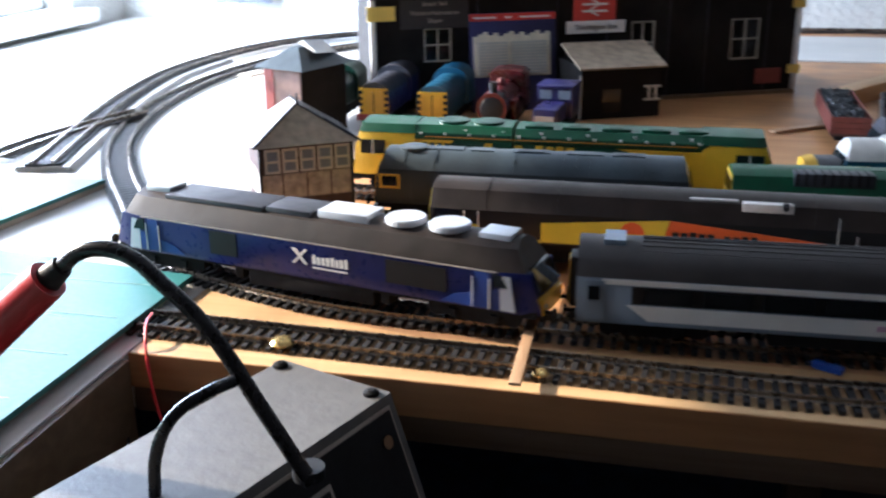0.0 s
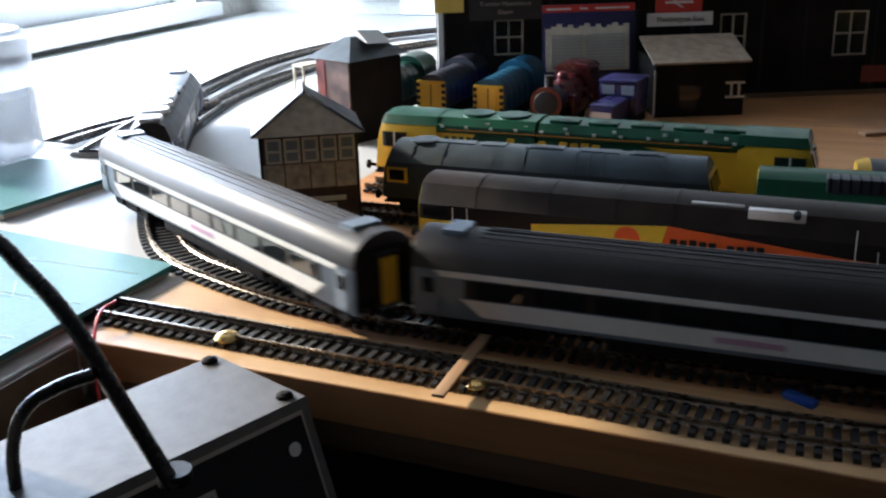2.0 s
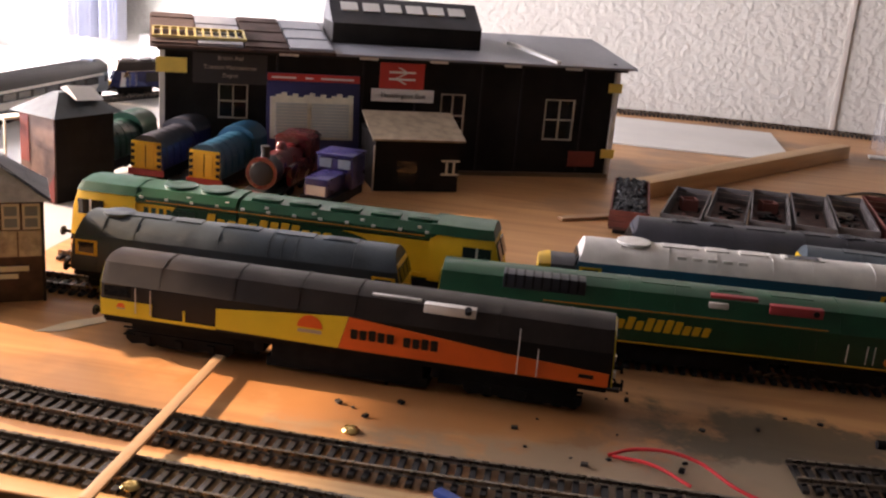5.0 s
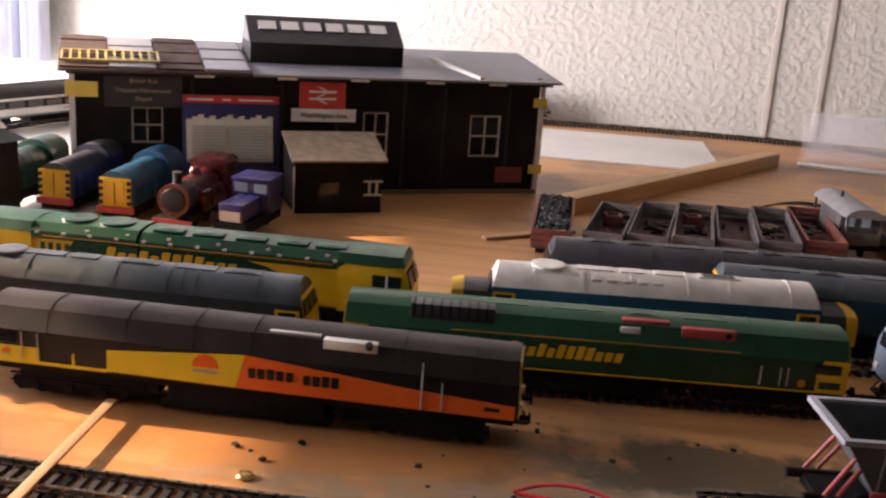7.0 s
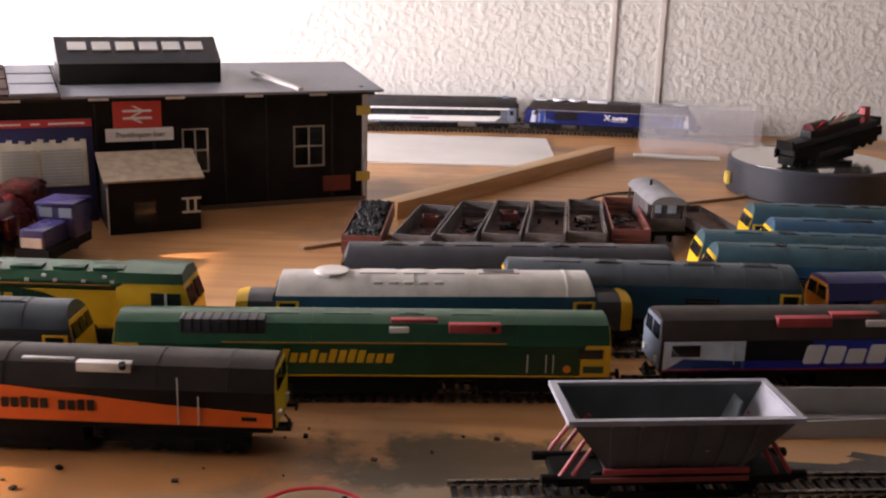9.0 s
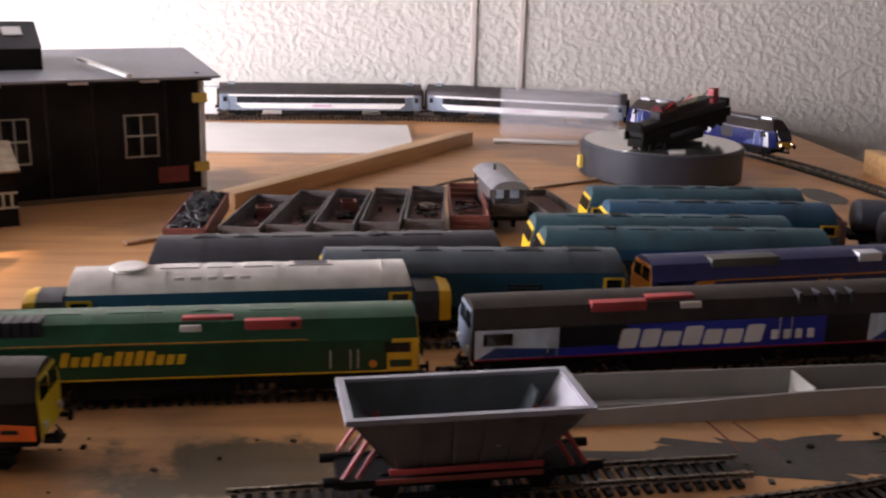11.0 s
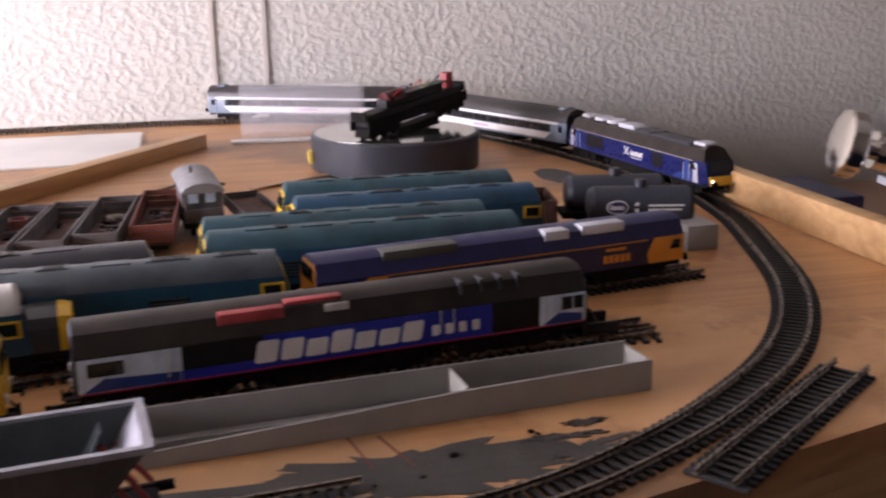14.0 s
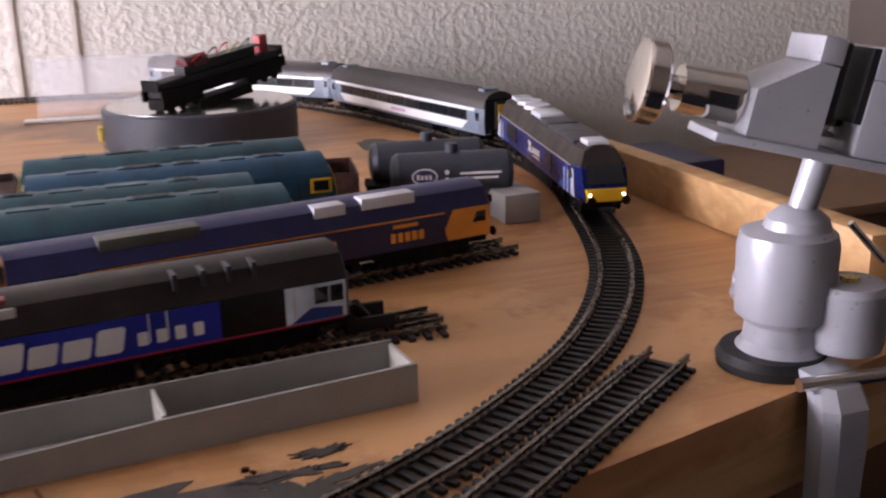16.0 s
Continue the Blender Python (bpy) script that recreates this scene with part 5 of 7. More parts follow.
    for k in range(6):
        x = 0.162 + k * 0.021
        part("lantern_pane", loft(bmesh.new(), [[(x, 0.0455, z0 + 0.0288), (x, 0.0562, z0 + 0.0350), (x, 0.0550, z0 + 0.0362), (x, 0.0440, z0 + 0.0298)], [(x + 0.016, 0.0455, z0 + 0.0288), (x + 0.016, 0.0562, z0 + 0.0350), (x + 0.016, 0.0550, z0 + 0.0362), (x + 0.016, 0.0440, z0 + 0.0298)]], smooth=False), WHITE, mon)
    # signs
    sg = part("sign_board", boxes((0.1920, 0.2340, -0.0024, -0.0013, 0.0800, 0.1035)), SIGNRED, root, "red sign with white double arrow")
    bm = bmesh.new()
    cx, cz = 0.2130, 0.0918
    for dz in (-0.0032, 0.0032):
        plate(bm, rect(cx - 0.0125, cx + 0.0125, cz + dz - 0.0010, cz + dz + 0.0010), -0.0025, 0.0004)
    plate(bm, [(cx - 0.0085, cz - 0.0032), (cx - 0.0060, cz - 0.0032), (cx + 0.0065, cz + 0.0032), (cx + 0.0040, cz + 0.0032)], -0.0025, 0.0006)
    plate(bm, [(cx - 0.0050, cz + 0.0076), (cx - 0.0020, cz + 0.0076), (cx + 0.0065, cz + 0.0032), (cx + 0.0035, cz + 0.0032)], -0.0025, 0.0008)
    plate(bm, [(cx - 0.0065, cz - 0.0032), (cx - 0.0035, cz - 0.0032), (cx + 0.0050, cz - 0.0076), (cx + 0.0020, cz - 0.0076)], -0.0025, 0.0008)
    part("arrow_emblem", bm, WHITE, sg)
    nb = part("name_board", boxes((0.1850, 0.2440, -0.0030, -0.0014, 0.0680, 0.0795)), WHITE, root, "white station name board")
    words("lettering", "Thaddington East", 0.0062, BLACK, pose(0.2145, -0.0032, 0.0718, 90), nb)
    part("notice", boxes((0.026, 0.090, -0.0020, -0.0013, 0.078, 0.104)), mat("dark_notice", (0.028, 0.025, 0.024), 0.6), root, "dark notice board with pale lettering")
    for k, (tx, z, sz) in enumerate((("British Rail", 0.0985, 0.0052), ("Traction Maintenance", 0.0905, 0.0052), ("Depot", 0.0835, 0.0052))):
        words("lettering", tx, sz, CARDTAN, pose(0.058, -0.0022, z, 90), root)
    part("red_notice", boxes((0.386, 0.414, -0.0024, -0.0013, 0.011, 0.026)), BRICK, root)
    part("wall_foot", boxes((0.0, W, -0.003, 0.0, 0.0, 0.004)), PINE_DARK, root)
    return root


dm = pose(-0.157, 0.412, 0, 0, 0, 25.6) @ Matrix.Scale(1.07, 4)
depot().matrix_world = dm
rod = part("plastic_rod", boxes((-0.003, 0.003, 0, 0.072, 0, 0.003), bevel=0.0006), WHITE)
rod.matrix_world = dm @ pose(0.360, -0.016, 0.1112, 8, 0, 24)
tagged(rod, "white plastic rod lying across the depot roof", "rod")

card = thing("backing_card", "printed blister card with red header leaning on the depot", "card", dm @ pose(0.090, -0.016, 0.0005, -9, 0, 0))
part("card_sheet", boxes((0, 0.084, 0, 0.0012, 0, 0.0905), bevel=0.0005), NAVY, card)
part("red_header", boxes((0.0005, 0.0835, -0.0008, -0.0001, 0.0835, 0.0900)), SIGNRED, card)
part("header_print", boxes((0.004, 0.026, -0.0014, -0.0009, 0.0855, 0.0872), (0.034, 0.041, -0.0014, -0.0009, 0.0855, 0.0872), (0.048, 0.078, -0.0014, -0.0009, 0.0855, 0.0872)), WHITE, card)
part("shutter_print", boxes((0.003, 0.078, -0.0008, -0.0001, 0.032, 0.068)), CREAM, card)
part("torn_print", boxes(*[(0.003 + k * 0.005, 0.008 + k * 0.005, -0.0007, -0.0001, 0.067, 0.0695 + 0.004 * ((k * 7) % 5) / 4) for k in range(15)]), CREAM, card)
for x0 in (0.008, 0.040):
    for k in range(11):
        part("shutter_slat", boxes((x0, x0 + (0.028 if x0 < 0.02 else 0.034), -0.0022, -0.0009, 0.034 + k * 0.0028, 0.0362 + k * 0.0028)), SHUTTER, card)

off = thing("lineside_office", "small black card office with overhanging tan card roof", "model building", dm @ pose(0.177, -0.071, 0, 0, 0, 0))
part("wall_block", boxes((0, 0.076, 0, 0.070, 0, 0.047)), CARDBLK, off)
ro = part("roof", boxes((-0.004, 0.079, -0.007, 0.050, 0, 0.0018)), OFFICEROOF, off, "tan card roof")
ro.matrix_local = pose(0, 0, 0.0475, 16)
part("window", boxes((0.060, 0.0765, -0.0012, -0.0001, 0.0150, 0.0168), (0.060, 0.0765, -0.0012, -0.0001, 0.0270, 0.0288), (0.0640, 0.0660, -0.0012, -0.0001, 0.0168, 0.0270), (0.0705, 0.0725, -0.0012, -0.0001, 0.0168, 0.0270)), CREAM, off)
part("doorway", boxes((0.020, 0.038, -0.0010, -0.0001, 0.006, 0.027)), GLASSD, off)
part("corner_trim", boxes((-0.0012, -0.0001, -0.0010, 0.002, 0, 0.040)), CARDTAN, off)


# ---- signal box and hut ----
def signal_box():
    root = thing("signal_box", "printed card signal box with stone walls and hipped slate roof", "model building")
    W, D, E = 0.058, 0.048, 0.0625
    part("lower_wall", boxes((0, W, 0, D, 0, 0.028)), DARKBRICK, root)
    part("stone_band", boxes((-0.0004, W + 0.0004, -0.0004, D + 0.0004, 0.0282, 0.044)), STONE, root)
    part("upper_wall", boxes((0, W, 0, D, 0.0442, E)), DARKBRICK, root)
    for k in range(5):
        x = 0.0025 + k * 0.0112
        w = part("window", boxes((x, x + 0.0098, -0.0006, -0.0002, 0.0450, 0.0605)), COACHGREY, root, "printed grey panes with pale bars")
        for bar in ((x, x + 0.0098, 0.0450, 0.0464), (x, x + 0.0098, 0.0591, 0.0605), (x, x + 0.0014, 0.0464, 0.0591), (x + 0.0084, x + 0.0098, 0.0464, 0.0591), (x + 0.0014, x + 0.0084, 0.0518, 0.0532)):
            part("window_bar", boxes((bar[0], bar[1], -0.0012, -0.0006, bar[2], bar[3])), SHUTTER, w)
    for k in range(3):
        part("stone_pilaster", boxes((0.013 + k * 0.0155, 0.0138 + k * 0.0155, -0.0012, -0.0005, 0.0285, 0.0437)), DARKBRICK, root)
    for x in (-0.0012, W - 0.0006):
        part("corner_post", boxes((x, x + 0.0018, -0.0012, 0.0010, 0, E)), BLACK, root)
    part("name_plate", boxes((0.020, 0.050, -0.0014, -0.0002, 0.0195, 0.0225)), SHUTTER, root, "pale name plate, too small to read")
    part("name_plate", boxes((0.028, 0.044, -0.0014, -0.0002, 0.0150, 0.0178)), SHUTTER, root)
    o, zt, m = 0.005, E + 0.0215, W / 2
    bm = bmesh.new()
    a, b, c, d = (bm.verts.new(p) for p in ((-o, -o, E), (W + o, -o, E), (W + o, D + o, E), (-o, D + o, E)))
    p, q = bm.verts.new((m, 0.020, zt)), bm.verts.new((m, D - 0.004, zt))
    bm.faces.new((a, b, p))
    bm.faces.new((d, c, b, a))
    bm.faces.new((c, d, q))
    part("front_hip", bm, TILE, root, "tan tiled front hip")
    bm = bmesh.new()
    a, b, c, d = (bm.verts.new(v) for v in ((-o, -o, E + 0.0004), (W + o, -o, E + 0.0004), (W + o, D + o, E + 0.0004), (-o, D + o, E + 0.0004)))
    p, q = bm.verts.new((m, 0.020, zt + 0.0004)), bm.verts.new((m, D - 0.004, zt + 0.0004))
    bm.faces.new((b, c, q, p))
    bm.faces.new((d, a, p, q))
    part("slate_slope", bm, SLATE, root, "pale slate roof slopes")
    for k in range(8):
        u = k / 8
        part("slate_ridge", loft(bmesh.new(), [[(W + o - e * (W + o - m), 0.012 + u * 0.040 + dy - 0.008 * (1 - e) * (1 - u), E + 0.0008 + e * (zt - E) + dz) for dy, dz in ((0, 0), (0.0007, 0), (0.0007, 0.0006), (0, 0.0006))] for e in (0.02, 0.98)], smooth=False), SLATE, root)
    part("finial", boxes((m - 0.0006, m + 0.0006, 0.0194, 0.0206, zt, zt + 0.007)), BLACK, root)
    for (x0, y0), (x1, y1) in (((-o, -o), (m, 0.020)), ((W + o, -o), (m, 0.020))):
        part("hip_ridge", cyl(bmesh.new(), (x0, y0, E + 0.0008), (x1, y1, zt + 0.0006), 0.0009, n=8), CHAR, root)
    return root


signal_box().matrix_world = pose(-0.1130, 0.0215, 0, 0, 0, 32.6)
hut = thing("brick_hut", "small dark brick card building with slate roof and red corner", "model building", pose(-0.172, 0.254, 0, 0, 0, 69))
HL_, HD_, HE_ = 0.058, 0.043, 0.070
part("wall_block", boxes((0, HL_, 0, HD_, 0, HE_)), CARDBLK, hut)
part("end_panel", boxes((-0.0012, -0.0001, 0.001, HD_ - 0.001, 0.0, HE_ - 0.001)), mat("weathered_brown_card", (0.14, 0.075, 0.050), 0.65, vary=0.45, scale=60), hut, "weathered brown end wall")
part("red_corner", loft(bmesh.new(), [[(x, 0.0015, 0.0005), (x, 0.014, 0.0005), (x, 0.0015, 0.024)] for x in (-0.0018, -0.0013)], smooth=False), BRICK, hut, "red torn corner of the end wall")
part("brick_strip", boxes((-0.0018, -0.0013, 0.031, 0.0415, 0.030, 0.0685)), BRICK, hut, "orange-red printed brick strip")
part("roof", loft(bmesh.new(), [[(-0.006, -0.006, HE_), (HL_ + 0.006, -0.006, HE_), (HL_ + 0.006, HD_ + 0.006, HE_), (-0.006, HD_ + 0.006, HE_)], [(0.018, 0.018, 0.086), (0.040, 0.018, 0.086), (0.040, 0.026, 0.086), (0.018, 0.026, 0.086)]], smooth=False), GREYROOF, hut)
part("roof_paper", loft(bmesh.new(), [[(0.022, 0.002, 0.0815), (0.052, 0.004, 0.0790), (0.056, 0.022, 0.0862), (0.026, 0.026, 0.0885)], [(0.024, 0.004, 0.0825), (0.050, 0.006, 0.0800), (0.053, 0.020, 0.0885), (0.030, 0.023, 0.0905)]], smooth=False), WHITE, hut, "crumpled white paper on the roof")
for y in (0.047, 0.059):
    part("porch_post", boxes((-0.0120, -0.0104, y, y + 0.0016, 0, 0.0620)), CREAM, hut)
part("porch_rail", boxes((-0.0118, -0.0106, 0.0486, 0.0590, 0.036, 0.0375)), CREAM, hut)
part("porch_beam", boxes((-0.0125, 0.010, 0.0465, 0.0612, 0.0621, 0.0640)), CREAM, hut)


# ---- shunters and small locomotives before the depot ----
def shunter(label, body, face, roof, L=0.100, stripes=True):
    root = thing("shunting_locomotive", label, "model locomotive", group="shunters before the depot")
    H = L / 2
    ring = ring_of(PRND, 0, 8)
    part("bonnet", loft(bmesh.new(), [[(x, y * 0.82, 0.0185 + (z - 0.0185) * 0.86) for y, z in ring] for x in (-H + 0.002, H - 0.030)]), body, root)
    part("cab", loft(bmesh.new(), [[(x, y, z) for y, z in ring] for x in (H - 0.030, H)]), body, root)
    part("cab_roof", loft(bmesh.new(), [[(x, y * 1.03, z + 0.0006) for y, z in ring_of(PRND, 3, 8)] for x in (H - 0.032, H + 0.001)]), roof, root)
    part("bonnet_top", loft(bmesh.new(), [[(x, y * 0.83, 0.0185 + (z + 0.0004 - 0.0185) * 0.86) for y, z in ring_of(PRND, 3, 8)] for x in (-H + 0.0018, H - 0.031)]), roof, root)
    part("radiator", boxes((-H + 0.0008, -H + 0.002, -0.0135, 0.0135, 0.0190, 0.0430), bevel=0.0003), face, root)
    if stripes:
        part("grille_door", boxes((-H - 0.0002, -H + 0.0008, -0.0075, -0.0005, 0.0210, 0.0400), (-H - 0.0002, -H + 0.0008, 0.0005, 0.0075, 0.0210, 0.0400)), face, root)
        for s in (-1, 1):
            for k in range(4):
                part("chevron", boxes((-H - 0.0003, -H + 0.0007, *sorted((s * 0.0104, s * 0.0136)), 0.0210 + k * 0.0056, 0.0240 + k * 0.0056)), BLACK, root)
        part("grille_gap", boxes((-H - 0.0001, -H + 0.0009, -0.0004, 0.0004, 0.0210, 0.0400)), DARK, root)
    part("buffer_beam", boxes((-H, -H + 0.002, -0.0160, 0.0160, 0.0135, 0.0190)), RESIN_RED, root)
    part("frames", boxes((-H + 0.002, H, -0.0125, 0.0125, 0.0090, 0.0185)), DARK, root)
    for x in (-0.028, 0.0, 0.028):
        bm = bmesh.new()
        for y in (-0.0082, 0.0082):
            cyl(bm, (x, y - 0.0013, 0.0126), (x, y + 0.0013, 0.0126), 0.0070, n=18)
        part("wheelset", bm, DARK, root)
    for k in range(5):
        x = -H + 0.010 + k * (L - 0.045) / 4
        part("bonnet_seam", loft(bmesh.new(), [[(x + o, y * 0.842, 0.0185 + (z + 0.0008 - 0.0185) * 0.86) for y, z in ring] for o in (0, 0.0009)], smooth=False), roof, root)
        for s in (-1, 1):
            part("bonnet_door", boxes((x + 0.002, x + 0.011, *sorted((s * 0.0146, s * 0.0152)), 0.0205, 0.0350)), body, root)
    for y in (-0.008, 0.008):
        part("front_window", boxes((H - 0.0308, H - 0.0300, y - 0.004, y + 0.004, 0.0425, 0.0485)), GLASSD, root)
    return root


SH = 90
for lab, bodym, face, roofm, x, y, L in (("dark green shunting locomotive with plain front", GREEN2, GREEN2, GREEN2, -0.185, 0.333, 0.092),
                                         ("dark blue shunter with yellow front and wasp stripes", PURPLEBLUE, YELLOW, CHAR, -0.132, 0.327, 0.100),
                                         ("blue shunter with yellow front and wasp stripes", RBLUE, YELLOW, RBLUE, -0.075, 0.318, 0.105)):
    d = Vector((math.cos(radians(SH)), math.sin(radians(SH)), 0))
    shunter(lab, bodym, face, roofm, L, face is YELLOW).matrix_world = pose(x + d.x * L / 2, y + d.y * L / 2, 0, 0, 0, SH)

steam = thing("steam_locomotive", "crimson tank engine with round smokebox facing outwards", "model locomotive", group="shunters before the depot")
part("smokebox", cyl(bmesh.new(), (-0.058, 0, 0.034), (-0.040, 0, 0.034), 0.0128, n=28), BLACK, steam)
part("smokebox_door", lathe(bmesh.new(), (0, 0, 0), [(0.0105, 0), (0.0095, 0.0016), (0.004, 0.0028)], 24), BLACK, steam).matrix_local = pose(-0.058, 0, 0.034, 0, -90, 0)
part("smokebox_ring", cyl(bmesh.new(), (-0.0585, 0, 0.034), (-0.0560, 0, 0.034), 0.0134, n=28), MAROON, steam)
part("boiler", cyl(bmesh.new(), (-0.040, 0, 0.034), (0.022, 0, 0.034), 0.0125, n=28), MAROON, steam)
part("chimney", lathe(bmesh.new(), (-0.049, 0, 0.045), [(0.0042, 0), (0.0034, 0.004), (0.0040, 0.0105), (0.0030, 0.0107)], 20), BLACK, steam)
part("dome", lathe(bmesh.new(), (-0.010, 0, 0.0455), [(0.0050, 0), (0.0046, 0.004), (0.0028, 0.0065), (0.0006, 0.0072)], 20), MAROON, steam)
part("cab", boxes((0.022, 0.050, -0.0165, 0.0165, 0.0190, 0.0500), bevel=0.0006), MAROON, steam)
part("cab_roof", loft(bmesh.new(), [[(x, y * 1.04, z) for y, z in ((0.0170, 0.0498), (0.0120, 0.0535), (0, 0.0548), (-0.0120, 0.0535), (-0.0170, 0.0498))] for x in (0.019, 0.052)]), MAROON, steam)
part("side_tank", boxes((-0.030, 0.022, -0.0165, -0.0120, 0.0190, 0.0360), (-0.030, 0.022, 0.0120, 0.0165, 0.0190, 0.0360), bevel=0.0006), MAROON, steam)
part("running_plate", boxes((-0.060, 0.052, -0.0165, 0.0165, 0.0165, 0.0188)), DARK, steam)
part("buffer_beam", boxes((-0.0615, -0.0601, -0.0160, 0.0160, 0.0130, 0.0188)), RESIN_RED, steam)
for x in (-0.035, -0.006, 0.024):
    bm = bmesh.new()
    for y in (-0.0082, 0.0082):
        cyl(bm, (x, y - 0.0013, 0.0138), (x, y + 0.0013, 0.0138), 0.0082, n=20)
    part("wheelset", bm, DARK, steam)
steam.matrix_world = pose(-0.018, 0.300 + 0.058, 0, 0, 0, SH)
dock = thing("dock_shunter", "small violet dock shunter with glazed centre cab", "model locomotive", group="shunters before the depot")
part("bonnet", boxes((-0.040, 0.0, -0.0105, 0.0105, 0.0185, 0.0340), bevel=0.002), VIOLET, dock)
part("cab", boxes((0.0, 0.030, -0.0165, 0.0165, 0.0185, 0.0450), bevel=0.0015), VIOLET, dock)
part("cab_roof", boxes((-0.002, 0.032, -0.0170, 0.0170, 0.0451, 0.0480), bevel=0.0012), VIOLET, dock)
for y in (-0.0085, 0.0085):
    part("front_window", boxes((-0.0006, 0.0002, y - 0.0055, y + 0.0055, 0.0355, 0.0435)), COACHGREY, dock)
part("grille", boxes((-0.0408, -0.0400, -0.0085, 0.0085, 0.0200, 0.0280)), CARDTAN, dock)
part("frames", boxes((-0.041, 0.032, -0.0140, 0.0140, 0.0100, 0.0184)), DARK, dock)
for x in (-0.022, 0.014):
    bm = bmesh.new()
    for y in (-0.0082, 0.0082):
        cyl(bm, (x, y - 0.0013, 0.0118), (x, y + 0.0013, 0.0118), 0.0062, n=18)
    part("wheelset", bm, DARK, dock)
dock.matrix_world = pose(0.031, 0.305 + 0.040, 0, 0, 0, SH - 6)


# ---- open wagons ----
def open_wagon(label, outside, L, load):
    root = thing("open_wagon", label, "model wagon", group="open wagons in a row")
    W, z0, z1, H = 0.031, 0.0140, 0.0285, L / 2
    part("floor", boxes((-H, H, -W / 2, W / 2, z0 - 0.0020, z0)), WAGFLOOR, root)
    for k in range(3):
        za, zb = z0 + 0.0002 + k * (z1 - z0) / 3, z0 + (k + 1) * (z1 - z0) / 3
        for ya, yb in ((-W / 2 - 0.0008, -W / 2 + 0.0006), (W / 2 - 0.0006, W / 2 + 0.0008)):
            part("side_plank", boxes((-H, H, ya, yb, za, zb - 0.0002)), outside, root)
        for xa, xb in ((-H, -H + 0.0014), (H - 0.0014, H)):
            part("end_plank", boxes((xa, xb, -W / 2 + 0.0007, W / 2 - 0.0007, za, zb - 0.0002)), outside, root)
    part("solebar", boxes((-H, H, -0.0120, 0.0120, 0.0085, 0.0119)), DARK, root)
    for x in (-L * 0.26, L * 0.26):
        bm = bmesh.new()
        for y in (-0.0082, 0.0082):
            cyl(bm, (x, y - 0.0013, 0.0116), (x, y + 0.0013, 0.0116), 0.0060, n=16)
        part("wheelset", bm, DARK, root)
    rnd = random.Random(len(label) * 7 + int(L * 1e4) + load)
    if load == 0:
        bm = bmesh.new()
        for k in range(420):
            c = Vector((rnd.uniform(-H + 0.003, H - 0.003), rnd.uniform(-W / 2 + 0.003, W / 2 - 0.003), z1 - 0.0022 + rnd.uniform(-0.001, 0.0028)))
            v = bmesh.ops.create_icosphere(bm, subdivisions=1, radius=rnd.uniform(0.0011, 0.0024), matrix=Matrix.Translation(c) @ Matrix.Rotation(rnd.random() * 6, 4, (rnd.random(), rnd.random(), 1)))
        tagged(part("coal_load", bm, COAL, root, "heaped black coal"), kind="stuff")
    else:
        for k in range(load * 2):
            x, y, a = rnd.uniform(-H * 0.7, H * 0.7), rnd.uniform(-0.006, 0.006), rnd.uniform(0, 180)
            sc = part("scrap", boxes((-0.008, 0.008, -0.0012, 0.0012, 0, 0.0014), (-0.0012, 0.0012, -0.006, 0.006, 0.0014, 0.0028)), (WAGBROWN, DARK, WAGGREY)[k % 3], root)
            sc.matrix_local = pose(x, y, z0 + 0.0001 + 0.0005 * (k % 3), 0, 0, a)
        if load in (2, 4):
            bx = part("crate_load", boxes((-0.007, 0.007, -0.007, -0.0058, 0, 0.010), (-0.007, 0.007, 0.0058, 0.007, 0, 0.010), (-0.007, -0.0058, -0.0057, 0.0057, 0, 0.010), (0.0058, 0.007, -0.0057, 0.0057, 0, 0.010)), WAGBROWN, root)
            bx.matrix_local = pose(H * 0.45, 0.001, z0 + 0.0015, 0, 0, 18)
        if load == 5:
            bm = bmesh.new()
            for k in range(24):
                a, b = 2 * math.pi * k / 24, 2 * math.pi * (k + 1) / 24
                cyl(bm, (0.007 * math.cos(a), 0.007 * math.sin(a), 0.002), (0.007 * math.cos(b), 0.007 * math.sin(b), 0.002), 0.0018, n=8)
            part("tyre_load", bm, CARDTAN, root).matrix_local = pose(H * 0.55, 0, z0)
    return root


WAG = [("brown open wagon filled with black coal", WAGBROWN, 0), ("dark grey open wagon holding a brown crate", WAGGREY, 2), ("grey open wagon with rusty scrap", WAGGREY, 3), ("grey open wagon with an upturned brown box", WAGGREY, 4),
       ("empty grey open wagon with brown floor", WAGGREY, 1), ("grey open wagon carrying a tyre", WAGGREY, 5), ("red-brown open wagon with loose metal bars", WAGBROWN, 6)]
WA = [((0.281, 0.342), (0.283, 0.480)), ((0.322, 0.352), (0.340, 0.468)), ((0.358, 0.358), (0.378, 0.488)), ((0.395, 0.362), (0.412, 0.500)), ((0.432, 0.366), (0.447, 0.505)), ((0.468, 0.372), (0.482, 0.520)), ((0.508, 0.378), (0.518, 0.545))]
for (lab, matl, load), (a, b) in zip(WAG, WA):
    L = min(0.132, math.hypot(b[0] - a[0], b[1] - a[1]))
    open_wagon(lab, matl, L, load).matrix_world = along(*a, *b)
van = thing("brake_van", "grey brake van with round roof and open verandas", "model wagon")
part("body", boxes((-0.030, 0.026, -0.0155, 0.0155, 0.0160, 0.0400)), WAGGREY, van)
part("roof", loft(bmesh.new(), [[(x, y, z) for y, z in ((0.0178, 0.0400), (0.0130, 0.0450), (0.0065, 0.0474), (0, 0.0480), (-0.0065, 0.0474), (-0.0130, 0.0450), (-0.0178, 0.0400))] for x in (-0.046, 0.046)]), mat("van_roof_grey", (0.25, 0.25, 0.26), 0.5, vary=0.2), van)
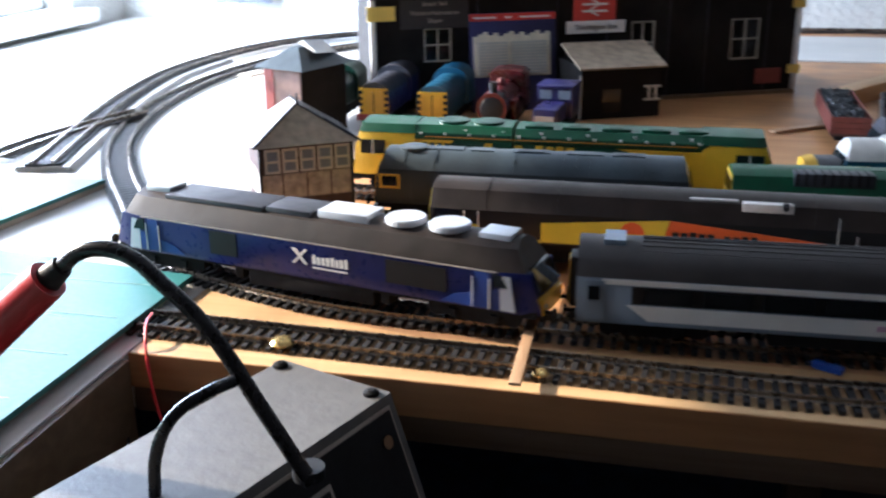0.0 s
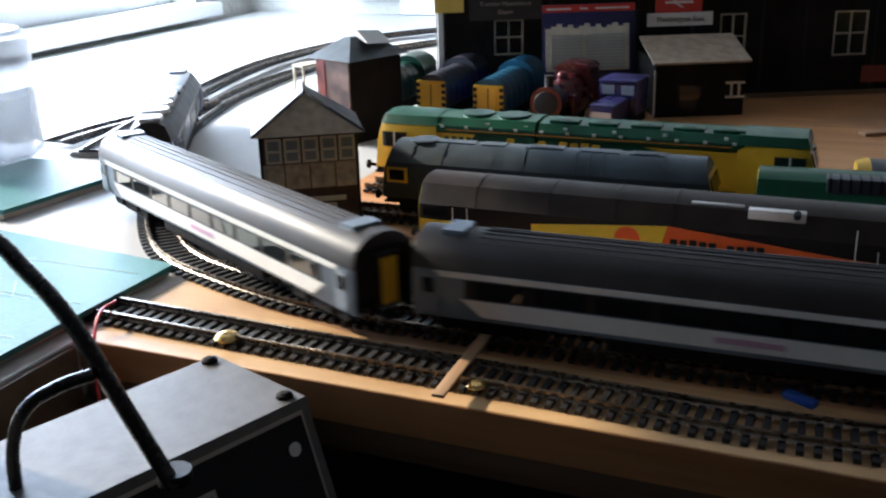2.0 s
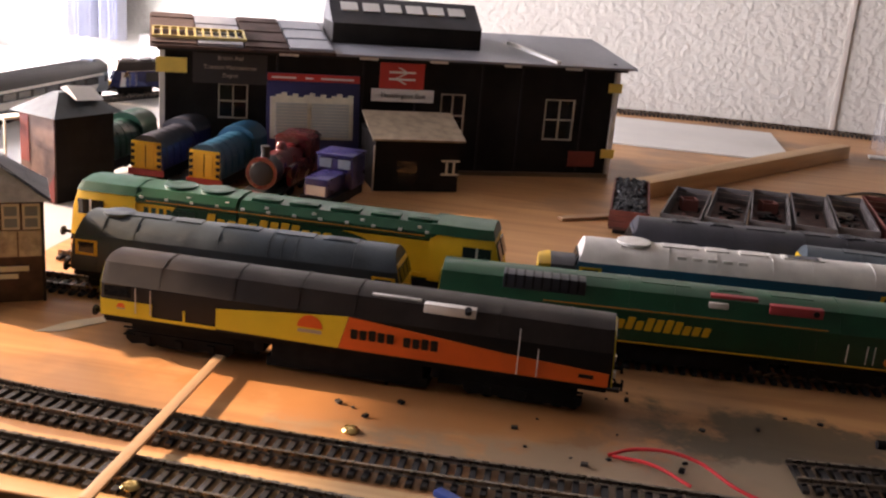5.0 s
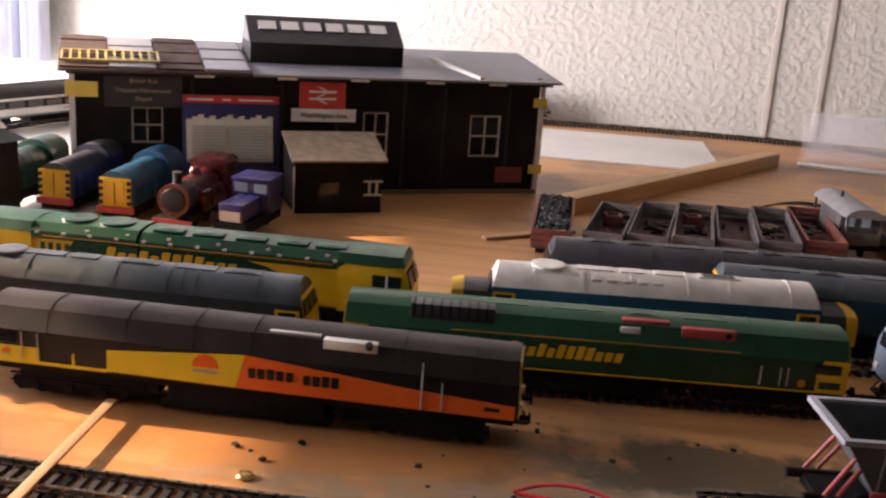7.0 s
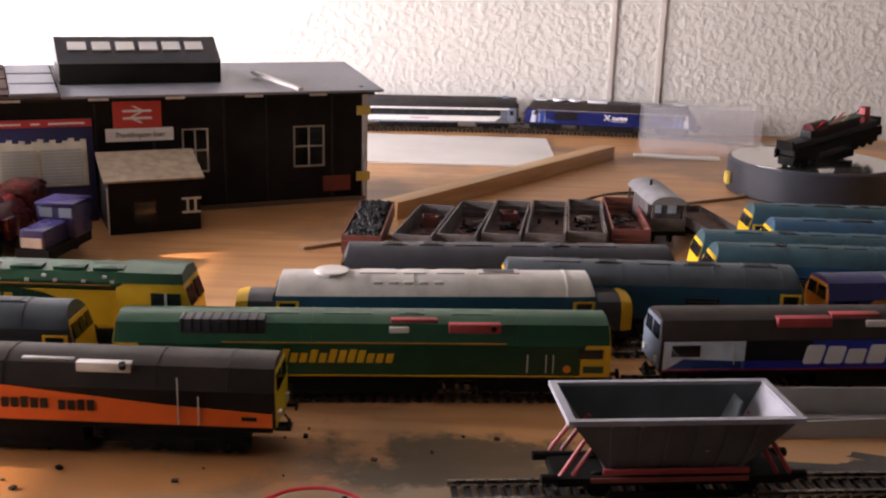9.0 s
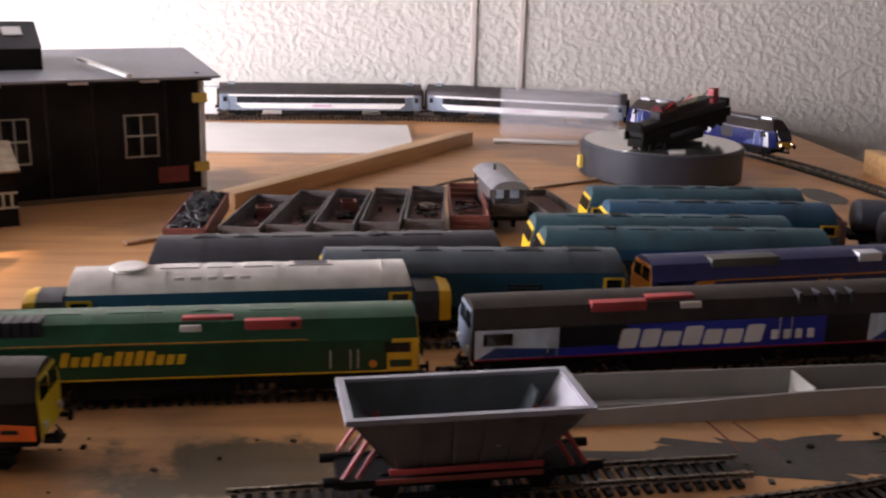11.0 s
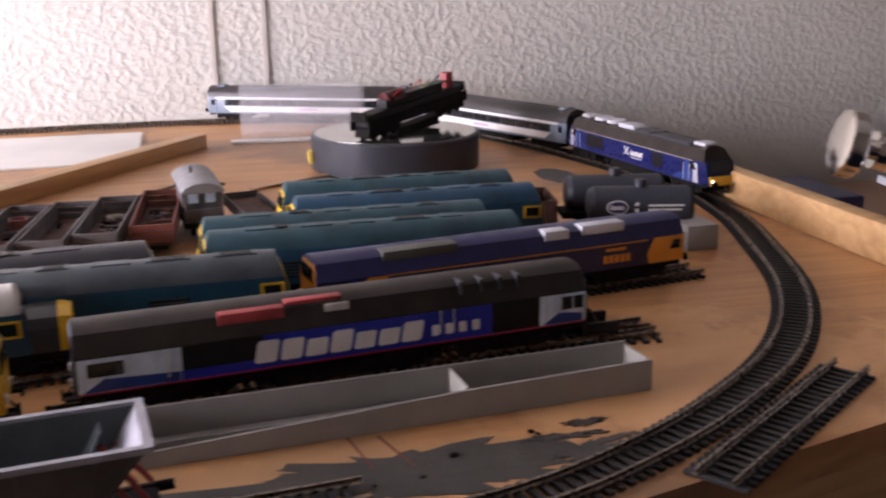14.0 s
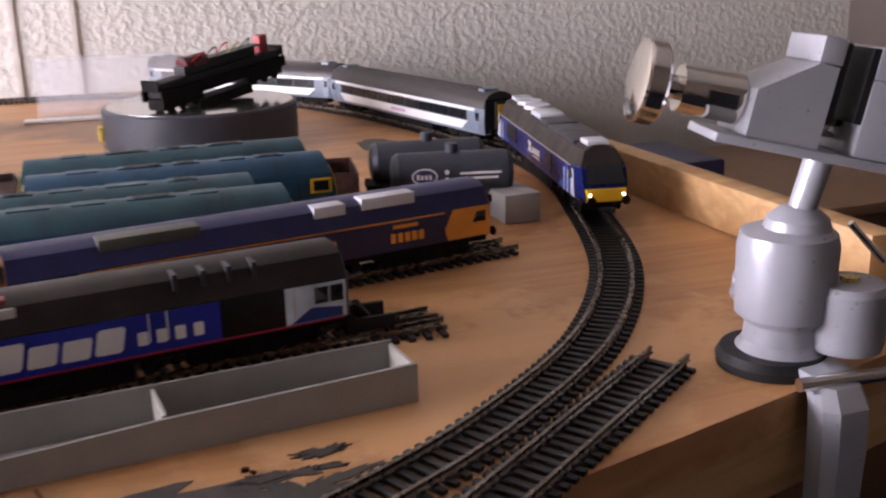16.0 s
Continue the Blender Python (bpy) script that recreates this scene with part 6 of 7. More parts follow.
for s in (-1, 1):
    part("veranda", boxes((*sorted((s * 0.046, s * 0.0445)), -0.0155, 0.0155, 0.0160, 0.0270)), WAGGREY, van)
    for y in (-0.0155, 0.0135):
        part("veranda_post", boxes((*sorted((s * 0.046, s * 0.0445)), y, y + 0.0020, 0.0270, 0.0400)), WAGGREY, van)
part("end_window", boxes((-0.0308, -0.0301, -0.011, -0.003, 0.0290, 0.0365), (-0.0308, -0.0301, 0.003, 0.011, 0.0290, 0.0365)), ICE, van)
part("footboard", boxes((-0.048, 0.048, -0.0170, 0.0170, 0.0120, 0.0158)), DARK, van)
part("stove_pipe", cyl(bmesh.new(), (0.008, 0.004, 0.0470), (0.008, 0.004, 0.0530), 0.0013, n=10), BLACK, van)
for x in (-0.025, 0.025):
    bm = bmesh.new()
    for y in (-0.0082, 0.0082):
        cyl(bm, (x, y - 0.0013, 0.0066), (x, y + 0.0013, 0.0066), 0.0060, n=16)
    part("wheelset", bm, DARK, van)
van.matrix_world = along(0.550, 0.440, 0.542, 0.540)
flat = thing("flat_wagon", "dark low-sided wagon standing beside the brake van", "model wagon", along(0.600, 0.425, 0.582, 0.535))
part("deck", boxes((-0.050, 0.050, -0.015, 0.015, 0.012, 0.0160)), WAGFLOOR, flat)
part("low_side", boxes((-0.050, 0.050, -0.0162, -0.0151, 0.012, 0.0215), (-0.050, 0.050, 0.0151, 0.0162, 0.012, 0.0215), (-0.0512, -0.0501, -0.015, 0.015, 0.012, 0.0215), (0.0501, 0.0512, -0.015, 0.015, 0.012, 0.0215)), WAGGREY, flat)
part("wheels", boxes((-0.034, -0.020, -0.010, 0.010, 0.0005, 0.012), (0.020, 0.034, -0.010, 0.010, 0.0005, 0.012)), DARK, flat)


# ---- hopper wagon ----
hop = thing("hopper_wagon", "grey steel hopper wagon with red underframe struts", "model wagon")
HL, HW, zt, zb = 0.052, 0.0215, 0.0480, 0.0200
for nm, quad in (("side_sheet", [(-HL, -HW), (HL, -HW), (HL * 0.62, -HW * 0.52), (-HL * 0.62, -HW * 0.52)]), ("side_sheet", [(HL, HW), (-HL, HW), (-HL * 0.62, HW * 0.52), (HL * 0.62, HW * 0.52)]),
                 ("end_sheet", [(HL, -HW), (HL, HW), (HL * 0.62, HW * 0.52), (HL * 0.62, -HW * 0.52)]), ("end_sheet", [(-HL, HW), (-HL, -HW), (-HL * 0.62, -HW * 0.52), (-HL * 0.62, HW * 0.52)])):
    bm = bmesh.new()
    c = Vector((sum(p[0] for p in quad) / 4, sum(p[1] for p in quad) / 4, 0)).normalized() * 0.0012
    outer = [(quad[0][0], quad[0][1], zt), (quad[1][0], quad[1][1], zt), (quad[2][0], quad[2][1], zb), (quad[3][0], quad[3][1], zb)]
    loft(bm, [outer, [(x - c.x, y - c.y, z) for x, y, z in outer]], smooth=False)
    part(nm, bm, HOPSHADE, hop)
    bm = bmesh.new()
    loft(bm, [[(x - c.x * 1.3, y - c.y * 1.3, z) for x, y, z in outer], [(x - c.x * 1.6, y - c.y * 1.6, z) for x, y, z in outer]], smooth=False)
    # light painted in: the lit end lining is pale, the others shade-dark
    part("inner_lining", bm, HOPRIM if nm == "end_sheet" and quad[0][0] > 0 else HOPIN_SHADE, hop)
part("top_rim", boxes((-HL - 0.002, HL + 0.002, -HW - 0.002, -HW + 0.001, zt - 0.001, zt + 0.0015), (-HL - 0.002, HL + 0.002, HW - 0.001, HW + 0.002, zt - 0.001, zt + 0.0015), (-HL - 0.002, -HL + 0.0015, -HW + 0.001, HW - 0.001, zt - 0.001, zt + 0.0015), (HL - 0.0015, HL + 0.002, -HW + 0.001, HW - 0.001, zt - 0.001, zt + 0.0015)), HOPRIM, hop, "pale grey top rim")
part("inner_partition", loft(bmesh.new(), [[(0.021 + d, -HW * 0.55, zb + 0.0005), (0.021 + d, HW * 0.55, zb + 0.0005), (0.036 + d, HW * 0.90, zt - 0.004), (0.036 + d, HW * 0.35, zt - 0.004)] for d in (0.0, 0.0012)], smooth=False), HOPIN_SHADE, hop)
part("hopper_floor", boxes((-HL * 0.63, HL * 0.63, -HW * 0.53, HW * 0.53, zb - 0.001, zb)), HOPIN_SHADE, hop)
part("inner_brace", boxes((0.012, 0.014, -HW * 0.7, HW * 0.7, 0.030, 0.0318), (0.016, 0.018, -0.002, 0.002, 0.0205, 0.033)), OFFWHITE, hop)
for k in range(6):
    x = -0.034 + k * 0.0136
    part("side_rib", loft(bmesh.new(), [[(x + d, -HW - 0.0012, zt - 0.002) for d in (-0.0006, 0.0006)] + [(x + d, -HW + 0.0003, zt - 0.002) for d in (0.0006, -0.0006)], [(x * 0.9 + d, -HW * 0.52 - 0.0014, zb) for d in (-0.0006, 0.0006)] + [(x * 0.9 + d, -HW * 0.52 + 0.0003, zb) for d in (0.0006, -0.0006)]], smooth=False), HOPSHADE, hop)
part("solebar", boxes((-0.055, 0.055, -0.0140, -0.0115, 0.0130, 0.0170), (-0.055, 0.055, 0.0115, 0.0140, 0.0130, 0.0170)), DARK, hop)
part("red_step", boxes((-0.040, 0.034, -0.0150, -0.0141, 0.0150, 0.0172)), BRICK, hop)
part("red_edge", boxes((-HL * 0.66, HL * 0.66, -HW * 0.52 - 0.0030, -HW * 0.52 - 0.0016, zb - 0.0016, zb + 0.0012), bevel=0.0003), RESIN_RED, hop)
part("frame", boxes((-0.056, 0.056, -0.0113, 0.0113, 0.0120, 0.0165)), DARK, hop)
for s in (-1, 1):
    for y in (-0.013, 0.013):
        for o in (0.0, 0.006):
            part("end_strut", cyl(bmesh.new(), (s * (0.054 - o), y, 0.0180), (s * (0.042 - o), y * 0.9, 0.0370), 0.0011, n=8), RESIN_RED, hop)
    for y in (-0.0115, 0.0115):
        part("buffer", cyl(bmesh.new(), (s * 0.055, y, 0.0160), (s * 0.0625, y, 0.0160), 0.0022, n=12), DARK, hop)
    bm = bmesh.new()
    for y in (-0.0082, 0.0082):
        cyl(bm, (s * 0.035, y - 0.0013, 0.0115), (s * 0.035, y + 0.0013, 0.0115), 0.0062, n=18)
    part("wheelset", bm, DARK, hop)
part("brake_gear", boxes((-0.030, 0.030, -0.0138, -0.0122, 0.0060, 0.0095), (-0.012, 0.012, -0.010, 0.010, 0.006, 0.0118), bevel=0.0006), DARK, hop)
hop.matrix_world = pose(0.4625, -0.0180, 0, 0, 0, 6.5)
track([(0.36, -0.030), (0.46, -0.0185), (0.54, -0.0085), (0.60, -0.003)], "short siding under the grey hopper wagon")

# ---- styrene tray ----
tray = thing("styrene_tray", "long grey styrene trough with cross dividers on the board", "tray", along(0.505, 0.0620, 0.7600, 0.0810))
TL = 0.1285
part("base", boxes((-TL, TL, -0.013, 0.013, 0.0003, 0.0018)), STYRENE, tray)
part("long_side", loft(bmesh.new(), [[(-TL, y, 0.0003), (TL, y, 0.0003), (TL, y, 0.0170), (0.028, y, 0.0150), (-TL, y, 0.0075)] for y in (-0.0148, -0.0131)], smooth=False), STYRENE, tray, "front side cut down towards one end")
part("long_side", boxes((-TL, TL, 0.0131, 0.0148, 0.0003, 0.0175), bevel=0.0003), STYRENE, tray)
for x in (-TL + 0.0008, 0.028, TL - 0.0008):
    part("divider", boxes((x - 0.0008, x + 0.0008, -0.0130, 0.0130, 0.0019, 0.0160)), SHUTTER, tray)
part("inner_ledge", boxes((-TL + 0.002, 0.026, -0.002, -0.0005, 0.0019, 0.0060)), STYRENE, tray)

# ---- tank wagons ----
for k, (lab, m) in enumerate((("black oil tank wagon with oval emblem", along(0.847, 0.352, 0.920, 0.334)), ("second black tank wagon behind the first", along(0.853, 0.398, 0.913, 0.386)))):
    tk = thing("tank_wagon", lab, "model wagon", m, group="tank wagons")
    part("barrel", loft(bmesh.new(), [[(x, r * math.cos(a), 0.0300 + r * math.sin(a)) for a in np.linspace(0, 2 * math.pi, 29)[:-1]] for x, r in ((-0.042, 0.0070), (-0.0405, 0.0125), (-0.037, 0.0148), (0.037, 0.0148), (0.0405, 0.0125), (0.042, 0.0070))]), TTBLACK, tk)
    part("filler_dome", cyl(bmesh.new(), (0, 0, 0.0440), (0, 0, 0.0505), 0.0045, n=18), TTBLACK, tk)
    part("underframe", boxes((-0.045, 0.045, -0.0130, 0.0130, 0.0110, 0.0160)), DARK, tk)
    for x in (-0.025, 0.025):
        bm = bmesh.new()
        for y in (-0.0082, 0.0082):
            cyl(bm, (x, y - 0.0013, 0.0062), (x, y + 0.0013, 0.0062), 0.0060, n=16)
        part("wheelset", bm, DARK, tk)
    if k == 0:
        part("oval_emblem", plate(bmesh.new(), [(-0.020 + 0.0088 * math.cos(a), 0.0310 + 0.0056 * math.sin(a)) for a in np.linspace(0, 2 * math.pi, 25)[:-1]], -0.0146, 0.0006), WHITE, tk)
        part("oval_centre", plate(bmesh.new(), [(-0.020 + 0.0076 * math.cos(a), 0.0310 + 0.0046 * math.sin(a)) for a in np.linspace(0, 2 * math.pi, 25)[:-1]], -0.0150, 0.0006), NAVY, tk)
        wordmark(tk, -0.0255, -0.0145, 0.0292, 0.0328, -0.0156, WHITE, (1, .8, .8, .8), gap=0.3)
        part("label_bars", plate(plate(bmesh.new(), rect(0.004, 0.032, 0.0316, 0.0330), -0.0148, 0.0005), rect(0.004, 0.030, 0.0282, 0.0296), -0.0148, 0.0005), WHITE, tk)
        for z in (0.0285, 0.0335):
            part("hazard_dot", plate(bmesh.new(), [(-0.005 + 0.0016 * math.cos(a), z + 0.0016 * math.sin(a)) for a in np.linspace(0, 2 * math.pi, 13)[:-1]], -0.0148, 0.0005), WHITE, tk)
ld = thing("loading_box", "brown open box wagon beside the tank wagons", "model wagon", along(0.812, 0.374, 0.822, 0.432))
for sx0, sx1, sy0, sy1 in ((-0.028, 0.028, -0.014, -0.0128), (-0.028, 0.028, 0.0128, 0.014), (-0.028, -0.0268, -0.0127, 0.0127), (0.0268, 0.028, -0.0127, 0.0127)):
    part("box_side", boxes((sx0, sx1, sy0, sy1, 0.010, 0.030)), WAGFLOOR, ld)
part("box_floor", boxes((-0.028, 0.028, -0.014, 0.014, 0.0005, 0.0099)), DARK, ld)
tagged(part("grey_block", boxes((0.905, 0.931, 0.302, 0.342, 0.0003, 0.020), bevel=0.001), STYRENE), "small grey plastic block near the curve", "block")

# ---- display turntable with upturned chassis ----
tt = thing("display_turntable", "round black display stand with mirrored top", "display stand", pose(0.766, 0.722, 0) @ Matrix.Scale(0.95, 4))
part("drum", lathe(bmesh.new(), (0, 0, 0), [(0.096, 0.0003), (0.098, 0.002), (0.098, 0.0385), (0.0965, 0.0405)], 64), TTBLACK, tt)
part("mirror_top", lathe(bmesh.new(), (0, 0, 0), [(0.094, 0.0406), (0.094, 0.0412)], 64), TTMIRROR, tt, "mirrored disc top")
part("tape_tab", boxes((-0.103, -0.0985, -0.012, 0.002, 0.010, 0.024)), TAPE, tt)
ch = thing("locomotive_chassis", "stripped black diesel chassis with wires on the display stand", "model locomotive", pose(0.786, 0.722, 0.0478, 0, -5, 40) @ Matrix.Scale(0.86, 4))
part("chassis_block", boxes((-0.100, 0.100, -0.011, 0.011, 0.014, 0.030), (-0.060, 0.060, -0.008, 0.008, 0.030, 0.040), bevel=0.001), BLACK, ch)
part("side_frame", boxes((-0.105, 0.105, -0.0150, -0.0125, 0.010, 0.022), (-0.105, 0.105, 0.0125, 0.0150, 0.010, 0.022)), DARK, ch)
for x in (-0.070, 0.070):
    bg = part("bogie", boxes((x - 0.032, x + 0.032, -0.0115, 0.0115, 0.001, 0.013), bevel=0.0015), DARK, ch)
    for k in (-1, 0, 1):
        bm = bmesh.new()
        for y in (-0.0082, 0.0082):
            cyl(bm, (x + k * 0.019, y - 0.0013, 0.0030), (x + k * 0.019, y + 0.0013, 0.0030), 0.0066, n=16)
        part("wheelset", bm, DARK, bg)
part("circuit_board", boxes((-0.020, 0.070, -0.0085, 0.0085, 0.0402, 0.0418)), GREEN2, ch)
part("motor", cyl(bmesh.new(), (-0.055, 0, 0.040), (-0.020, 0, 0.040), 0.0085, n=18), MAROON, ch)
part("red_block", boxes((0.074, 0.088, -0.005, 0.005, 0.030, 0.0500), bevel=0.001), RESIN_RED, ch, "bright red plug block")
for k in range(5):
    tube("wire", [(-0.05 + 0.02 * k, -0.006, 0.040), (-0.035 + 0.02 * k, -0.012, 0.050 + 0.002 * (k % 3)), (-0.01 + 0.018 * k, 0.004, 0.0425)], 0.0007, (REDWIRE, BLACK, REDWIRE, BRASS, BLACK)[k], ch)
for x in (-0.106, 0.104):
    part("end_rail", boxes((x, x + 0.002, -0.012, 0.012, 0.022, 0.034)), DARK, ch)
part("cradle", boxes((-0.045, 0.045, -0.010, 0.010, -0.0105, 0.0005)), DARK, ch)

# ---- clear box lid ----
lid = thing("clear_sleeve", "clear acetate sleeve standing before the far track", "plastic sleeve", along(0.611, 0.985, 0.776, 0.975) @ Matrix.Scale(1.08, 4))
part("front_sheet", boxes((-0.075, 0.075, -0.022, -0.0215, 0.0005, 0.060)), CLEAR, lid)
part("rear_sheet", boxes((-0.075, 0.075, 0.0215, 0.022, 0.0005, 0.060)), CLEAR, lid)
part("top_sheet", boxes((-0.075, 0.075, -0.0214, 0.0214, 0.0596, 0.060)), CLEAR, lid)

# ---- timber, sticks, wires ----
tm = part("timber_batten", boxes((-0.236, 0.236, -0.011, 0.011, 0.0003, 0.0175), bevel=0.0008), PINE)
tm.matrix_world = along(0.290, 0.525, 0.557, 0.914)
tagged(tm, "planed pine batten lying across the board", "timber")
for lab, a, b, w in (("flat bare wooden stick on the board", (0.2230, 0.4000), (0.300, 0.455), 0.009), ("thin bare wooden stick beside the display stand", (0.600, 0.632), (0.685, 0.682), 0.008), ("pale card strip near the far track", (0.597, 0.935), (0.712, 0.925), 0.020)):
    L = math.hypot(b[0] - a[0], b[1] - a[1])
    st = part("wooden_stick", boxes((-L / 2, L / 2, -w / 2, w / 2, 0.0004, 0.0032), bevel=0.0005), LOLLY if w < 0.015 else WHITE_BOARD)
    st.matrix_world = along(*a, *b)
    tagged(st, lab, "stick")
L = 0.150
ls = part("lolly_stick", boxes((-L / 2, L / 2, -0.0027, 0.0027, 0, 0.0016), bevel=0.0004), LOLLY)
ls.matrix_world = pose(0.0735, -0.080, 0.0063, 0.8, 0, 92)
tagged(ls, "thin wooden strip laid across both front tracks", "stick")
for x, y in ((-0.043, -0.1275), (0.085, -0.1345), (0.155, -0.052)):
    pin = part("brass_pin", lathe(bmesh.new(), (0, 0, 0), [(0.0046, 0), (0.0050, 0.0008), (0.0038, 0.0022), (0.0016, 0.0030), (0.0003, 0.0032)], 20), BRASS)
    pin.matrix_world = pose(x, y, 0.0030 if y < -0.06 else 0.0003) @ Matrix.Scale(0.85 if x > 0 else 1.25, 4)
    tagged(pin, "domed brass drawing pin pressed into the board", "drawing pin", "brass drawing pins")
tagged(tube("red_wire", [(0.276, -0.0365, 0.0008), (0.288, -0.0330, 0.004), (0.312, -0.0370, 0.006), (0.335, -0.0560, 0.003), (0.350, -0.0640, 0.002)], 0.0009, REDWIRE), "red wire looping out of a hole in the board", "wire")
tagged(tube("red_wire", [(0.278, -0.0370, 0.0008), (0.296, -0.0440, 0.003), (0.313, -0.0570, 0.002)], 0.0009, REDWIRE), "red wire strand lying on the board", "wire")
tagged(tube("red_wire", [(-0.121, -0.112, 0.006), (-0.112, -0.135, 0.008), (-0.104, -0.150, -0.005), (-0.088, -0.165, -0.035), (-0.070, -0.172, -0.055)], 0.0008, REDWIRE), "thin red wire hanging over the board's edge", "wire")
tagged(tube("black_wire", [(-0.124, -0.130, -0.010), (-0.118, -0.155, -0.030), (-0.100, -0.170, -0.055), (-0.080, -0.178, -0.070)], 0.0009, BLACK), "thin black wire hanging under the board", "wire")
tagged(tube("grey_wire", [(0.470, 0.560, 0.001), (0.490, 0.610, 0.004), (0.545, 0.660, 0.006), (0.575, 0.668, 0.002)], 0.0011, BLACK), "two-core wire curling over the board", "wire")
tagged(tube("grey_wire", [(0.462, 0.556, 0.001), (0.480, 0.600, 0.004), (0.530, 0.648, 0.006), (0.575, 0.664, 0.002)], 0.0011, PINE_DARK), "two-core wire curling over the board", "wire")
clip = part("blue_clip", boxes((-0.007, 0.007, -0.0025, 0.0025, 0, 0.003), bevel=0.0008), SALTIRE2)
clip.matrix_world = pose(0.212, -0.108, 0.0050, 0, 0, -30)
tagged(clip, "small pale blue plastic clip between the tracks", "clip")
stub = thing("track_end", "short black track end beside broken buffer stop parts", "track", pose(0.778, 0.136, 0, 0, 0, -5))
for y in (0.0, 0.016):
    part("rail", boxes((-0.022, 0.022, y - 0.0008, y + 0.0008, 0.0022, 0.0045)), RAIL, stub)
for k in range(6):
    part("sleeper", boxes((-0.022 + k * 0.008, -0.019 + k * 0.008, -0.007, 0.023, 0.0003, 0.0022)), SLEEPER, stub)
tagged(part("buffer_stop", cyl(boxes((0.752, 0.756, 0.137, 0.163, 0.004, 0.020), (0.756, 0.776, 0.139, 0.142, 0.002, 0.012), (0.756, 0.776, 0.158, 0.161, 0.002, 0.012), bevel=0.0006), (0.757, 0.143, 0.018), (0.766, 0.150, 0.006), 0.003, n=8), BLACK), "broken black buffer stop behind the blue locomotive", "buffer stop")
rnd = random.Random(4)
for k in range(46):
    x, y = rnd.uniform(0.13, 0.75), rnd.uniform(-0.05, 0.04)
    r = rnd.uniform(0.0006, 0.0018)
    sp = part("debris", boxes((-r, r, -r * 0.7, r * 0.7, 0, r * 0.8)), (BLACK, DARK, GREYPATCH)[k % 3])
    sp.matrix_world = pose(x, y, 0.0003, 0, 0, rnd.uniform(0, 180))
    tagged(sp, "crumb of dark debris on the board", "debris", "debris crumbs")
for k, (x, y, w, d, rag) in enumerate(((0.622, 0.013, 0.090, 0.018, 0.55), (0.703, 0.014, 0.026, 0.008, 0.7), (0.916, 0.612, 0.020, 0.040, 0.1), (0.70, 0.028, 0.014, 0.003, 0.8), (0.715, 0.040, 0.010, 0.003, 0.8))):
    q = []
    for a in np.linspace(0, 2 * math.pi, 121)[:-1]:
        f = 1 + rag * (noise.noise((3 * math.cos(a) + k * 9, 3 * math.sin(a), 0.5)) + 0.8 * noise.noise((11 * math.cos(a) + k * 9, 11 * math.sin(a), 2.5)) + 0.5 * noise.noise((30 * math.cos(a), 30 * math.sin(a), k)))
        q.append((x + w * math.cos(a) * f, y + d * math.sin(a) * f))
    tagged(part("paint_stain", slab(bmesh.new(), q, 0.0001, 0.0003 + 0.00008 * k), GREYPATCH), "dried grey paint stain on the plywood", "stain", "paint stains", kind="structure")
for (a, b), (c, d) in (((0.601, 0.054), (0.607, 0.020)), ((0.615, 0.052), (0.625, 0.018))):
    gr = part("scored_line", boxes((-0.018, 0.018, -0.0006, 0.0006, 0.0001, 0.0004)), mat("dark_red_pencil", (0.18, 0.05, 0.03), 0.7))
    gr.matrix_world = along(a, b, c, d)
    tagged(gr, "dark red pencil line ruled on the plywood", "pencil line", kind="structure")

# ---- cutting mats, jar, controller, cable ----
for lab, poly in (("green self-healing cutting mat with scratches on a raised board", [(-0.1245, -0.058), (-0.36, -0.030), (-0.56, -0.42), (-0.128, -0.42)]), ("second green cutting mat beneath the window", [(-0.283, 0.118), (-0.60, 0.105), (-0.62, -0.020), (-0.30, -0.008)])):
    m_ = thing("cutting_mat", lab, "cutting mat", group="cutting mats")
    part("mat_sheet", slab(bmesh.new(), poly, 0.0040, 0.0070), MAT_GREEN, m_)
    part("backing_board", slab(bmesh.new(), [(x - 0.004 * (x > -0.2), y) for x, y in poly], 0.0002, 0.0038), CARDTAN, m_)
    for k in range(7):
        y = poly[0][1] - 0.02 - k * 0.045
        if lab.startswith("green"):
            part("grid_line", boxes((-0.34, -0.135, y, y + 0.0007, 0.0070, 0.0072)), MAT_LINE, m_)
    for k in range(14):
        sc = part("scratch", boxes((-0.012, 0.012, -0.0003, 0.0003, 0, 0.0001)), MAT_LINE, m_)
        sc.matrix_local = pose(rnd.uniform(-0.30, -0.16) - (0.2 if lab.startswith("second") else 0), rnd.uniform(-0.25, -0.09) + (0.15 if lab.startswith("second") else 0), 0.0072, 0, 0, rnd.uniform(-60, 60))
jar = thing("storage_jar", "smoked grey jar with a clear lid beside the window", "jar", pose(-0.435, 0.105, 0.0072))
part("jar_body", lathe(bmesh.new(), (0, 0, 0), [(0.046, 0), (0.050, 0.004), (0.050, 0.050), (0.046, 0.056)], 40), glass_mat("smoked_jar", (0.16, 0.19, 0.23), 0.2, 0.7), jar)
part("jar_lid", lathe(bmesh.new(), (0, 0, 0), [(0.050, 0.0562), (0.051, 0.060), (0.049, 0.095), (0.044, 0.100)], 40), glass_mat("frosted_lid", (0.6, 0.62, 0.66), 0.3, 0.55), jar)

CM = pose(-0.034, -0.150, 0, 0, 0, -20)
ctl = thing("train_controller", "silver hammer-finish train controller with black front panel", "controller", CM)
CT, CB, CLEN = 0.006, -0.095, 0.230
ring0 = [(0.0, CT), (0.062, CT), (0.100, CB), (0.0, CB)]
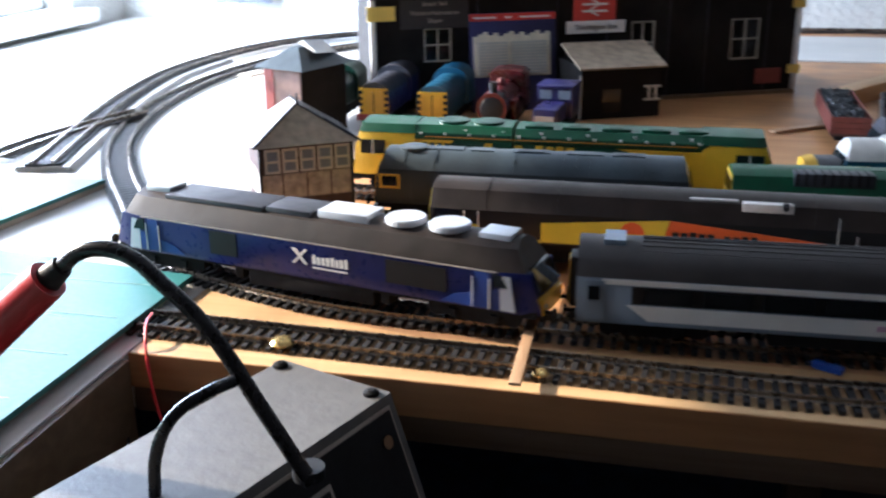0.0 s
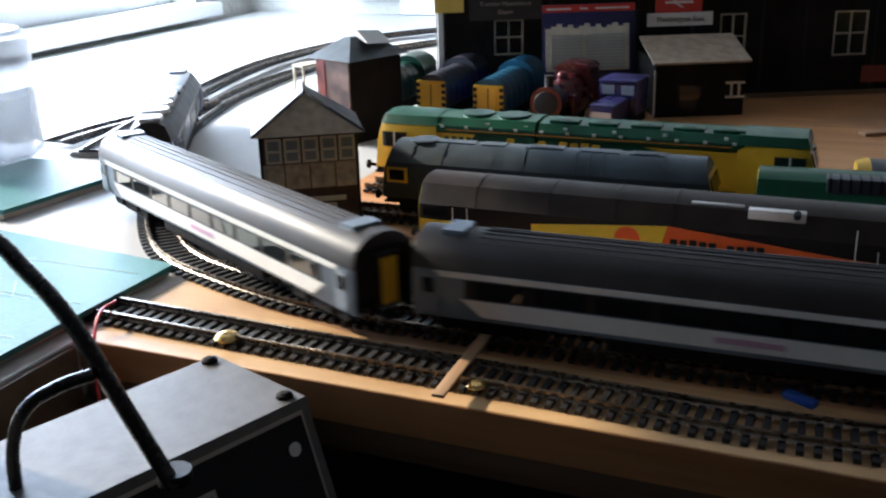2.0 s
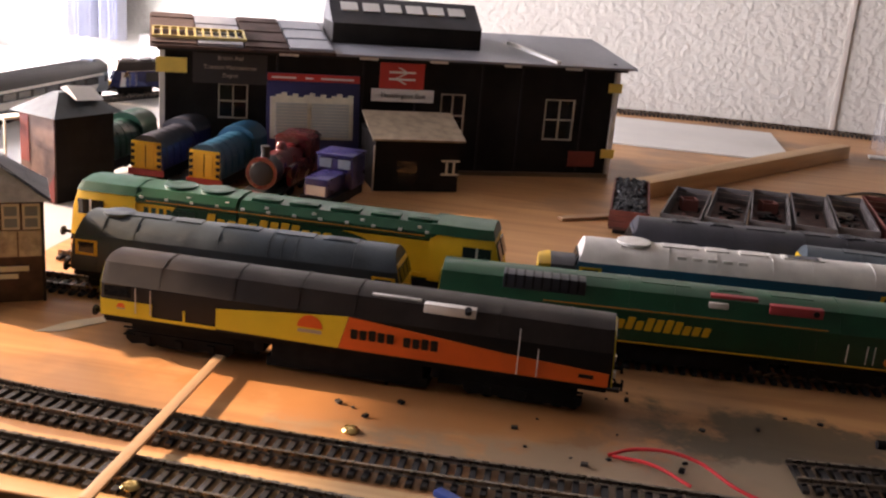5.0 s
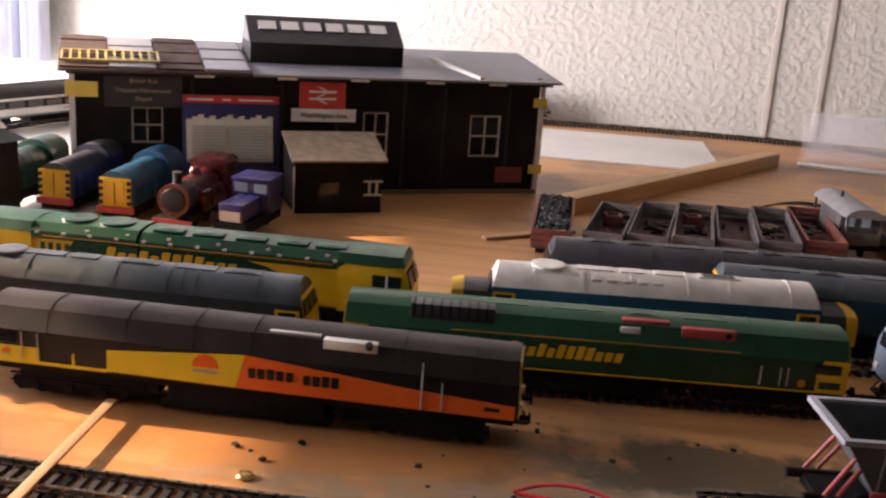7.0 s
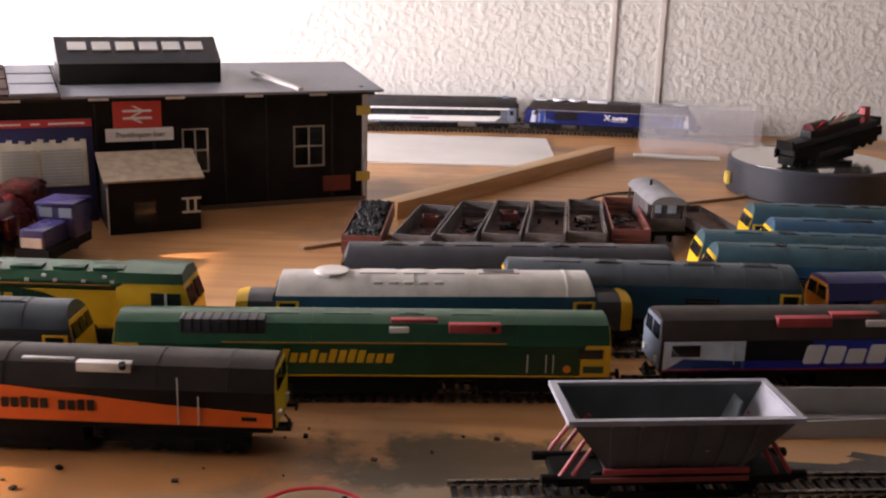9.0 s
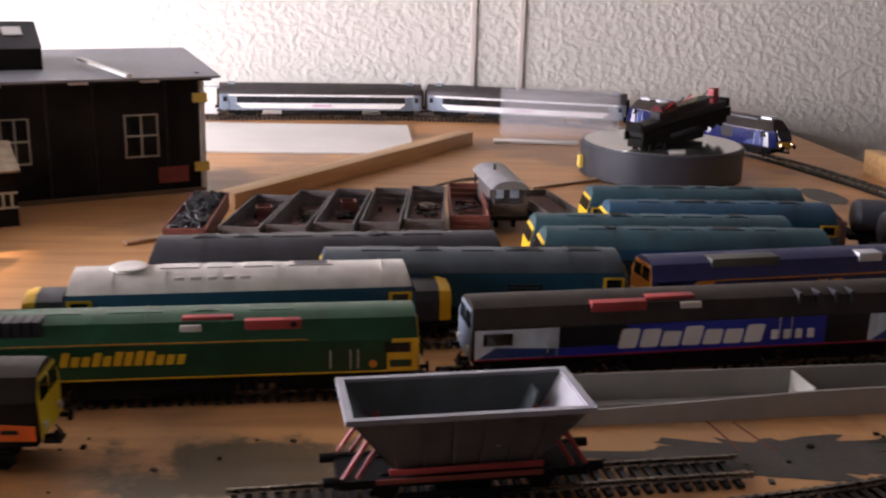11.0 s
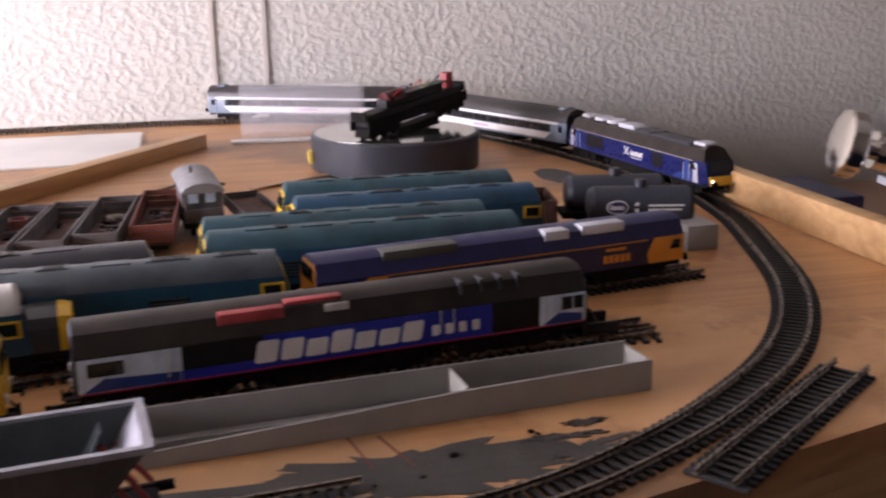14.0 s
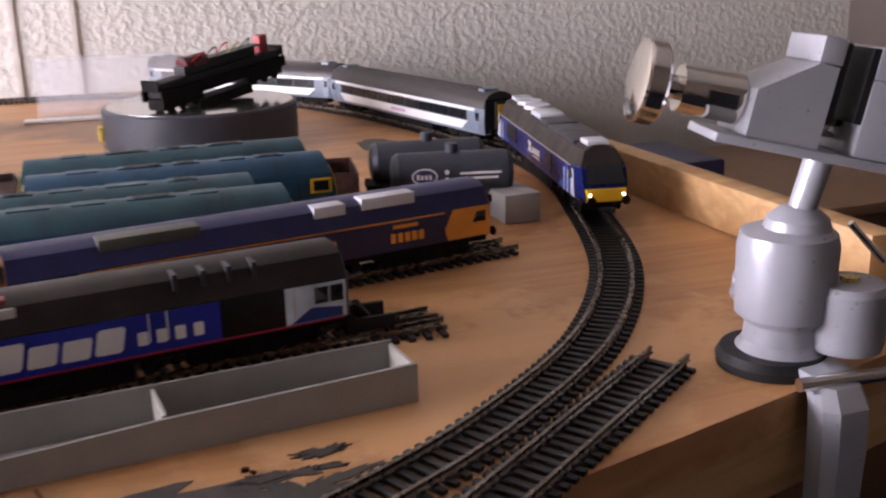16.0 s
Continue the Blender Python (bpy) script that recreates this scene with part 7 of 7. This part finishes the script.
part("case", loft(bmesh.new(), [[(x, y, z) for x, z in ring0] for y in (0.0, -CLEN)], smooth=False), HAMMER, ctl)


def on_panel(u, v, lift):
    """A place on the sloped front: u along it, v down it (0 to 1)."""
    n = Vector((0.101, 0.0, 0.038)).normalized() * lift
    return (0.062 + 0.038 * v + n.x, -u, CT + (CB - CT) * v + n.z)


def panel_piece(name, u0, u1, v0, v1, lift, material, label=""):
    q = ((u0, v0), (u1, v0), (u1, v1), (u0, v1))
    return part(name, loft(bmesh.new(), [[on_panel(u, v, lift) for u, v in q], [on_panel(u, v, lift - 0.0011) for u, v in q]], smooth=False), material, ctl, label)


panel_piece("panel_border", 0.004, 0.226, 0.04, 0.98, 0.0006, CARDTAN, "thin tan border line")
panel_piece("front_panel", 0.0055, 0.2245, 0.055, 0.97, 0.0012, BLACK, "black front panel")
panel_piece("badge", 0.052, 0.076, 0.16, 0.30, 0.0018, CARDTAN, "framed badge drawn plain")
panel_piece("badge_centre", 0.054, 0.074, 0.18, 0.28, 0.0023, BLACK)
for k in range(4):
    panel_piece("badge_bar", 0.056 + k * 0.0045, 0.0590 + k * 0.0045, 0.20, 0.26, 0.0027, CARDTAN)
for v, a, b in ((0.36, 0.030, 0.082), (0.46, 0.040, 0.078)):
    panel_piece("label_bar", a, b, v, v + 0.045, 0.0018, CARDTAN)
part("panel_screw", cyl(bmesh.new(), on_panel(0.014, 0.16, 0.001), on_panel(0.014, 0.16, 0.0028), 0.003, n=14), CHROME, ctl)
for x, y in ((0.004, -0.006), (0.056, -0.006), (0.004, -0.150)):
    part("case_screw", lathe(bmesh.new(), (x, y, CT), [(0.0036, 0), (0.0034, 0.0014), (0.0016, 0.0024)], 16), DARK, ctl)
part("black_edge", boxes((-0.0015, 0.0, -CLEN, 0.0, CB, CT - 0.002)), BLACK, ctl)

cable = thing("power_cable", "thick glossy black cable with a red grip plug", "cable")
CAB = [(0.015, -0.2465, 0.006), (-0.003, -0.2465, 0.036), (-0.018, -0.2465, 0.061), (-0.028, -0.2465, 0.073), (-0.037, -0.2465, 0.081), (-0.047, -0.2465, 0.0895), (-0.059, -0.2465, 0.0925), (-0.069, -0.2465, 0.0900), (-0.076, -0.2465, 0.0845)]
tube("cable_sheath", CAB, 0.0031, GLOSSBLACK, cable)
tube("cable_loop", [(-0.038, -0.266, 0.004), (-0.035, -0.266, 0.024), (-0.028, -0.264, 0.038), (-0.018, -0.258, 0.045), (-0.010, -0.250, 0.047)], 0.0024, GLOSSBLACK, cable)
gd = Vector((-0.044, -0.004, -0.038)).normalized()
g0 = Vector(CAB[-1])
part("grip_collar", cyl(bmesh.new(), g0, g0 + gd * 0.008, 0.0042, 0.0052, n=20), BLACK, cable)
part("red_grip", cyl(bmesh.new(), g0 + gd * 0.008, g0 + gd * 0.085, 0.0076, 0.0098, n=24), RED_GRIP, cable, "red plastic grip")
tagged(part("cable_socket", cyl(bmesh.new(), (0.0130, -0.243, 0.0061), (0.0130, -0.243, 0.0105), 0.0062, n=18), BLACK), "round black cable grommet on the controller's case", "grommet")

# ---- small bench vise clamped to the board's edge ----
vise = thing("bench_vise", "grey enamelled bench vise with chrome knob clamped to the edge", "vise")
part("foot_pad", lathe(bmesh.new(), (0.917, 0.042, 0.0002), [(0.024, 0), (0.0245, 0.004), (0.0225, 0.0075)], 40), BLACK, vise, "black rubber pad")
part("column", lathe(bmesh.new(), (0.921, 0.042, 0.0076), [(0.0195, 0), (0.0165, 0.004), (0.0160, 0.012), (0.0205, 0.016), (0.0212, 0.046), (0.0200, 0.0515), (0.0150, 0.0535)], 40), VISEGREY, vise)
part("ball_cup", lathe(bmesh.new(), (0.925, 0.042, 0.060), [(0.0145, 0), (0.0130, 0.005), (0.0085, 0.0088), (0.0060, 0.010)], 32), VISEGREY, vise)
part("neck", cyl(bmesh.new(), (0.926, 0.041, 0.069), (0.932, 0.039, 0.093), 0.0058, 0.0062, n=20), VISEGREY, vise)
part("lock_boss", lathe(bmesh.new(), (0.941, 0.026, 0.0100), [(0.0150, 0), (0.0160, 0.003), (0.0162, 0.026), (0.0145, 0.029), (0.0040, 0.0295)], 32), VISEGREY, vise)
part("lock_screw", cyl(bmesh.new(), (0.941, 0.026, 0.0394), (0.941, 0.026, 0.0415), 0.0040, n=14), BRASS, vise)
part("tommy_bar", cyl(bmesh.new(), (0.946, 0.034, 0.062), (0.962, 0.030, 0.044), 0.0016, n=10), CHROME, vise)
part("clamp_pin", cyl(bmesh.new(), (0.905, 0.010, 0.0045), (0.945, 0.004, 0.0050), 0.0030, n=14), CHROME, vise)
part("clamp_arm", loft(bmesh.new(), [[(x + dx, y + dy, z) for dx, dy in ((-w, -0.006), (-w * 0.6, -0.011), (w * 0.6, -0.011), (w, -0.006), (w, 0.003), (-w, 0.003))] for x, y, z, w in ((0.923, 0.013, 0.0035, 0.010), (0.921, 0.006, -0.004, 0.0115), (0.920, 0.004, -0.020, 0.0115), (0.918, 0.003, -0.050, 0.0100), (0.915, 0.003, -0.085, 0.0100), (0.914, 0.006, -0.105, 0.0110))]), VISEGREY, vise)
part("clamp_bridge", boxes((0.912, 0.934, 0.010, 0.040, 0.0010, 0.0072), bevel=0.002), VISEGREY, vise)
part("clamp_jaw", boxes((0.904, 0.928, 0.008, 0.050, -0.110, -0.100), bevel=0.002), VISEGREY, vise)
part("clamp_bolt", cyl(bmesh.new(), (0.916, 0.040, -0.100), (0.916, 0.040, -0.0625), 0.005, n=16), CHROME, vise)
ax = Vector((0.93, -0.28, -0.22)).normalized()
up = (Vector((0.10, 0.0, 1.0)) - ax * Vector((0.10, 0.0, 1.0)).dot(ax)).normalized()
JM = Matrix.Translation((0.929, 0.040, 0.098)) @ Matrix((ax, up.cross(ax), up)).transposed().to_4x4()


def jaw_part(name, bm, material, label=""):
    ob = part(name, bm, material, vise, label)
    ob.matrix_local = JM
    return ob


jaw_part("slide_plate", boxes((-0.048, 0.072, -0.018, 0.018, -0.0070, -0.0030), bevel=0.001), VISEGREY)
jaw_part("moving_jaw", loft(bmesh.new(), [[(-0.036, y, -0.0028), (-0.006, y, -0.0028), (-0.006, y, 0.030), (-0.014, y, 0.0305), (-0.036, y, 0.016)] for y in (-0.017, 0.017)], smooth=False), VISEGREY)
jaw_part("jaw_cap", boxes((-0.015, -0.005, -0.017, 0.017, 0.0306, 0.041), bevel=0.001), VISEGREY)
jaw_part("jaw_face", boxes((-0.0058, -0.0030, -0.0165, 0.0165, 0.010, 0.040), (0.006, 0.0088, -0.0165, 0.0165, 0.010, 0.040)), BLACK)
jaw_part("fixed_jaw", boxes((0.009, 0.050, -0.017, 0.017, -0.0028, 0.028), (0.009, 0.022, -0.017, 0.017, 0.0281, 0.041), bevel=0.001), VISEGREY)
jaw_part("screw_rod", cyl(bmesh.new(), (-0.006, 0, 0.006), (0.012, 0, 0.006), 0.0042, n=16), CHROME)
jaw_part("screw_barrel", cyl(bmesh.new(), (-0.062, 0, 0.010), (-0.0365, 0, 0.010), 0.0095, 0.0105, n=28), CHROME)
jaw_part("barrel_slot", boxes((-0.052, -0.040, -0.0108, -0.0095, 0.0080, 0.0120)), BLACK)
jaw_part("screw_stem", cyl(bmesh.new(), (-0.070, 0, 0.010), (-0.062, 0, 0.010), 0.0050, n=18), CHROME)
kb = jaw_part("knob", lathe(bmesh.new(), (0, 0, 0), [(0.0130, 0), (0.0165, 0.0008), (0.0172, 0.0020), (0.0172, 0.0085), (0.0160, 0.0100), (0.0125, 0.0100), (0.0115, 0.0040), (0.004, 0.0038)], 40), CHROME, "turned chrome knob")
kb.matrix_local = JM @ pose(-0.0800, 0, 0.010, 0, 90, 0)
st = part("stone_lump", bmesh.new(), VISEGREY)
bm = bmesh.new()
bmesh.ops.create_icosphere(bm, subdivisions=3, radius=0.012)
for v in bm.verts:
    v.co *= 1 + 0.25 * noise.noise(v.co * 160)
bm.to_mesh(st.data)
bm.free()
st.matrix_world = pose(0.955, 0.105, 0.0112)
tagged(st, "crumpled grey lump of foil on the board", "foil")

# ---- beyond the board ----
cab = thing("low_cupboard", "dark brown low wooden cupboard standing by the wall", "cupboard")
part("carcass", boxes((1.12, 1.94, 0.72, 1.11, FLOOR_Z, -0.165), bevel=0.004), mat("brown_veneer", (0.20, 0.105, 0.055), 0.5, vary=0.25, scale=6), cab)
part("cupboard_top", boxes((1.10, 1.945, 0.70, 1.115, -0.1648, -0.150), bevel=0.003), mat("brown_top", (0.26, 0.15, 0.085), 0.45, vary=0.2, scale=6), cab)
for x in (1.35, 1.62):
    part("door_gap", boxes((x, x + 0.006, 0.7170, 0.7199, FLOOR_Z + 0.05, -0.19)), BLACK, cab)
tagged(part("blue_case", boxes((1.30, 1.44, 0.80, 0.95, -0.1498, -0.095), bevel=0.006), NAVY), "dark blue case lying on the cupboard", "case")

motions()
